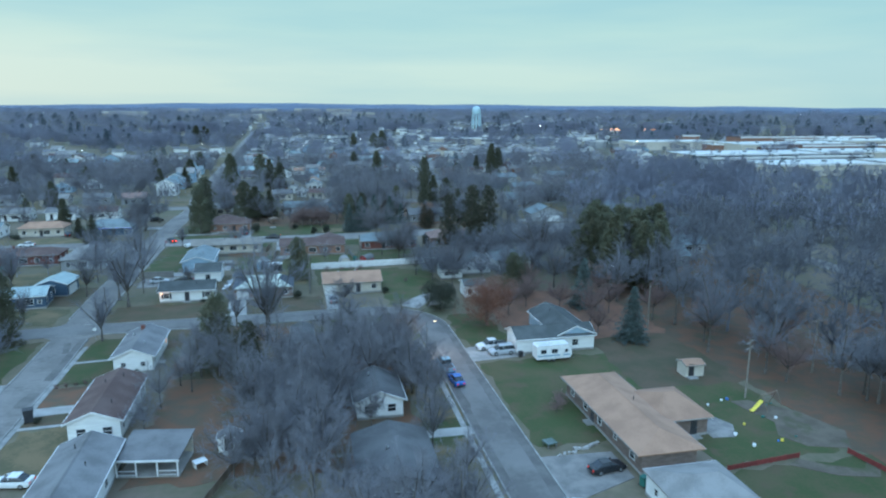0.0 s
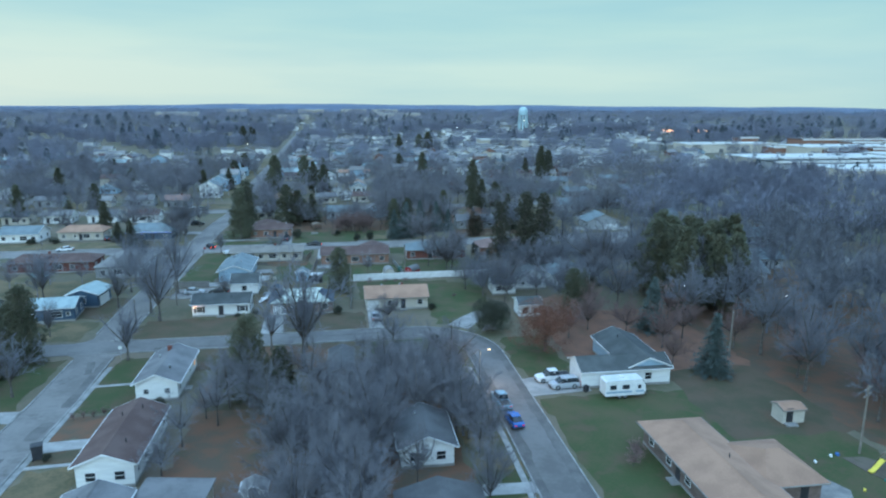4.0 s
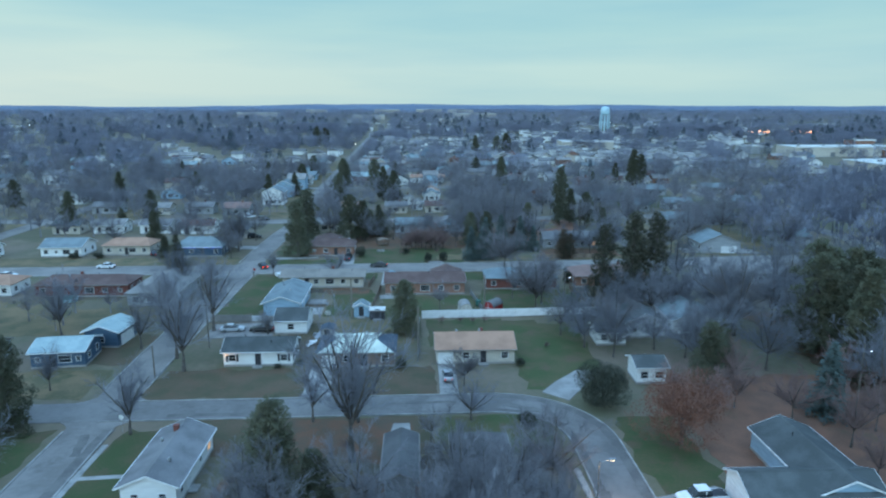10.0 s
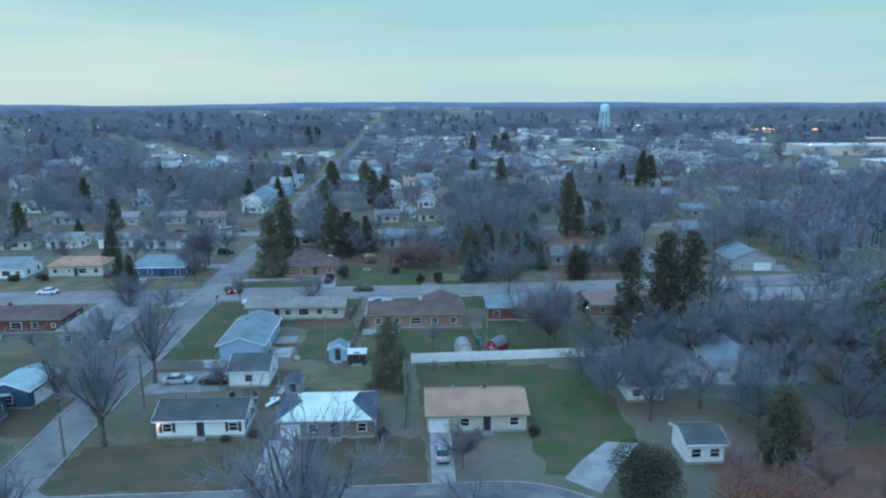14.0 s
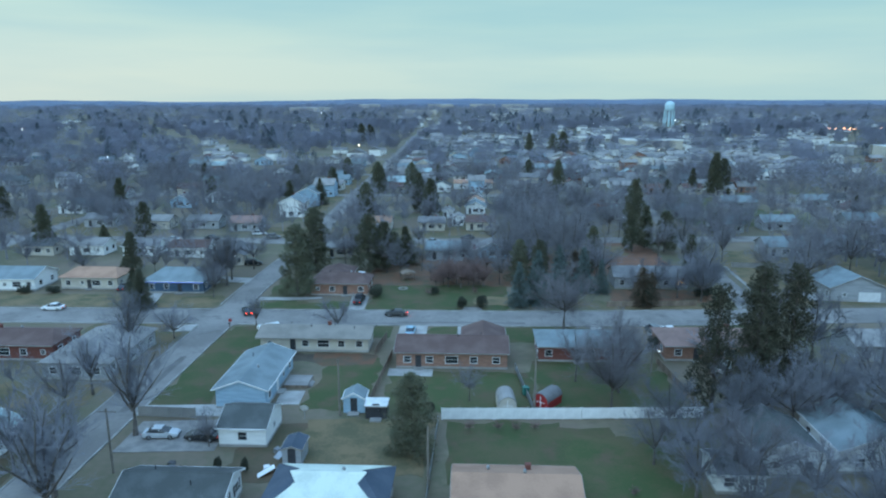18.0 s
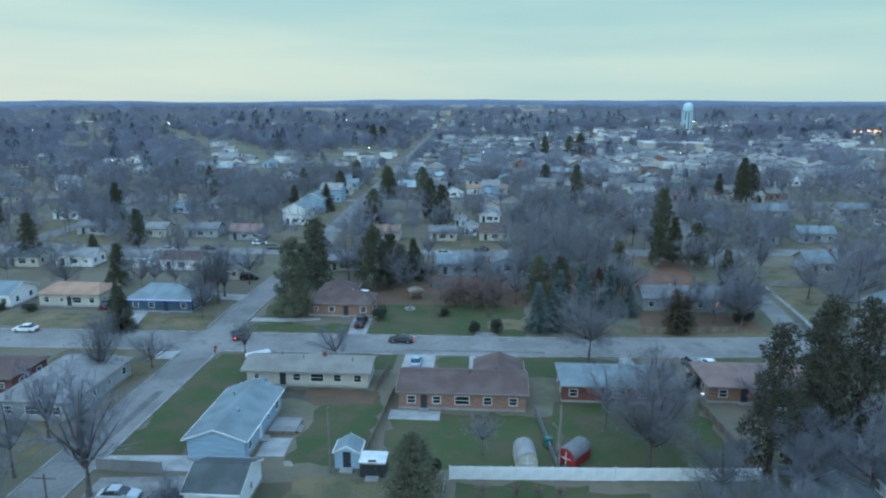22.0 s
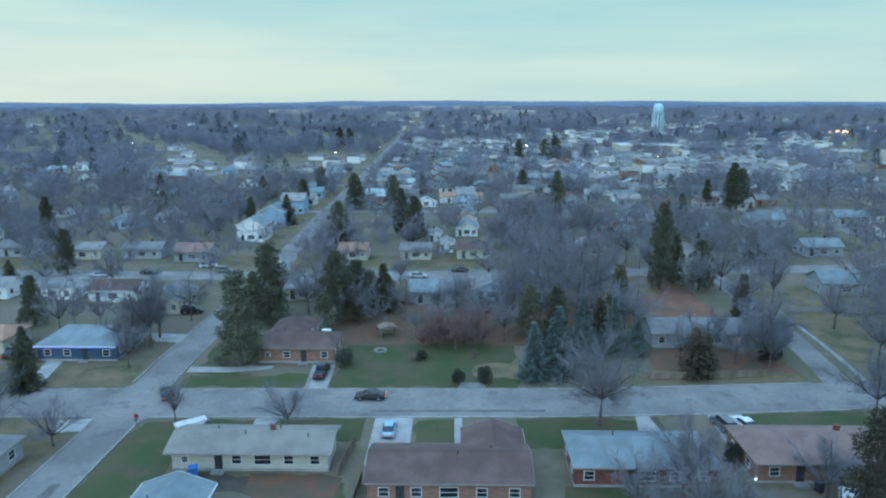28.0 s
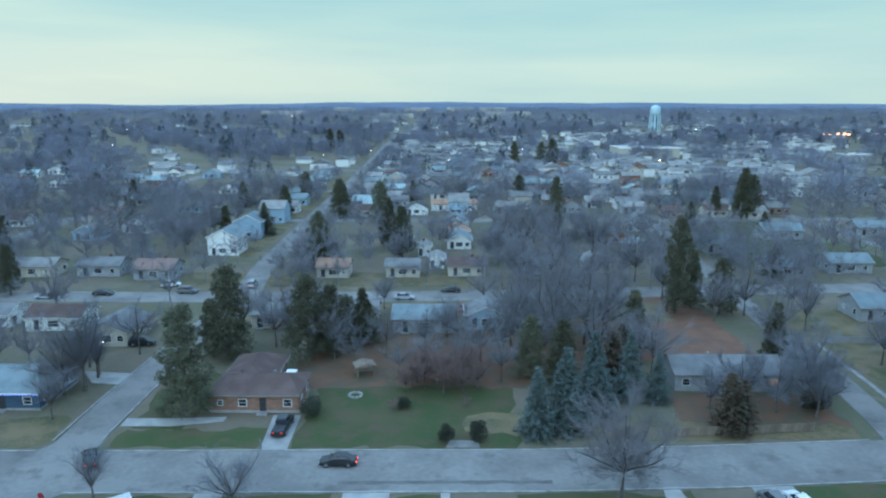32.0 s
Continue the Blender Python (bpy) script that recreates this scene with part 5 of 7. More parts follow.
YEW = kindof("evergreen_bush", "dark rounded evergreen bush", "bush", [leafy(120 + i, 3.0, 1.75, 4200, 0.085, 0.05, lumps=12) for i in range(2)], M_bark, M_yew, "dark garden bushes")
BIGYEW = kindof("evergreen_bush", "large dark rounded evergreen at the street bend", "bush", [leafy(125, 6.9, 4.3, 20000, 0.085, 0.1, lumps=20)], M_bark, M_yew, "")
TWIGB = kindof("bare_bush", "leafless brown garden bush", "bush", [bare_tree(130, 2.4, 1.3, 8, 5, 4, 4, 0.014, 0.05)], M_bark, M_twig_red, "leafless bushes")

# street and garden trees
for i, (x, y, s) in enumerate(((-30.2, 11.2, 1.25), (-33.4, 17.2, 1.2), (-44.0, 44, 0.9), (-29.9, -11.0, 0.85), (-42.8, -24.5, 0.85), (1.0, -19.2, 1.7), (-31.2, 31.7, 1.3), (-36.5 - 5, 22, 0.9), (-45.6, 106.2, 1.25), (-28.8, 76.4, 0.55), (-5.6, -8.2, 0.8), (0.8, -8.6, 0.75), (-47.0, 62, 0.9), (70.5, 25.5, 1.5), (-46.1, 111.2, 0.75), (-48.5, 4, 0.6), (-52, -45, 0.8), (-58, -4 - 6, 0.7), (-60, 30, 0.9))):
    put(OPEN, i, x, y, s * 1.3)
for i, (x, y, s) in enumerate(((-36.5 - 6, 35, 0.9), (73, 44, 1.1), (54.6, 58.1, 0.7), (52, 39, 0.8), (47, 34, 0.75), (65, 38, 0.9), (58, 18, 1.2), (70, 30, 1.1), (66, 12, 1.1), (52, 14, 1.0), (40, 20, 0.8), (37, 27, 0.75), (-36, 44 - 100, 0.5), (69.0, 104, 0.8), (51.5, 100.5, 0.65), (56.5, 101.5, 0.75), (61, 99.5, 0.75), (65.8, 101, 0.8), (70, 118, 0.9), (-20, 29, 0.45), (14, 44, 0.5), (46, 118, 1.0), (38, 128, 1.2), (30, 136, 1.1), (24, 126, 1.0), (36, 142, 1.2), (44, 136, 1.2), (52, 146, 1.1), (76, 146, 1.0), (84, 136, 1.0), (-8, 120, 0.9), (-19, 132, 1.0), (85, 50, 1.2), (95, 55, 1.2), (78, 42, 1.2), (88, 80, 1.1), (72, 78, 0.9), (104, 84, 1.1), (96, 112, 1.1), (118, 96, 1.2), (110, 120, 1.1), (88, 118, 1.0), (86, 30, 1.1), (76, 54, 1.1))):
    if not (47 < x < 67 and 122 < y < 157) and not (74 < x < 112 and 38 < y < 100) and not (46 < x < 70 and 10 < y < 35):
        put(GARD if 38 < x < 90 and y < 112 else BARE, i, x, y, s * 1.18)
for i, (x, y, s) in enumerate(((16.8, -8.4, 0.95), (-12.1, 74.8, 1.05), (-57.6, 80.6, 0.9), (-42.4, 69.2, 1.05))):
    put(WIDE, i, x, y, s)
# thicket between the two streets
rt = random.Random(7)
for i in range(74):
    x, y = rt.uniform(-11, 27), rt.uniform(-68, -27)
    if x < 3 and y < -45 and i % 5:
        x, y = 14 + abs(x), y + 2
    if x < -4 and -45 <= y and i % 3 == 0:
        x += 15
    if (13 < x < 22.5 and -76 < y < -61) or (13.2 < x < 22 and -55 < y < -42):
        x -= 12
    if y > -32 and 4 < x < 11:
        y -= 8
    if x < -6 and y < -54:
        y += 18
    s_ = rt.uniform(0.72, 1.05)
    if (11 < x < 25 and -84 < y < -50) or (y > -38 and i % 4 == 1):
        continue
    put(BARE, i, x, y, s_)
for i, (x, y, s) in enumerate(((8, -70, 0.9), (24.5, -80, 0.7), (4, -76, 0.9), (8, -80, 0.9), (10, -61, 0.85), (-13.5, -44, 0.7), (-12, -36, 0.6), (-10.5, -28, 0.7), (24, -32, 0.6), (25, -22, 0.5), (11, -15, 0.5), (-14.4, -51, 0.6), (24.8, -57, 0.6), (11.4, -74, 0.8), (23.4, -64, 0.85), (16, -58.5, 0.75), (12.0, -45.4, 0.95), (23.6, -46, 0.9), (12.4, -50.6, 0.75), (17.6, -41.6, 1.05), (21.8, -40.6, 0.95), (14.5, -40.8, 0.9), (24.6, -52, 0.7), (12, -34, 0.9), (16, -33, 0.95), (20, -31.5, 0.9), (23.5, -36, 0.85), (26.4, -42, 0.7), (25.8, -27.5, 0.75), (22.6, -26.5, 0.7), (18, -36.5, 0.95), (10, -38, 0.9), (25.5, -18, 0.6), (22.4, -83, 1.0), (17.4, -84, 1.05), (13, -85.5, 1.0), (26, -72, 0.75), (19, -79, 0.85), (13, -81, 0.85), (22.6, -78.5, 0.7), (6, -58, 0.9), (0, -52, 0.9))):
    put(BARE, i, x, y, s)
for i, (x, y, s) in enumerate(((34.6, 41.4, 1.2), (32.2, 76.2, 1.3), (16.6, 3.4, 0.6), (-48, 104.5, 1.0), (40, 62, 0.8), (70.5, 25.5, 1.3), (46, 21, 1.0), (-44, -44, 0.7))):
    put(DENSE, i, x, y, s)
# rusty and reddish trees by the bend
put(RUST, 0, 44.0, -16.4, 1.3)
for i, (x, y, s) in enumerate(((50.5, -10.5, 0.9), (56, -6, 0.95), (62, -11, 0.95), (66, -18, 1.0), (59, 2, 1.0), (72, -14, 1.0), (75, -2, 1.0), (64, -26, 0.8), (79, -20, 1.05), (82, -34, 1.1), (5.6, 106.0, 0.62), (8.6, 106.6, 0.8), (11.6, 105.6, 0.82), (14.6, 105.4, 0.74), (10.4, 109.4, 0.85), (13.4, 108.6, 0.85), (17.0, 107.6, 0.68), (7.2, 109.6, 0.75), (16, 111, 0.8), (88, -44, 1.1), (84, -54, 1.0), (47.5, -4, 0.8), (90, -24, 1.1), (97, -38, 1.1))):
    put(BRED, i, x, y, s)
# tall grey trees over the eastern gardens and behind the spruces
for i, (x, y, s) in enumerate(((41, 35, 0.8), (45, 31, 0.85), (50, 35, 0.9), (55, 38, 0.95), (61, 36, 1.0), (67, 42, 1.05), (72, 36, 1.2), (53, 20, 1.2), (49, 12, 1.05), (63, 20, 1.3), (68, 8, 1.2), (57, 10, 1.15), (73, 62, 1.2), (68, 68, 0.9), (80, 58, 1.3), (65.5, 97, 0.95), (70.5, 108, 1.1), (46, 112, 1.2), (38, 118, 1.3), (31, 122, 1.3), (25, 132, 1.3), (33, 131, 1.4), (41, 127, 1.4), (50, 131, 1.3), (46, 142, 1.4), (36, 148, 1.4), (56, 138, 1.2), (66, 136, 1.2), (74, 128, 1.1), (29, 148, 1.3), (52, 154, 1.4), (62, 158, 1.3), (-4, 116, 0.8), (-20, 126, 1.2), (-28, 132, 1.2), (-14, 134, 1.2), (14, 128, 0.9), (-44, 122, 1.0), (-50, 116, 1.1), (37, 48, 1.2), (31, 52, 0.9), (38, 58, 0.9), (86, 100, 1.1), (92, 92, 1.2), (-45, 96, 0.9), (-66, 112, 1.0), (-86, 114, 1.0), (4, 112, 0.6), (9, 116, 0.75), (15, 114, 0.8), (21, 110, 0.8), (18, 119, 1.0), (1, 122, 0.9), (8, 124, 0.9), (22, 120, 1.1), (28, 116, 1.1), (12, 132, 0.9), (20, 150, 1.0), (-2, 150, 0.9), (68, 142, 1.2), (42, 152, 1.2), (47, 168, 1.3), (30, 170, 1.2), (60, 174, 1.3), (40, 178, 1.2), (68, 182, 1.2), (26, 198, 1.2), (35, 204, 1.3), (46, 200, 1.3), (56, 206, 1.3), (30, 216, 1.2), (40, 222, 1.3))):
    if (47 < x < 67 and 122 < y < 157) or (38 < x < 90 and y < 70 and i % 4 == 1) or (74 < x < 112 and 38 < y < 100) or (46 < x < 70 and 10 < y < 33):
        continue
    put(GARD if 38 < x < 90 and y < 112 else BARE, i, x, y, s)
# evergreens
for i, (x, y, s) in enumerate(((-47.5, -16.0, 0.5), (-57.5, 87.4, 0.8), (-64.8, 98.6, 0.6), (60.4, 9.2, 0.8))):
    put(FIR, i, x, y, s)
for i, (x, y, s) in enumerate(((24.6, 92.6, 0.88), (28.8, 94.3, 1.08), (33.9, 97.6, 0.85), (40.4, 104.6, 0.95), (34.5, 103, 1.02), (44.4, 103.2, 0.72), (68.4, -8.6, 1.0), (68.8, -30.6, 0.95))):
    put(SPRUCE, i, x, y, s)
for i, (x, y, s) in enumerate(((-12.6, 120.5, 1.0), (-9.0, 122.5, 0.85), (-30.2, 121, 0.7), (66.5, 152, 0.85), (71, 147, 0.8), (-38.3 + 7.5, 268, 1.0), (-30.0, 274, 0.8), (-53.5, 276, 0.75), (-33.0, 284, 0.9), (-101, 650, 1.3), (-94, 662, 1.2), (-88, 640, 1.1), (75, 470, 1.2), (84, 480, 1.3), (60, 506, 1.1), (127, 268, 1.3), (133, 274, 1.1), (-92, 160, 0.8), (-75, 118, 0.7), (-4, 128.6, 0.7), (26, 112, 0.7), (30.5, 108, 0.75), (45.5, 122, 0.8), (70, 120, 0.7))):
    put(PINE, i, x, y, s)
for i in range(22):
    put(PINE, i, rt.uniform(76, 100), rt.uniform(2, 30), rt.uniform(0.95, 1.3))
for i, (x, y, s) in enumerate(((44.0, 15.0, 0.85), (52.5, 18.5, 0.9), (60.5, 19.5, 1.0), (67.5, 22, 1.0), (56.5, 14, 0.85), (47.4, 30.5, 0.7), (57.8, 36.2, 0.95), (42.2, 29, 0.75), (71, 31, 1.1), (64, 40, 1.1))):
    put(GARD, i, x, y, s)
for i, (x, y, s) in enumerate(((49.2, 42.4, 0.95), (57.2, 47.5, 1.04), (62.6, 48.4, 1.02), (59.6, 53.0, 0.9))):
    put(RAGPINE, i, x, y, s)
for i, (x, y, s, sz) in enumerate(((6.7, 28.6, 1.0, 1.0), (-7.0, -27.6, 1.2, 0.95), (-1.6, -33.4, 0.95, 0.9), (-46.9, -9.8, 1.1, 1.15), (-50.4, -7.6, 0.9, 1.0), (-7.4, 129.6, 1.1, 0.75), (-3.4, 129.0, 1.0, 0.7), (55.8, 2.6, 1.05, 0.9))):
    put(CEDAR, i, x, y, s, sz=sz)
put(PINE, 1, 61.5, 146.9, 0.94, sz=1.5)
put(TALLPINE, 0, -25.9, 97.6, 0.98)
put(TALLPINE, 1, -26.6, 119.6, 1.0)
put(BROWNC, 0, 51.4, 93.4, 0.95)
put(BROWNC, 1, 53.6, 94.4, 0.8)
put(BROWNC, 1, 39.5, 112, 0.9)
put(BIGYEW, 0, 36.9, -4.2, 1.0)
for i, (x, y, s, sz) in enumerate(((12.1, 90.1, 0.72, 1.25), (16.4, 90.8, 0.86, 1.1), (-7.6, 97.5, 1.05, 1.0), (-19.6, -31.6, 0.7, 0.8), (26.8, 11.6, 0.55, 0.9), (6.4, 10.9, 0.6, 1.1), (-10.9, 12.6, 0.5, 0.8), (-29.5, -45.5, 0.35, 1.0), (-3.4, 128.5, 1.4, 1.0), (8.4, 37.9, 0.45, 2.2), (-52, -12, 0.7, 0.9), (-52.5, -26, 0.7, 0.8), (-90.8, 97.6, 1.0, 0.6), (-84, 97.8, 1.0, 0.6), (67, 100, 1.2, 1.0), (-64.4, 97.4, 0.9, 1.4), (52.3, 93.6, 1.35, 1.3), (-16.6, 23.2, 0.35, 2.0), (-13.2, 23.0, 0.35, 2.0), (24.6, -10.4, 0.9, 0.7), (5.6, 100.5, 0.7, 0.9), (47, 66, 0.8, 1.3), (-14.6, 11.9, 0.4, 0.7))):
    put(YEW, i, x, y, s, sz=sz)
for i, (x, y, s) in enumerate(((-30.6, -34.0, 0.6), (-29.3, -33.7, 0.65), (-28.0, -33.4, 0.6), (-26.7, -33.0, 0.65), (-25.4, -32.7, 0.6), (-24.2, -32.3, 0.65), (-23.0, -31.9, 0.55), (14, 34.8, 0.8), (18, 35, 0.75), (20.4, 35, 0.7), (23, 35.2, 0.75), (18.6, 38.9, 0.6), (6.5, 108, 1.7), (9.5, 110.5, 1.9), (12.6, 109, 1.6), (9, 113, 2.0), (4.2, 99.5, 0.9), (33, 20, 0.6), (15, 101, 0.8), (44.4, -55.2, 1.2), (43.2, -57.0, 1.1), (44.8, -53.6, 0.9), (0, -16.6, 0.9), (-52, 63, 0.8))):
    put(TWIGB, i, x, y, s)
# edge of the woods on the east side
DARKW = kindof("bare_tree", "tall dark leafless tree at the wood's edge", "tree", [bare_tree(150 + i, 14, 4.6, 6, 7, 6, 12, 0.016, 0.26) for i in range(3)], M_bark, M_twig_dark, "trees of the wood")
for i in range(44):
    x, y = rt.uniform(77, 92), rt.uniform(-95, 34)
    if x < 86 and y < -52:
        x += 14
    put(DARKW, i, x, y, rt.uniform(1.0, 1.4))


def model_arrays(tg, cg):
    """One tree as corner points and loops, for joining."""
    v = np.array(tg.v + cg.v, np.float32)
    n = len(tg.v)
    fs = list(tg.f) + [tuple(i + n for i in f) for f in cg.f]
    return v, np.array([i for f in fs for i in f], np.int32), np.array([len(f) for f in fs], np.int32)


def joined(name, label, models, spots, material, category="woods"):
    """Many trees in one mesh: spots are (x, y, size)."""
    ms = [model_arrays(*m_) for m_ in models]
    V, I, N, base = [], [], [], 0
    rs = random.Random(9)
    for k, (x, y, s_) in enumerate(spots):
        v, li, ln = ms[k % len(ms)]
        a = rs.uniform(0, 6.283)
        c, q = math.cos(a) * s_, math.sin(a) * s_
        w = np.empty_like(v)
        w[:, 0] = v[:, 0] * c - v[:, 1] * q + x
        w[:, 1] = v[:, 0] * q + v[:, 1] * c + y
        w[:, 2] = v[:, 2] * s_ * rs.uniform(0.9, 1.1)
        V.append(w), I.append(li + base), N.append(ln)
        base += len(v)
    V, I, N = np.concatenate(V), np.concatenate(I), np.concatenate(N)
    me = bpy.data.meshes.new(name)
    me.vertices.add(len(V))
    me.vertices.foreach_set("co", V.ravel())
    me.loops.add(len(I))
    me.loops.foreach_set("vertex_index", I)
    me.polygons.add(len(N))
    me.polygons.foreach_set("loop_start", np.concatenate(([0], np.cumsum(N)[:-1])).astype(np.int32))
    me.polygons.foreach_set("loop_total", N)
    me.update()
    me.materials.append(material)
    return tagged(new(name, me), label, category, kind="stuff")


def free(x, y):
    """Clear of streets and of the houses that stand close by."""
    if abs(x + 38) < 9 or abs(y - 160) < 8 or abs(y - 262) < 6 or abs(y - 352) < 6 or 72 < x < 85 and y < 190 or abs(y - 82) < 9 or abs(y + 5) < 7 and x < 0:
        return False
    return not (y < 118 and -46 < x < 74) and not (y < 150 and -36 < x < 40)


wood = [(rt.uniform(90, 205), rt.uniform(-95, 72), rt.uniform(1.1, 1.55)) for _ in range(230)]
joined("eastern_wood_interior", "dense tall leafless wood", LITE_MODELS, wood, M_mid)
spots = []
while len(spots) < 12:
    spots.append((rt.uniform(110, 150), rt.uniform(75, 150), rt.uniform(0.9, 1.25)))
while len(spots) < 365:
    x, y = rt.uniform(-230, 230), rt.uniform(110, 345)
    if free(x, y) and not (x < -44 and y < 190 and rt.random() < 0.4) and not (-65 < x < -44 and 165 < y < 300) and not (-34 < x < 130 and y > 170 and rt.random() < 0.5) and not (45 < x < 68 and 124 < y < 158) and not (104 < x < 132 and 214 < y < 266) and abs(x) < 0.75 * (y + 60):
        spots.append((x, y, rt.uniform(0.9, 1.45)))
while len(spots) < 430:
    x, y = rt.uniform(-170, -47), rt.uniform(-40, 112)
    if free(x, y) and abs(y - 15) > 8 and abs(y - 60) > 7 and abs(y - 104) > 7:
        spots.append((x, y, rt.uniform(0.65, 1.0)))
thin_models = [bare_tree(70 + i, 13, 5.4, 5, 4, 3, 8, 0.06, 0.24) for i in range(3)]
edge = []
while len(edge) < 420:
    a, d = rt.uniform(0.55, 1.45), rt.uniform(190, 380)
    x, y = d * math.sin(a) + 10, d * math.cos(a) - 60
    if not (x > 270 and y > 205) or rt.random() < 0.12:
        edge.append((x, y, rt.uniform(1.1, 1.5)))
joined("eastern_woods", "tall leafless haze-tinted woods east of the streets", thin_models, edge, M_far_haze)
joined("bare_trees_of_the_blocks", "leafless grey-brown trees between the houses", LITE_MODELS, spots, M_block)
for i in range(34):
    x, y = rt.uniform(-170, 170), rt.uniform(125, 330)
    if not free(x, y):
        continue
    put(FIR if i % 3 == 0 else PINE, i, x, y, rt.uniform(0.65, 1.05))


def thick_wood(x, y):
    """Above zero where far trees stand close together, below it in the built-up clearings."""
    return np.sin(x * 0.021 + 1.3) * np.sin(y * 0.017 + 0.4) + 0.6 * np.sin(x * 0.053 + y * 0.031) + 0.35 * np.sin(x * 0.11 - y * 0.043)


# woods to the horizon: loose sprays of twigs round a stem, one mesh for each kind
def far_woods(name, label, n, rmin, rmax, material, tall, blades, cone=False, seed=1, span=(-1.15, 1.15)):
    rs = np.random.RandomState(seed)
    ang = rs.uniform(*span, n * 3)
    rad = np.sqrt(rs.uniform(rmin ** 2, rmax ** 2, n * 3)) if rmax < 1600 else np.exp(rs.uniform(np.log(rmin), np.log(rmax), n * 3))
    x, y = rad * np.sin(ang) + 10, rad * np.cos(ang) - 20
    ok = (np.abs(x + 42 + (y - 250) * 0.022) > 9) & ~((x > 270) & (x < 660) & (y > 200) & (y < 540) & (rs.uniform(0, 1, len(x)) < 0.86)) & (np.hypot(x - 326, y - 1055) > 45) & ~((np.abs(x - 10 - (y + 20) * 0.295) < 26) & (y > 820) & (y < 1060))
    town = (x > -75) & (x < 0.42 * y) & (y < 1000)
    ok &= thick_wood(x, y) + rs.normal(0, 0.3, len(x)) > np.where(town, 0.12, -0.1)
    x, y = x[ok][:n], y[ok][:n]
    n = len(x)
    grow_ = 1 + np.maximum(0, np.hypot(x, y) - 900) / 1500
    h = tall * rs.uniform(0.7, 1.25, n) * np.minimum(grow_, 1.4)
    w = h * (0.38 if cone else 0.44) * grow_
    V = np.zeros((n, blades, 3, 3), np.float32)
    u = rs.uniform(0.14, 0.95, (n, blades))
    a = rs.uniform(0, 6.283, (n, blades))
    prof = (1 - u) if cone else np.sqrt(np.maximum(0.03, 1 - (2 * u - 1.12) ** 2 / 1.3))
    q = np.sqrt(rs.uniform(0.02, 1, (n, blades))) * prof * w[:, None]
    c = np.stack([x[:, None] + q * np.cos(a), y[:, None] + q * np.sin(a), u * h[:, None]], -1)
    # each blade a long sliver that leans out and up
    d = np.stack([np.cos(a), np.sin(a), np.full_like(a, -0.3 if cone else 1.1)], -1) + rs.normal(0, 0.55, (n, blades, 3))
    d /= np.linalg.norm(d, axis=-1, keepdims=True)
    e = np.cross(d, rs.normal(0, 1, (n, blades, 3)))
    e /= np.linalg.norm(e, axis=-1, keepdims=True) + 1e-6
    far = np.hypot(x, y)[:, None, None]
    thick = (0.07 + 0.00026 * far) * (2.6 if cone else 1.0)
    V[:, :, 0] = c - e * thick
    V[:, :, 1] = c + e * thick
    V[:, :, 2] = c + d * h[:, None, None] * (0.10 if cone else 0.14)
    V[..., 2] = np.maximum(V[..., 2], 0.05)
    V = V.reshape(-1, 3)
    me = bpy.data.meshes.new(name)
    nf = len(V) // 3
    me.vertices.add(len(V))
    me.vertices.foreach_set("co", V.ravel())
    me.loops.add(len(V))
    me.loops.foreach_set("vertex_index", np.arange(len(V), dtype=np.int32))
    me.polygons.add(nf)
    me.polygons.foreach_set("loop_start", np.arange(0, len(V), 3, dtype=np.int32))
    me.polygons.foreach_set("loop_total", np.full(nf, 3, dtype=np.int32))
    me.update()
    me.materials.append(material)
    return tagged(new(name, me), label, "woods", kind="stuff")


far_woods("bare_woods", "leafless haze-tinted trees spreading between distant houses", 1750, 330, 1100, M_far_haze, 12.5, 330, seed=3)
far_woods("distant_woods", "leafless haze-tinted woods running to the horizon", 7000, 1000, 4400, M_far_haze, 14, 80, seed=4)
far_woods("distant_evergreens", "dark haze-tinted evergreens dotted through the distant town", 520, 330, 1500, M_farpine_haze, 16, 110, True, seed=5)
far_woods("horizon_evergreens", "dark haze-tinted evergreens towards the horizon", 500, 1400, 4200, M_farpine_haze, 15, 24, True, seed=6)


# ---- vehicles ----
def wheel_meshes(r):
    t, m_ = G(), G()
    t.tube((0, -0.11, 0), (0, 0.11, 0), r, r, 14)
    m_.tube((0, -0.125, 0), (0, 0.125, 0), r * 0.6, r * 0.6, 10)
    return clean(t.mesh("wheel", M_rubber)), clean(m_.mesh("rim", M_steel))


WHEEL = {r: wheel_meshes(r) for r in (0.33, 0.4)}


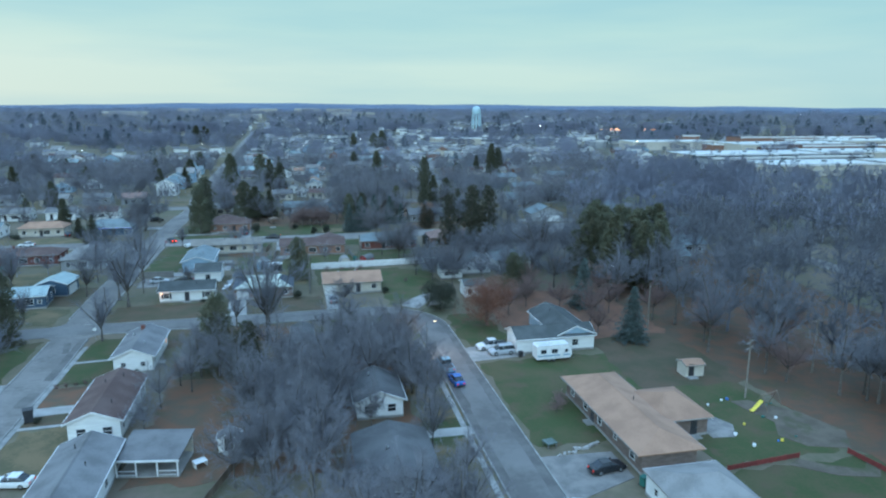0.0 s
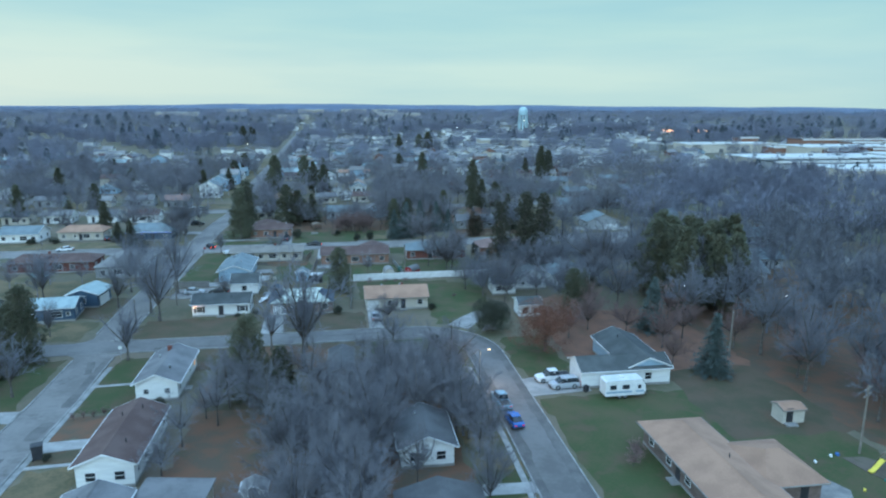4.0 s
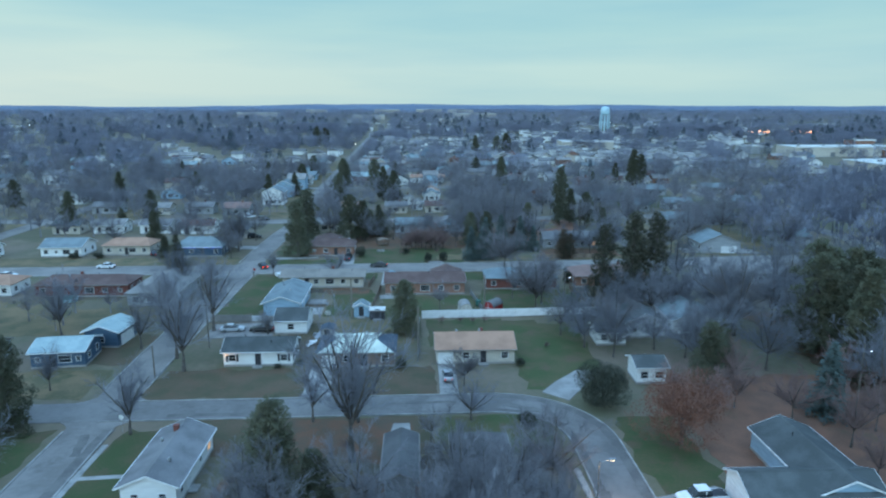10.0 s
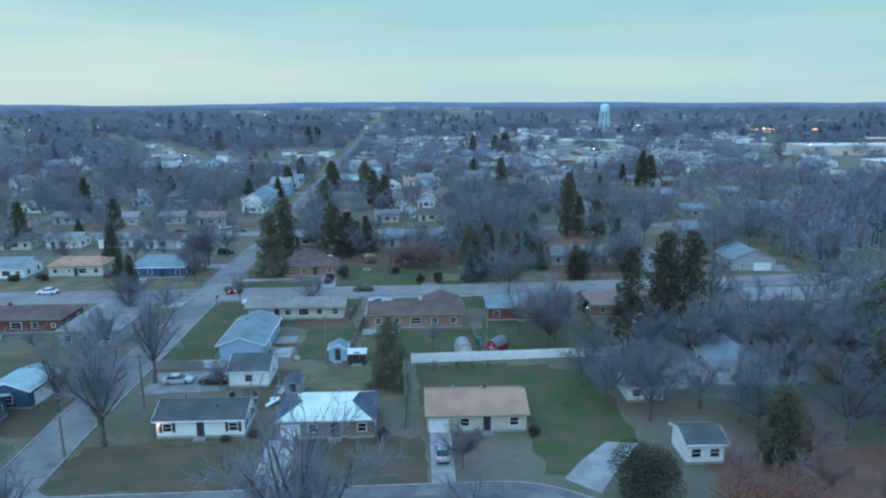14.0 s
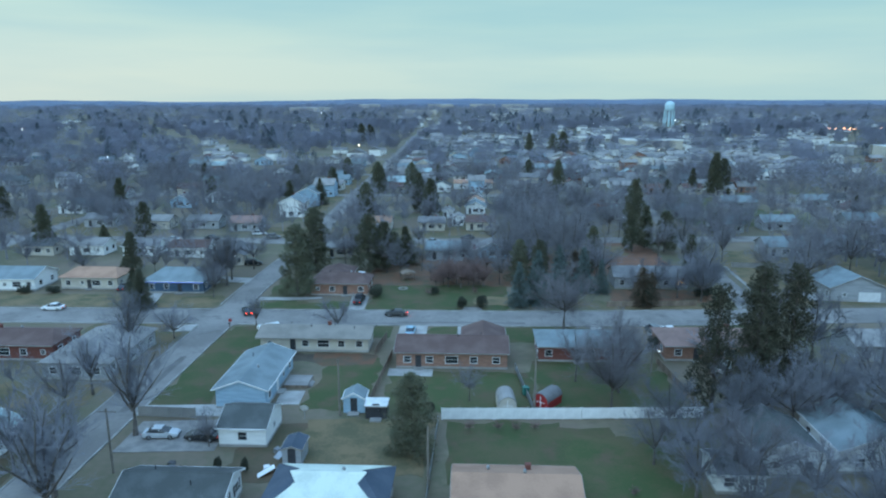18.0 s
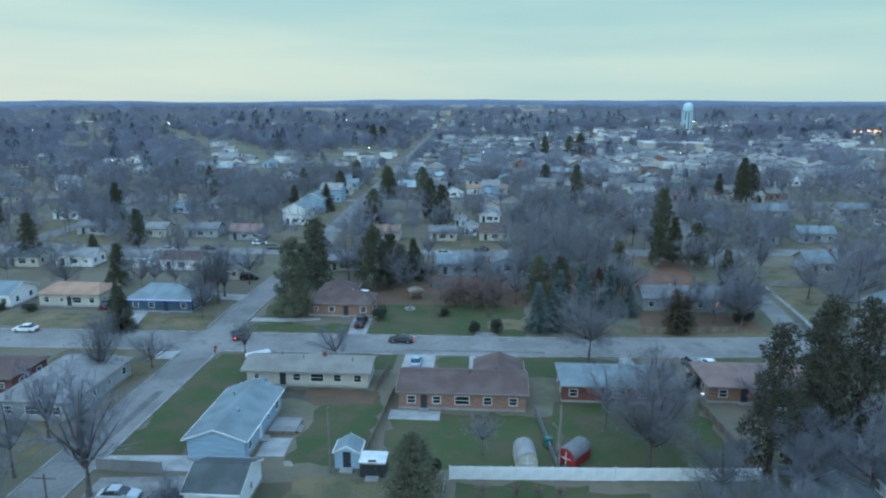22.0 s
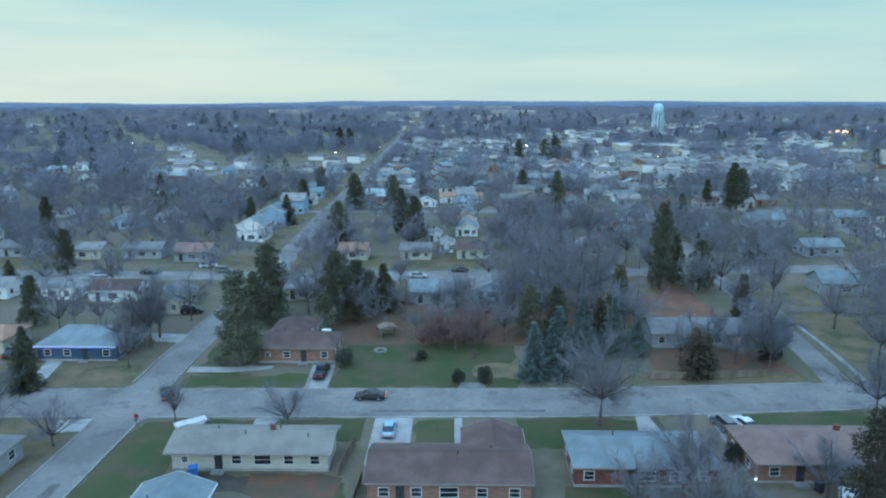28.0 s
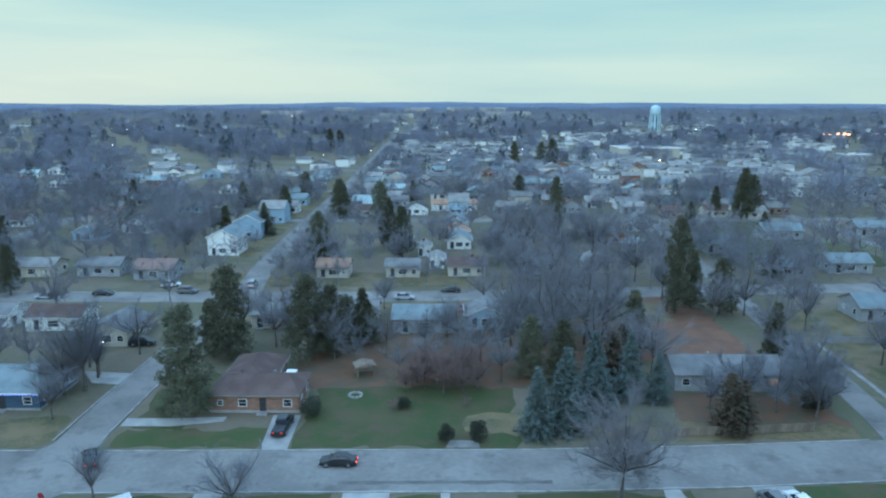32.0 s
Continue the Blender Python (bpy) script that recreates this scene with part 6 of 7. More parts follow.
def car(label, x, y, rz, paint, kind="sedan", category="car", name="car"):
    c = thing(name, label, category, pose(x, y, 0.05, 0, 0, rz), "parked vehicles")
    p = PAINT[paint]
    Ls, W, H = {"sedan": (4.7, 1.8, 1.45), "suv": (4.7, 1.85, 1.75), "pickup": (5.8, 1.95, 1.85), "van": (5.0, 1.95, 1.8)}[kind]
    r = 0.33 if kind == "sedan" else 0.4
    l, w = Ls / 2, W / 2
    belt = 0.92 if kind == "sedan" else 1.08

    def loft(nm, rows, material, lab=""):
        """Cross sections (x, half width, bottom, top, half width at top)."""
        g = G()
        for xx, hw, b, t, ht in rows:
            g.v += [(xx, -hw, b), (xx, -hw * 1.0, (b + t) / 2), (xx, -ht, t), (xx, ht, t), (xx, hw, (b + t) / 2), (xx, hw, b)]
        for i in range(len(rows) - 1):
            for k in range(6):
                j = (k + 1) % 6
                g.f.append((i * 6 + k, i * 6 + j, i * 6 + 6 + j, i * 6 + 6 + k))
        g.f.append(tuple(range(6)))
        g.f.append(tuple((len(rows) - 1) * 6 + k for k in reversed(range(6))))
        return part(nm, g, material, c, lab)

    body = [(-l, w * 0.82, 0.42, belt - 0.12, w * 0.74), (-l + 0.12, w * 0.95, 0.28, belt - 0.02, w * 0.86), (-l + 0.8, w, 0.24, belt, w * 0.9), (l - 1.3, w, 0.24, belt - 0.02, w * 0.9), (l - 0.4, w * 0.97, 0.26, belt - 0.14, w * 0.84), (l - 0.08, w * 0.88, 0.3, belt - 0.25, w * 0.76), (l, w * 0.8, 0.42, belt - 0.34, w * 0.7)]
    loft("body", body, p)
    if kind == "sedan":
        cab = [(-l + 0.55, w * 0.8, belt - 0.06, belt + 0.02, w * 0.74), (-l + 1.25, w * 0.86, belt - 0.06, H - 0.05, w * 0.66), (0.15, w * 0.87, belt - 0.06, H - 0.04, w * 0.68), (1.15, w * 0.84, belt - 0.08, belt, w * 0.76)]
        roof = (-l + 1.3, 0.25)
    elif kind == "pickup":
        cab = [(-0.75, w * 0.86, belt - 0.06, H - 0.12, w * 0.72), (-0.6, w * 0.87, belt - 0.06, H - 0.05, w * 0.72), (0.85, w * 0.87, belt - 0.06, H - 0.05, w * 0.72), (1.5, w * 0.86, belt - 0.08, belt, w * 0.8)]
        roof = (-0.65, 0.85)
        part("cargo_bed", G().box(-l + 0.18, -0.9, -w * 0.78, w * 0.78, belt - 0.02, belt + 0.012), M_dark, c, "dark open load bed")
    else:
        cab = [(-l + 0.15, w * 0.86, belt - 0.06, belt + 0.05, w * 0.8), (-l + 0.4, w * 0.87, belt - 0.06, H - 0.06, w * 0.72), (0.6, w * 0.87, belt - 0.06, H - 0.04, w * 0.74), (1.35, w * 0.85, belt - 0.08, belt, w * 0.78)]
        roof = (-l + 0.42, 0.65)
    loft("cabin_glass", cab, M_glass)
    part("roof", G().box(roof[0], roof[1], -w * 0.71, w * 0.71, H - 0.075, H), p, c)
    for xx in (-0.05,):
        for sd in (-1, 1):
            part("door_pillar", G().box(xx - 0.06, xx + 0.06, sd * w * 0.83 - 0.02, sd * w * 0.83 + 0.02, belt - 0.05, H - 0.1), p, c)
    for xx in (-l + 0.95, l - 0.95):
        for sd in (-1, 1):
            wh = part("wheel", WHEEL[r][0], None, c, m=pose(xx, sd * (w - 0.1), r - 0.02))
            part("rim", WHEEL[r][1], None, wh)
    for sd in (-1, 1):
        part("headlight", G().box(l - 0.14, l + 0.01, sd * w * 0.6 - 0.17, sd * w * 0.6 + 0.17, belt - 0.46, belt - 0.3), M_head, c)
        part("taillight", G().box(-l - 0.01, -l + 0.16, sd * w * 0.62 - 0.15, sd * w * 0.62 + 0.15, belt - 0.34, belt - 0.16), M_tail_on if "tail lights" in label else M_tail, c)
        part("mirror", G().box(0.9, 1.08, sd * (w + 0.02) - 0.09, sd * (w + 0.02) + 0.09, belt + 0.0, belt + 0.14), p, c)
    part("front_bumper", G().box(l - 0.06, l + 0.05, -w * 0.78, w * 0.78, 0.3, 0.46), M_dark, c)
    part("rear_bumper", G().box(-l - 0.05, -l + 0.06, -w * 0.8, w * 0.8, 0.3, 0.46), M_dark, c)
    return c


for lab, x, y, rz, paint, kind in (
    ("bright blue sedan parked at the kerb", 31.3, -43.4, 96, "blue", "sedan"), ("pale blue pickup parked behind a blue sedan", 30.9, -37.2, 95, "pale_blue", "pickup"), ("white pickup on a concrete drive", 41.3, -29.6, 184, "white", "pickup"), ("silver off-roader on a concrete drive", 42.3, -32.6, 184, "silver", "suv"),
    ("black sedan on a wet concrete drive", 43.4, -73.2, 8, "black", "sedan"), ("silver car at the drive's mouth", 35.9, -80.6, 160, "silver", "sedan"), ("silver car on a drive beneath a tan-roofed house", 14.2, 6.6, 90, "silver", "sedan"), ("black car in the gravel yard", -21.6, 31.0, 176, "black", "sedan"), ("pale car in the gravel yard", -27.4, 31.4, 4, "silver", "sedan"),
    ("white sedan parked at the kerb", -76.2, 85.4, 181, "white", "sedan"), ("pale blue car on a wide drive", 2.4, 73.6, 90, "pale_blue", "sedan"), ("dark off-roader on a drive", 49.4, 75.4, 100, "grey", "suv"), ("white sedan on a drive", 52.4, 75.6, 100, "white", "sedan"), ("dark pickup on the brick house's drive", -10.9, 93.6, 88, "black", "pickup"),
    ("black sedan with lit tail lights on the street", -1.6, 84.2, 180, "black", "sedan"), ("dark car with lit tail lights at a corner", -33.4, 84.6, 118, "black", "sedan"), ("white pickup parked at the kerb", -66.4, -2.0, 182, "white", "pickup"), ("dark sedan parked at the kerb", -66.6, -8.8, 2, "black", "sedan"), ("dark off-roader near a corner house", -45.6, 126.6, 8, "black", "suv"),
    ("white car parked beside a brick house", 56.4, 57.2, 60, "white", "suv"), ("white sedan on a side drive", -26.6, -62.2, 170, "white", "sedan"), ("dark sedan parked by a far kerb", 12.8, 163.6, 180, "black", "sedan"), ("pale sedan parked by a far kerb", 2.0, 157.4, 0, "silver", "sedan"), ("red car beside a house", 15.5, 149.0, 80, "red", "sedan"), ("pale off-roader on a side street", -36.6, 168, 95, "silver", "suv"),
    ("white car on a far drive", -57, 168, 20, "white", "sedan"), ("dark car on a far street", -70, 160.2, 0, "black", "sedan"), ("silver car on a far street", -82, 157.2, 180, "silver", "sedan"), ("dark car on a far street", -50.5, 162, 0, "grey", "suv"), ("dark car on a drive", -69, 101.5, 100, "black", "sedan"), ("white car on a side drive", -97, 76, 0, "white", "sedan"),
):
    car(lab, x, y, rz, paint, kind, category="pickup" if kind == "pickup" else "car", name="pickup_truck" if kind == "pickup" else "car")


def caravan(x, y, rz):
    c = thing("caravan", "white travel trailer parked on the lawn", "caravan", pose(x, y, 0, 0, 0, rz), "")
    prof = [(-3.2, 0.55), (3.0, 0.55), (3.35, 1.2), (3.2, 2.2), (2.7, 2.95), (-2.9, 3.0), (-3.2, 2.8)]
    part("body", G().prism(prof, -1.2, 1.2, "y"), M_trim, c)
    part("roof", G().box(-2.9, 2.7, -1.15, 1.15, 2.97, 3.06), M_rwh, c)
    part("front_panel", G().prism([(2.72, 2.9), (3.22, 2.16), (3.37, 1.2), (3.2, 0.9), (3.26, 0.9), (3.43, 1.2), (3.28, 2.2), (2.78, 2.95)], -1.1, 1.1, "y"), M_dark, c, "dark front panel")
    for a, b, z0, z1 in ((-2.5, -1.5, 1.6, 2.3), (-0.5, 0.6, 1.6, 2.3), (2.0, 2.5, 1.6, 2.2)):
        part("window", G().box(a, b, -1.24, -1.19, z0, z1), M_glass, c)
    part("door", G().box(1.05, 1.7, -1.24, -1.18, 0.65, 2.5), M_trim, c)
    part("stripe", G().box(-3.1, 3.0, -1.215, -1.19, 1.0, 1.3), M_blue_s, c, "blue-grey stripe")
    for xx in (-0.9, 0.0):
        for sd in (-1, 1):
            wh = part("wheel", WHEEL[0.4][0], None, c, m=pose(xx, sd * 1.05, 0.4))
            part("rim", WHEEL[0.4][1], None, wh)
    part("drawbar", G().box(3.3, 4.2, -0.06, 0.06, 0.45, 0.58), M_dark, c)
    part("jack_post", G().tube((4.1, 0, 0.0), (4.1, 0, 0.5), 0.05, 0.05, 6), M_steel, c)
    part("roof_vent", G().box(-0.6, 0.1, -0.35, 0.35, 3.05, 3.3), M_trim, c)


caravan(50.2, -36.8, 1)


# ---- poles and lamps ----
def utility_pole(x, y, h, label, arms=1, lamp=False, rz=0):
    p = thing("utility_pole", label, "pole", pose(x, y, 0, 0, 0, rz), "timber utility poles")
    part("pole", G().tube((0, 0, -0.2), (0, 0, h), 0.17, 0.11, 8), M_polew, p)
    for a in range(arms):
        z = h - 0.5 - a * 0.9
        part("crossarm", G().box(-1.2, 1.2, -0.06, 0.06, z, z + 0.12), M_polew, p)
        for k in (-1.1, -0.5, 0.5, 1.1):
            part("insulator", G().tube((k, 0, z + 0.12), (k, 0, z + 0.28), 0.05, 0.03, 6), M_steel, p)
    if lamp:
        part("bracket", G().tube((0, 0, h - 1.4), (1.1, 0, h - 1.1), 0.04, 0.03, 6), M_steel, p)
        part("lamp_head", G().box(1.0, 1.25, -0.08, 0.08, h - 1.2, h - 1.1), M_lampw, p, "lit lamp head")
    return p


utility_pole(73.6, -58, 9.5, "timber utility pole with crossarms at the wood's edge", 2, rz=30)
utility_pole(75.6, -24.3, 9.0, "timber utility pole at the wood's edge", 1, rz=60)
utility_pole(91.1, -51.4, 9.5, "leaning timber utility pole in the wood", 1)
utility_pole(-4.6, 38.6, 8.6, "thin pale utility pole beside a shed", 0)
utility_pole(23.5, 41.6, 8.4, "thin utility pole at a garden fence", 0)
utility_pole(9.3, 20.5, 8.0, "thin utility pole beside a tan-roofed house", 0)
utility_pole(-29.3, 22.4, 8.5, "timber utility pole by the side street", 1)
utility_pole(-34.0, 8.6, 5.5, "short street pole near the corner", 0)
utility_pole(-56.2, 78.4, 6.0, "short street pole near the kerb", 0)
utility_pole(76, -4, 9.0, "timber utility pole with a lit lamp in the wood", 0, True)
utility_pole(92, -14, 9.0, "timber utility pole with a lit lamp among trees", 0, True)
utility_pole(-46.5, 112.6, 7.0, "utility pole with a lit lamp beside a drive", 0, True)
utility_pole(44, 56, 5.0, "garden pole with a lit lamp", 0, True)
utility_pole(62, 167, 8.0, "utility pole with a lit lamp", 0, True)


def street_lamp(x, y, rz, h=7.0, glass=None):
    p = thing("street_lamp", "street lamp with a warm lit head", "street lamp", pose(x, y, 0, 0, 0, rz))
    part("pole", G().tube((0, 0, -0.1), (0, 0, h), 0.09, 0.06, 8), M_steel, p)
    part("arm", G().tube((0, 0, h - 0.3), (1.3, 0, h + 0.05), 0.04, 0.03, 6), M_steel, p)
    part("head", G().box(1.1, 1.75, -0.15, 0.15, h - 0.03, h + 0.12), M_steel, p)
    part("lamp", G().box(1.2, 1.65, -0.11, 0.11, h - 0.12, h - 0.03), glass or M_lamp, p, "warm glowing lamp glass")
    return p


street_lamp(28.6, -32.2, 0)
street_lamp(-57, 700, 0, 9, M_farl)
street_lamp(-49, 520, 0, 9, M_farl)
for nm, at, pw, col in (("street_lamp_light", (30.0, -32.2, 6.75), 1100, (1.0, 0.62, 0.32)), ("porch_lamp_light", (-23.4, 12.0, 2.1), 26, (1.0, 0.5, 0.25))):
    ld = bpy.data.lights.new(nm, "POINT")
    ld.energy, ld.color, ld.shadow_soft_size = pw, col, 0.15
    new(nm, ld).location = at
pl = thing("porch_lamp", "warm lit lamp on a house corner", "lamp", pose(-23.4, 12.72, 2.15))
part("bracket", G().box(-0.04, 0.04, -0.1, 0.08, -0.05, 0.05), M_dark, pl)
part("globe", G().tube((0, -0.12, -0.12), (0, -0.12, 0.12), 0.08, 0.06, 8), M_lamp, pl)


# far lamps: bright points through the town
def far_lamps(name, n, seed, material, rmin, rmax, size, label):
    r = random.Random(seed)
    g = G()
    for i in range(n):
        a = r.uniform(-0.75, 0.75)
        d = math.exp(r.uniform(math.log(rmin), math.log(rmax)))
        x, y, z, s = d * math.sin(a) + 10, d * math.cos(a) - 10, r.uniform(7, 13), size * (0.5 + d / 900) * r.uniform(0.6, 1.3)
        g.v += [(x + s, y, z), (x - s, y, z), (x, y + s, z), (x, y - s, z), (x, y, z + s), (x, y, z - s)]
        b = len(g.v) - 6
        g.f += [(b + p, b + q, b + t) for p in (0, 1) for q in (2, 3) for t in (4, 5)]
    return tagged(new(name, clean(g.mesh(name, material))), label, "lamps", kind="stuff")


far_lamps("distant_lamps", 60, 11, M_farw, 430, 3000, 0.18, "lit white lamps dotted through the distant town")
far_lamps("distant_warm_lamps", 30, 12, M_farl, 430, 3000, 0.18, "lit warm lamps dotted through the distant town")
rl = random.Random(5)
g = G()
for i in range(15):
    x, y = 520 + rl.uniform(-40, 70), 860 + rl.uniform(-15, 15)
    g.box(x, x + rl.uniform(1.5, 4), y, y + 2, 5, 5 + rl.uniform(0.5, 1.0))
tagged(new("distant_shop_lights", clean(g.mesh("distant_shop_lights", M_shop))), "row of warm lit shop signs in the distance", "lamps", kind="stuff")


# ---- fences ----
def board_fence(name, label, a, b, h, material, panel=2.4, gap=0.0, category="fence", posts=True):
    a, b = Vector((*a, 0)), Vector((*b, 0))
    n = max(1, round((b - a).length / panel))
    ang = math.degrees(math.atan2(b.y - a.y, b.x - a.x))
    f = thing(name, label, category, pose(a.x, a.y, 0, 0, 0, ang))
    st = (b - a).length / n
    outline = []
    for k in range(8):
        d = 0.02 + 0.012 * (k % 2)
        outline += [(st * k / 8 + 0.004, -d), (st * (k + 1) / 8 - 0.004, -d)]
    outline += [(st, 0.02), (0.0, 0.02)]
    pm = clean(G().prism(outline, 0.08, h - 0.02, "z").mesh("panel", material))
    rl_ = clean(G().box(0, st, 0.022, 0.06, 0.3, 0.4).mesh("rail", material))
    po = clean(G().box(-0.06, 0.06, -0.06, 0.06, 0, h + 0.08).mesh("post", material))
    for i in range(n):
        part("panel", pm, None, f, m=pose(i * st, 0, 0))
        part("rail", rl_, None, f, m=pose(i * st, 0, h - 0.75))
    if posts:
        for i in range(n + 1):
            part("post", po, None, f, m=pose(i * st, 0, 0))
    return f


board_fence("garden_fence", "tall white board fence across the back yards", (10.1, 37.9), (29.8, 38.8), 1.8, M_trim)
board_fence("garden_fence", "pale grey-white board fence under bare trees", (30.0, 38.9), (47.2, 39.9), 1.75, M_trim)
board_fence("wooden_fence", "low weathered timber fence beside the street", (43.7, 92.0), (51.2, 92.6), 1.3, M_wood)
board_fence("wooden_fence", "low weathered timber fence beside the street", (53.8, 92.7), (63.4, 93.6), 1.3, M_wood)
board_fence("garden_fence", "brown timber yard fence", (-0.9, 42.8), (0.2, 61.6), 1.2, M_wood, 2.6)
board_fence("garden_fence", "brown timber yard fence", (-2.8, 62), (-1.8, 70), 1.5, M_wood, 2.6)
board_fence("garden_fence", "dark chain yard fence", (23.2, 41.5), (21.6, 56), 1.2, M_steel, 2.6)
board_fence("garden_fence", "thin grey yard fence", (9.2, 14), (9.6, 36.6), 1.1, M_steel, 3)
board_fence("garden_fence", "weathered brown timber yard fence", (47.6, 40.5), (46, 60), 1.3, M_wood, 2.6)
board_fence("mesh_fence", "red mesh fence round a garden bed", (58.0, -76.3), (68.9, -75.3), 0.75, M_redm)
board_fence("mesh_fence", "red mesh fence round a garden bed", (76.0, -75.6), (77.6, -84), 0.75, M_redm)
board_fence("garden_fence", "long grey yard fence", (-4.4, -72), (-0.4, -60.4), 1.2, M_wood, 2.6)
board_fence("garden_fence", "pale timber yard fence", (-33.4, 37.2), (-25, 36.9), 1.6, M_rlg)
board_fence("garden_fence", "pale fence by the east street", (84, 129), (104, 128), 1.4, M_rlg)


# ---- yard things ----
def barn_shed(x, y, rz, label, wall, roof):
    """A small barn with an arched roof."""
    b = thing("barn_shed", label, "shed", pose(x, y, 0, 0, 0, rz), "garden sheds")
    ap = [(1.35 * math.cos(radians(a)), 1.1 + 1.25 * math.sin(radians(a))) for a in range(0, 181, 20)]
    part("front_wall", G().prism([(-1.3, 0), (1.3, 0)] + [(p * 0.96, z) for p, z in ap], -1.9, -1.8, "y"), wall, b)
    part("rear_wall", G().prism([(-1.3, 0), (1.3, 0)] + [(p * 0.96, z) for p, z in ap], 1.8, 1.9, "y"), wall, b)
    for sd in (-1, 1):
        part("side_wall", G().box(sd * 1.3 - 0.05, sd * 1.3 + 0.05, -1.8, 1.8, 0, 1.2), wall, b)
    g = G()
    g.prism(ap + [(p * 0.95, (z - 1.1) * 0.95 + 1.1) for p, z in reversed(ap)], -2.05, 2.05, "y")
    part("roof", g, roof, b)
    part("door", G().box(-0.7, 0.7, -1.95, -1.9, 0.05, 1.9), wall, b)
    part("door_trim", G().box(-0.05, 0.05, -1.98, -1.94, 0.05, 1.9).box(-0.7, 0.7, -1.98, -1.94, 0.9, 1.0), M_trim, b)
    return b


barn_shed(25.6, 43.6, -38, "red barn-shaped shed with a grey roof", M_red, M_rg)
barn_shed(19.4, 42.6, 4, "white barn-shaped shed with a pale rounded roof", M_cream, M_rlg)

sw = thing("swing_set", "play frame with a yellow slide on a sandy patch", "swing set", pose(75, -61.5, 0, 0, 0, 15))
for xx in (-1.6, 1.6):
    for sd in (-1, 1):
        part("leg", G().tube((xx, sd * 1.1, 0), (xx, 0, 2.3), 0.05, 0.05, 6), M_wood, sw)
part("top_bar", G().tube((-1.8, 0, 2.3), (1.8, 0, 2.3), 0.06, 0.06, 6), M_wood, sw)
part("slide", G().prism([(-1.6, 1.4), (-3.4, 0.25), (-3.8, 0.25), (-3.8, 0.17), (-3.36, 0.17), (-1.6, 1.3)], -0.3, 0.3, "y"), M_yel, sw, "yellow plastic slide")
for xx in (-0.6, 0.5):
    s_ = part("swing_seat", G().box(xx - 0.25, xx + 0.25, -0.1, 0.1, 0.5, 0.55), M_teal, sw)
    part("chain", G().tube((xx - 0.22, 0, 0.55), (xx - 0.22, 0, 2.3), 0.012, 0.012, 4).tube((xx + 0.22, 0, 0.55), (xx + 0.22, 0, 2.3), 0.012, 0.012, 4), M_steel, sw)

rc = random.Random(3)
for i in range(12):
    x, y = rc.uniform(61.5, 74), rc.uniform(-72, -56)
    m_ = (M_trim, M_bluetarp, M_trim, M_teal, M_trim, M_yel)[i % 6]
    s = rc.uniform(0.14, 0.27)
    o = thing("garden_toy", ("white", "blue", "white", "green", "white", "yellow")[i % 6] + " plastic toy lying on the lawn", "toy", pose(x, y, 0, 0, 0, rc.uniform(0, 90)), "toys on the lawn")
    part("tub", G().prism([(-s, 0), (s, 0), (s * 0.8, s), (-s * 0.8, s)], -s * 0.7, s * 0.7, "y"), m_, o)
    part("rim", G().box(-s * 0.85, s * 0.85, -s * 0.75, s * 0.75, s, s + 0.05), m_, o)


def bin_(x, y, label, material, s=1.0):
    o = thing("wheeled_bin", label, "bin", pose(x, y, 0, 0, 0, 20))
    part("tub", G().prism([(-0.28 * s, 0.05), (0.28 * s, 0.05), (0.34 * s, 0.95 * s), (-0.34 * s, 0.95 * s)], -0.3 * s, 0.3 * s, "y"), material, o)
    part("lid", G().box(-0.37 * s, 0.37 * s, -0.34 * s, 0.36 * s, 0.95 * s, 1.02 * s), material, o)
    for sd in (-1, 1):
        part("wheel", G().tube((-0.28 * s, sd * 0.3 * s, 0.1), (-0.28 * s, sd * 0.36 * s, 0.1), 0.1, 0.1, 8), M_rubber, o)


bin_(46.2, -77.2, "dark green wheeled bin beside the drive", M_teal, 1.2)
bin_(45.2, -34.6, "dark wheeled bin by a garage", M_dark)
bin_(-30.9, -44.6, "large dark wheeled bin beside a drive", M_dark, 1.9)
bin_(22.6, 46.6, "dark green bin by a garden fence", M_teal, 1.3)
bin_(-20.4, 61.4, "bright blue covered bin behind a beige house", M_bluetarp, 1.6)
bin_(54.6, 59.8, "dark bin beside a brick house", M_dark, 1.2)
tp = thing("patio_table", "pale green square table lid on the lawn", "table", pose(38.7, -66.0, 0, 0, 0, 12))
part("tabletop", G().box(-0.75, 0.75, -0.75, 0.75, 0.6, 0.72), M_spruce, tp)
for a in (-0.6, 0.6):
    for b in (-0.6, 0.6):
        part("leg", G().box(a - 0.05, a + 0.05, b - 0.05, b + 0.05, 0, 0.6), M_steel, tp)
hb = thing("picnic_table", "white slatted table standing in the yard", "table", pose(-5.7, -61.9, 0, 0, 0, 30))
for k in range(5):
    part("slat", G().box(-0.8, 0.8, -0.6 + k * 0.25, -0.4 + k * 0.25, 0.7, 0.75), M_trim, hb)
for a in (-0.7, 0.7):
    part("leg", G().box(a - 0.05, a + 0.05, -0.5, 0.5, 0, 0.7), M_trim, hb)
dk = thing("deck", "pale timber deck with steps behind a blue house", "deck", pose(-13.4, 49.6, 0))
for k in range(9):
    part("board", G().box(-1.9, 1.9, -2 + k * 0.45, -2 + k * 0.45 + 0.41, 0.45, 0.5), M_rlg, dk)
part("frame", G().box(-1.85, 1.85, -1.95, 1.95, 0.0, 0.44), M_wood, dk)
for k in range(2):
    part("step", G().box(1.9, 2.2 + 0.3 * (1 - k), -1.5, 0.5, 0.0, 0.15 + 0.15 * k), M_rlg, dk)
sb = thing("satellite_dish", "pale round dish on a post beside a shed", "dish", pose(-9.4, 37.4, 0))
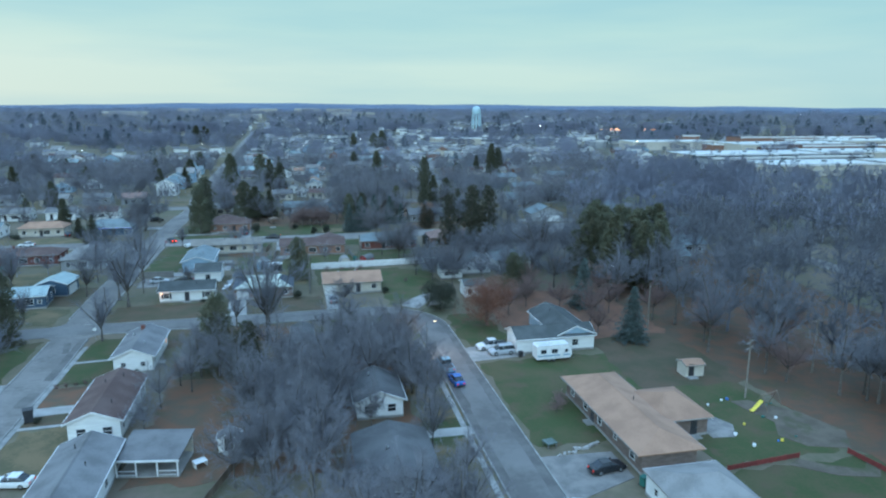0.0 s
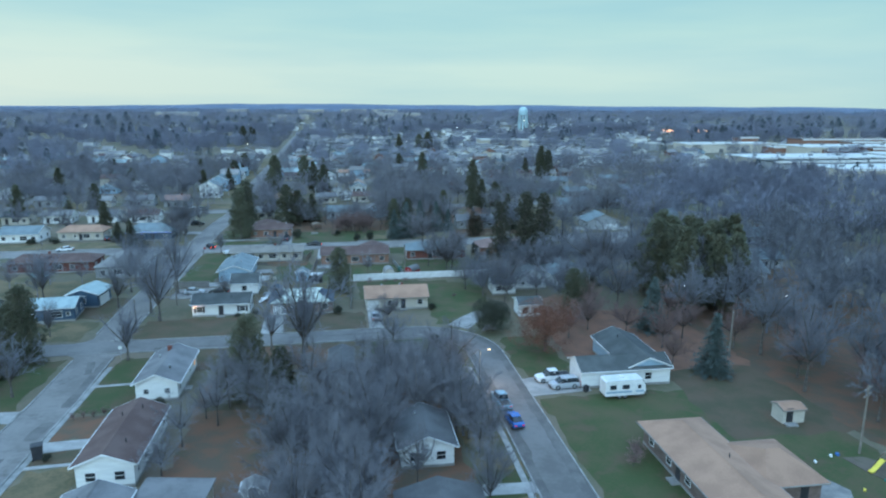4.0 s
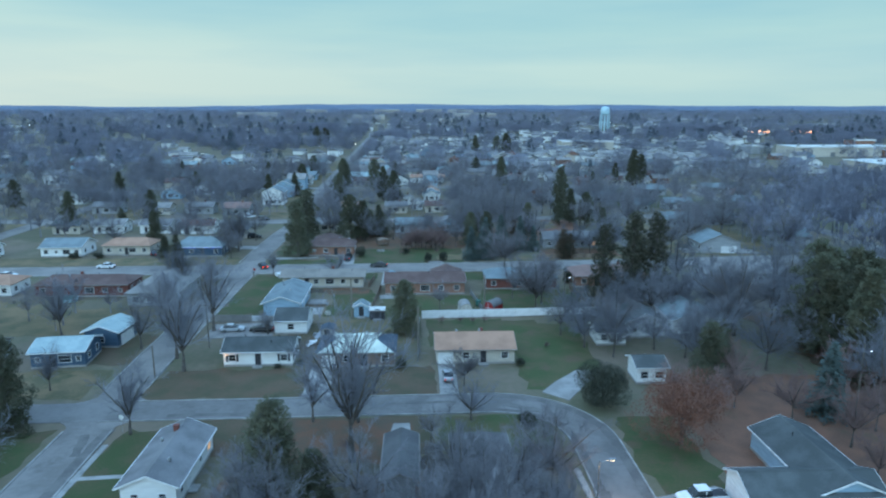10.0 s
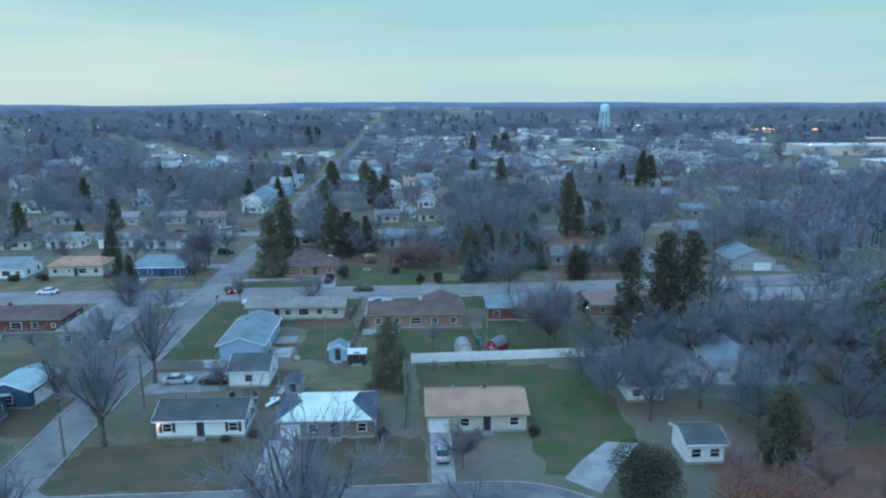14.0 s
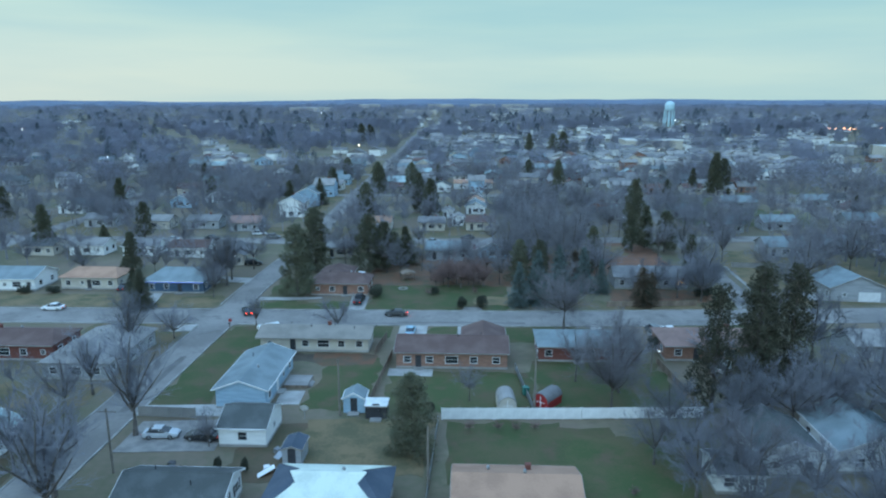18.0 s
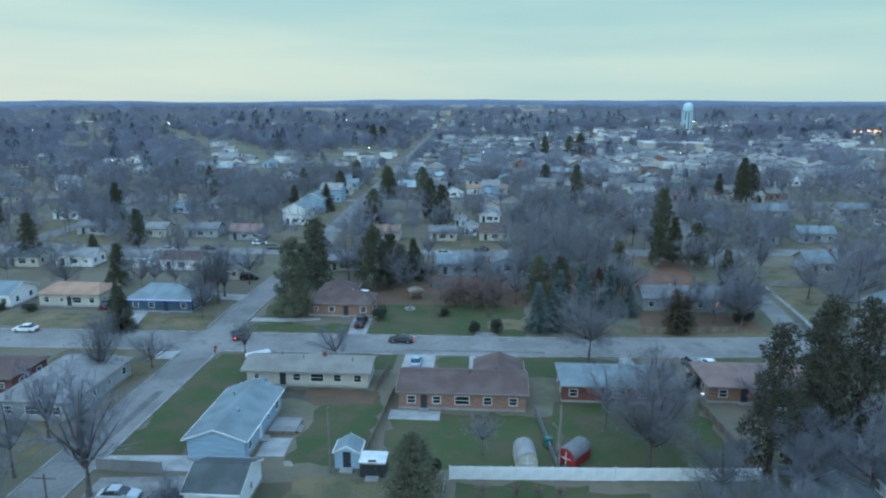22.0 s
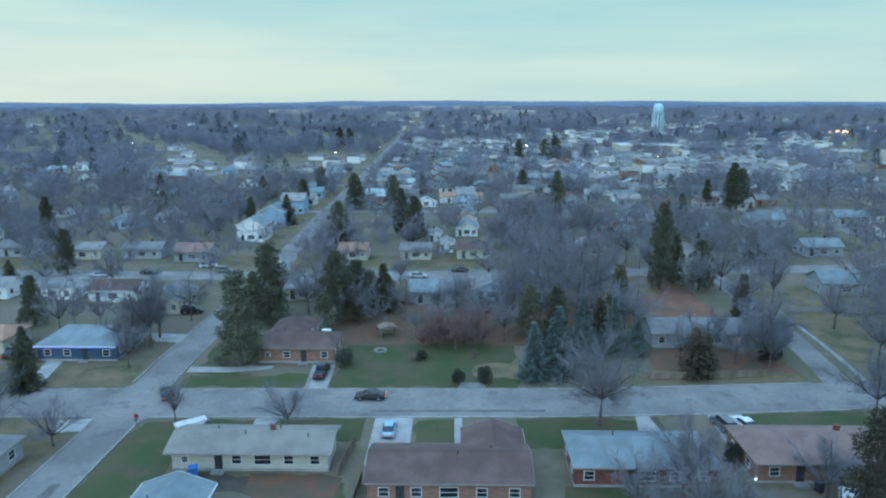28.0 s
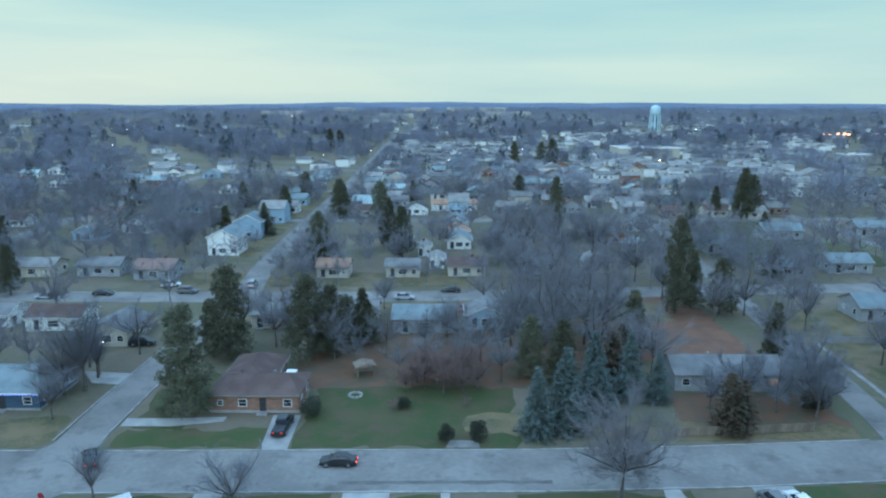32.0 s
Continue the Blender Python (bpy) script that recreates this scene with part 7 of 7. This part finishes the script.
part("post", G().tube((0, 0, 0), (0, 0, 1.5), 0.05, 0.05, 6), M_steel, sb)
part("bowl", G().tube((0, -0.1, 1.7), (0, 0.12, 1.8), 0.6, 0.2, 14), M_trim, sb)
pg = thing("garden_shelter", "dark weathered open shelter on the lawn", "shelter", pose(-1.8, 113, 0, 0, 0, 20))
for a in (-1.4, 1.4):
    for b in (-1.0, 1.0):
        part("post", G().box(a - 0.08, a + 0.08, b - 0.08, b + 0.08, 0, 1.9), M_wood, pg)
part("roof", G().prism([(-1.8, 1.9), (1.8, 1.9), (0, 2.5)], -1.5, 1.5, "y"), M_wood, pg)
part("bench", G().box(-1.3, 1.3, 0.4, 0.9, 0.4, 0.5), M_wood, pg)
fp = thing("fire_pit", "pale ring of stones on the lawn", "fire pit", pose(-2.2, 104.6, 0))
for k in range(10):
    a = 6.283 * k / 10
    part("stone", G().box(-0.22, 0.22, -0.15, 0.15, 0, 0.28), M_concrete, fp, m=pose(1.0 * math.cos(a), 1.0 * math.sin(a), 0, 0, 0, math.degrees(a) + 90))
td = thing("boat_cover", "teal covered paddling pool behind a brick house", "pool", pose(-70.5, 53.8, 0))
part("wall", G().tube((0, 0, 0), (0, 0, 0.8), 2.0, 2.0, 20), M_tower, td)
part("cover", G().tube((0, 0, 0.8), (0, 0, 0.9), 1.9, 1.6, 20), M_teal, td)
mb = thing("mailbox_post", "dark mailbox on a post at the kerb", "mailbox", pose(-33.6, 74.6, 0))
part("post", G().box(-0.05, 0.05, -0.05, 0.05, 0, 1.1), M_wood, mb)
part("box", G().box(-0.12, 0.12, -0.25, 0.25, 1.1, 1.35), M_dark, mb)
for x, y, c in ((-27.5, 73.6, "red octagonal"), (-31.2, -10.4, "white")):
    sg = thing("street_sign", c + " street sign on a thin post", "sign", pose(x if c == "white" else -33.0, y, 0))
    part("post", G().tube((0, 0, 0), (0, 0, 2.3), 0.03, 0.03, 6), M_steel, sg)
    part("plate", G().prism([(0.36 * math.cos(radians(22.5 + 45 * k)), 2.2 + 0.36 * math.sin(radians(22.5 + 45 * k))) for k in range(8)], -0.03, -0.01, "y"), M_red if c != "white" else M_trim, sg)


bt = thing("covered_boat", "white covered boat beside a beige house", "boat", pose(-25.8, 74.2, 0, 0, 0, 35))
part("hull", G().prism([(-1.9, 0.5), (1.6, 0.5), (2.3, 1.1), (-2.0, 1.1)], -0.75, 0.75, "y"), M_trim, bt)
part("cover", G().prism([(-0.75, 1.1), (0.75, 1.1), (0, 1.5)], -1.9, 2.1, "x"), M_rwh, bt)
for sd in (-1, 1):
    part("wheel", G().tube((-0.3, sd * 0.7, 0.28), (-0.3, sd * 0.86, 0.28), 0.28, 0.28, 10), M_rubber, bt)
part("trailer", G().box(-1.8, 2.8, -0.06, 0.06, 0.3, 0.5), M_steel, bt)
for x, y, rz, lab, m_ in ((-10.4, 22.8, 20, "white junk and timber leaning by a garage", M_trim), (-9.8, 27.5, 60, "grey boards piled beside a garage", M_steel), (56.6, -64.4, 10, "white garden chairs on a patio", M_trim), (62.8, -60.6, 40, "white garden furniture behind a house", M_trim), (-22.8, 23.2, 0, "dark covered pile behind a white house", M_dark)):
    jp = thing("yard_pile", lab, "clutter", pose(x, y, 0, 0, 0, rz), "yard clutter")
    part("board", G().prism([(-1.2, 0), (-1.0, 0), (0.9, 0.9), (0.75, 0.9)], -0.5, 0.5, "y"), m_, jp)
    part("crate", G().prism([(-0.4, 0), (0.4, 0), (0.36, 0.6), (-0.36, 0.6)], 0.6, 1.3, "y"), m_, jp)
    part("crate", G().prism([(0.6, 0), (1.2, 0), (1.15, 0.45), (0.65, 0.45)], 0.2, 0.8, "y"), M_wood, jp)


se = thing("stone_edging", "pale rough stones edging a front bed beside a drive", "stones", pose(38.8, -68.9, 0, 0, 0, 20))
re_ = random.Random(14)
for k in range(16):
    w = re_.uniform(0.18, 0.36)
    part("stone", G().prism([(-w, 0), (w, 0), (w * 0.7, w * 0.8), (-w * 0.5, w * 0.9)], -w * 0.7, w * 0.7, "y"), M_concrete, se, m=pose(k * 0.46 + re_.uniform(-0.1, 0.1), re_.uniform(-0.35, 0.35), 0, 0, 0, re_.uniform(0, 180)))

# ---- the town beyond ----
rh = random.Random(21)
ROOFS = (M_rg, M_rlg, M_rdk, M_rbr, M_rbl, M_rlg, M_rteal, M_rlg, M_rg)
WALLS = (M_white, M_cream, M_grey_s, M_white, M_grey_s, M_blue_s, M_brick)
RN = {M_rg: "grey", M_rlg: "pale grey", M_rdk: "charcoal", M_rbr: "brown", M_rbl: "blue-grey", M_rwh: "pale metal", M_rteal: "pale teal", M_rtan: "tan", M_rrose: "rosy brown"}
WN = {M_white: "white", M_cream: "cream", M_grey_s: "grey", M_blue_s: "pale blue"}


HOMES = []


def row_house(x, y, w, d, axis, wall=None, roof=None, eave=2.8, pitch=0.5, two=False):
    wall, roof = wall or rh.choice(WALLS), roof or rh.choice(ROOFS)
    e = eave + (2.6 if two else 0)
    HOMES.append((x, y))
    return house(("two-storey " if two else "") + WN.get(wall, "brick") + " house with a " + RN[roof] + " roof", x - w / 2, x + w / 2, y - d / 2, y + d / 2, e, axis, pitch, wall, roof, win="S3E2W2" if y < 240 else ("S3E2" if x < 0 else "S3W2"), door="S2", ov=0.5, group="houses of the town", chim=((w * 0.15, 0.3),) if rh.random() < 0.4 else (), base=False, trim=y < 240, far=y >= 240)


# along the north street
for x, y, w, d, ax, wl, rf in ((-6.8, 141.5, 9.5, 7.5, "x", M_cream, M_rg), (7.4, 138, 13, 9, "x", M_grey_s, M_rbl), (20, 140, 9, 8, "y", M_blue_s, M_rg), (29, 139, 9, 7, "x", M_grey_s, M_rdk), (-23.5, 140, 9, 8, "x", M_cream, M_rlg), (-67, 138, 12, 8, "x", M_white, M_rbr), (-82, 139.5, 11, 7.5, "x", M_white, M_rg), (-98, 140, 11, 8, "x", M_white, M_rlg), (-52, 131, 9, 11, "y", M_cream, M_rg), (-112, 139, 10, 8, "x", M_cream, M_rdk),
    (0.2, 180.5, 9.5, 7.5, "x", M_cream, M_rg), (17, 182, 10.5, 8, "x", M_cream, M_rbr), (9, 190, 5, 7, "y", M_white, M_rlg), (-18, 180, 9, 8, "x", M_cream, M_rtan), (36, 184, 10, 8, "x", M_grey_s, M_rg), (52, 186, 9, 8, "y", M_cream, M_rlg), (-64, 178, 11, 9, "x", M_grey_s, M_rrose), (-80, 181, 12, 8, "x", M_grey_s, M_rg), (-97, 180, 12, 8, "x", M_cream, M_rlg), (-118, 183, 12, 8, "x", M_grey_s, M_rg)):
    row_house(x, y, w, d, ax, wl, rf, pitch=0.42)
# the column of gables behind
for i, (y, wl, rf) in enumerate(((216, M_white, M_rbl), (228, M_white, M_rtan), (240, M_white, M_rlg), (252, M_blue_s, M_rbl))):
    row_house(15.5 - i * 0.3, y, 8.4, 9, "y", wl, rf, pitch=0.5)
row_house(-2.5, 214, 7.5, 6.5, "x", M_white, M_rdk)
row_house(5, 205, 4.5, 7, "y", M_white, M_rlg)
row_house(14.5, 292, 20, 10, "x", M_white, M_rtan, pitch=0.3)
for x, y, two in ((-55.2, 207, True), (-55.4, 233, True), (-54.6, 262, True), (-55, 284, False), (-55.6, 306, False), (-58, 328, False), (-60, 352, False), (-61, 380, False), (-63, 406, False), (-66, 436, False), (-25, 300, False), (-27, 322, False), (-28, 346, False), (-30, 372, False), (-31, 398, False), (-32, 425, False)):
    row_house(x, y, 10, 10.5 if two else 8.5, "y" if y % 2 else "x", rh.choice((M_blue_s, M_white, M_white)), rh.choice((M_rbl, M_rlg, M_rteal)), two=two)
taken = []
made = 0
while made < 168:
    x, y = (rh.uniform(-330, 330), rh.uniform(196, 470)) if made < 88 else (rh.uniform(-22, 150), rh.uniform(266, 470))
    if abs(x) > 0.72 * (y + 40) or -74 < x < 32 and y < 262 or abs(x + 42) < 14 or abs(y - 263) < 9 or abs(y - 353) < 9 or abs(y - 460) < 9:
        continue
    if any(abs(x - a) < 13 and abs(y - b) < 11 for a, b in taken) or any(abs(x - a) < 12 and abs(y - b) < 11 for a, b in HOMES):
        continue
    taken.append((x, y))
    row_house(x, y, rh.uniform(8.5, 12), rh.uniform(7, 9), rh.choice("xxy"), two=rh.random() < 0.2)
    made += 1
for x, y, w, d in ((-120, 60, 12, 9), (-108, 14, 12, 9), (-124, 12, 11, 9), (-120, 100, 12, 9), (-140, 102, 11, 8), (-92, -22, 12, 9), (-110, -24, 12, 9), (104, 146, 12, 9), (122, 150, 11, 9), (128, 112, 12, 9), (101, 182, 11, 9), (120, 186, 12, 8), (150, 190, 12, 9), (124, 232, 14, 9), (158, 238, 12, 8), (108, 26, 12, 9), (122, 40, 12, 9), (140, 70, 12, 9)):
    row_house(x, y, w, d, "x", M_grey_s if x > 90 else None, M_rbl if x > 90 else None)


# trees standing close round these houses and along the street between them
gs = random.Random(77)
garden = []
for k in range(4000):
    if len(garden) >= 300:
        break
    x, y = gs.uniform(-150, 120), gs.uniform(164, 340)
    if abs(x) > 0.7 * (y + 50) or abs(x + 38) < 8 or abs(y - 160) < 7 or abs(y - 262) < 6 or 76 < x < 84 and y < 190 or -36 < x < 40 and y < 150 or -65 < x < -44 and y < 300 or -8 < x < 27 and 195 < y < 300 or 104 < x < 132 and 214 < y < 266:
        continue
    near = min(max(abs(x - a), abs(y - b)) for a, b in HOMES)
    if 6.5 < near < 15:
        garden.append((x, y, gs.uniform(0.6, 1.15)))
for k in range(120):
    y = 170 + 640 * (k / 120) ** 1.15 + gs.uniform(-2, 2)
    x = -41 - (y - 250) * 0.022 + gs.choice((-1, 1, 1)) * gs.uniform(7.5, 12)
    if abs(y - 160) > 7 and abs(y - 262) > 6 and min(max(abs(x - a), abs(y - b)) for a, b in HOMES) > 5.5:
        garden.append((x, y, gs.uniform(0.55, 1.1)))
joined("garden_trees", "leafless grey-brown trees round the houses of the town", LITE_MODELS[:2], garden[::2], M_mid)
joined("garden_trees", "leafless grey-brown trees round the houses of the town", LITE_MODELS[2:], garden[1::2], M_block)


# houses too far off to tell apart, in two meshes
def far_houses(n, seed):
    r = random.Random(seed)
    walls, roofs, dark = G(), G(), G()
    for i in range(n):
        a = r.uniform(-0.72, 0.72) if i % 3 == 0 else r.uniform(-0.07, 0.5)
        dd = math.exp(r.uniform(math.log(440), math.log(2300)))
        x, y = dd * math.sin(a), dd * math.cos(a) - 20
        if thick_wood(x, y) > (0.08 if x > -90 else -0.45) or math.hypot(x - 326, y - 1055) < 40 or abs(x + 42 + (y - 250) * 0.022) < 12 or (270 < x < 660 and 200 < y < 540):
            continue
        w, d, h = r.uniform(9, 14), r.uniform(8, 10), r.choice((2.8, 2.8, 5.2))
        walls.box(x - w / 2, x + w / 2, y - d / 2, y + d / 2, 0, h)
        (roofs if r.random() < 0.5 else dark).prism([(y - d / 2 - 0.4, h), (y + d / 2 + 0.4, h), (y, h + d * 0.22)], x - w / 2 - 0.3, x + w / 2 + 0.3, "x") if r.random() < 0.6 else (roofs if r.random() < 0.5 else dark).prism([(x - w / 2 - 0.4, h), (x + w / 2 + 0.4, h), (x, h + w * 0.22)], y - d / 2 - 0.3, y + d / 2 + 0.3, "y")
    for nm, g_, m_, lab in (("distant_house_walls", walls, M_white, "pale walls of distant houses"), ("distant_pale_roofs", roofs, M_rlg, "pale roofs of distant houses"), ("distant_dark_roofs", dark, M_rg, "grey roofs of distant houses")):
        tagged(new(nm, g_.mesh(nm, m_)), lab, "houses", kind="stuff")


far_houses(1950, 31)


# large flat-roofed sheds to the east
def warehouse(label, x0, x1, y0, y1, h, roof=None, wall=None):
    w = thing("warehouse", label, "warehouse", pose((x0 + x1) / 2, (y0 + y1) / 2, 0), "large flat-roofed sheds")
    a, b = (x1 - x0) / 2, (y1 - y0) / 2
    part("wall", G().box(-a, a, -b, b, 0, h), wall or M_cream, w)
    part("roof", G().box(-a - 0.4, a + 0.4, -b - 0.4, b + 0.4, h, h + 0.5), roof or M_rwh, w)
    part("parapet", G().box(-a - 0.5, a + 0.5, -b - 0.6, -b - 0.41, h - 0.4, h + 1.0), M_trim, w)
    for k in range(max(2, int(a / 10))):
        u = -a + 2 * a * (k + 0.5) / max(2, int(a / 10))
        part("loading_door", G().box(u - 2, u + 2, -b - 0.12, -b - 0.02, 0, 3.6), M_steel, w)
        part("roof_unit", G().box(u - 1.2, u + 1.2, -1, 1, h + 0.5, h + 1.8), M_steel, w)


for lab, x0, x1, y0, y1, h, rf, wl in (("long white flat-roofed shed", 300, 380, 226, 262, 7, None, None), ("white flat-roofed industrial shed", 392, 470, 232, 262, 7, None, None), ("wide pale flat-roofed shed", 290, 400, 300, 340, 8, None, None), ("wide pale flat-roofed shed", 410, 540, 310, 350, 8, None, None), ("dark-roofed brick and metal shed", 285, 350, 272, 292, 8, M_rdk, M_grey_s), ("dark-roofed brick and metal shed", 356, 420, 276, 294, 8, M_rdk, M_grey_s), ("wide pale flat-roofed shed", 400, 520, 400, 440, 9, None, None), ("brick shed with a reddish roof", 440, 600, 372, 392, 9, M_rbr, M_brick), ("wide pale flat-roofed shed", 540, 660, 440, 480, 9, None, None), ("wide pale flat-roofed shed", 330, 420, 470, 500, 8, None, None), ("brick shed with a reddish roof", 470, 640, 500, 525, 10, M_rbr, M_brick)):
    warehouse(lab, x0, x1, y0, y1, h, rf, wl)
rb = random.Random(61)
for k in range(16):
    x, y = rb.uniform(275, 560), rb.uniform(205, 545)
    w, d = rb.uniform(14, 34), rb.uniform(10, 20)
    warehouse("low mixed commercial building", x, x + w, y, y + d, rb.uniform(4.5, 11), rb.choice((M_rdk, M_rg, M_rwh, M_rlg)), rb.choice((M_grey_s, M_brick, M_cream)))
for lab, x0, x1, y0, y1, h in (("pale flat-roofed school block", 150, 200, 560, 590, 8), ("long pale flat-roofed hall", 60, 170, 1500, 1530, 10), ("long pale flat-roofed hall", -180, -90, 1900, 1940, 12), ("pale flat-roofed mill building", 120, 260, 2100, 2140, 14), ("pale flat-roofed mill building", -620, -480, 2300, 2350, 14), ("long white hall near the horizon", -524, -430, 3180, 3230, 17), ("long white hall near the horizon", -200, -80, 3200, 3250, 17), ("long white hall near the horizon", 0, 120, 3180, 3230, 18), ("long white hall near the horizon", 150, 275, 3210, 3260, 17)):
    warehouse(lab, x0, x1, y0, y1, h)

# ---- water tower ----
wtw = thing("water_tower", "tall pale teal water tower on many columns", "water tower", pose(326, 1055, 0))
g = G()
prof = [(0.0, 25.5), (4.6, 26.0), (6.8, 27.5), (7.6, 29.5), (7.6, 33.6), (7.0, 36.2), (5.2, 38.6), (3.0, 39.8), (0.4, 40.2)]
for rr_, z in prof:
    g.v += [(max(rr_, 0.01) * math.cos(6.283 * k / 24), max(rr_, 0.01) * math.sin(6.283 * k / 24), z) for k in range(24)]
for i in range(len(prof) - 1):
    for k in range(24):
        j = (k + 1) % 24
        g.f.append((i * 24 + k, i * 24 + j, i * 24 + 24 + j, i * 24 + 24 + k))
part("tank", g, M_tower, wtw)
part("riser", G().tube((0, 0, 0), (0, 0, 23), 1.6, 1.6, 12), M_tower, wtw)
for k in range(10):
    a = 6.283 * k / 10
    part("column", G().tube((8.6 * math.cos(a), 8.6 * math.sin(a), 0), (7.5 * math.cos(a), 7.5 * math.sin(a), 27), 0.95, 0.85, 8), M_tower, wtw)
    b = 6.283 * (k + 1) / 10
    part("strut", G().tube((8.1 * math.cos(a), 8.1 * math.sin(a), 13), (8.1 * math.cos(b), 8.1 * math.sin(b), 13), 0.2, 0.2, 6), M_tower, wtw)
part("walkway", G().tube((0, 0, 27.5), (0, 0, 28.0), 8.2, 8.2, 24), M_tower, wtw)

# ---- low hills on the horizon ----
g = G()
nh = 90
for i in range(nh + 1):
    a = radians(-75 + 150 * i / nh)
    hz = 26 + 14 * noise.noise((i * 0.13, 0.3, 0)) + 6 * noise.noise((i * 0.5, 2.3, 0))
    for d, z in ((3500, -1), (3900, hz * 0.7), (4300, hz + 8), (4700, -1)):
        g.v.append((d * math.sin(a), d * math.cos(a), z))
for i in range(nh):
    for k in range(3):
        g.f.append((i * 4 + k, i * 4 + 4 + k, i * 4 + 5 + k, i * 4 + 1 + k))
tagged(new("backdrop_hills", clean(g.mesh("backdrop_hills", M_hill_haze))), "low wooded haze-blue hills along the horizon", "hills", kind="structure")
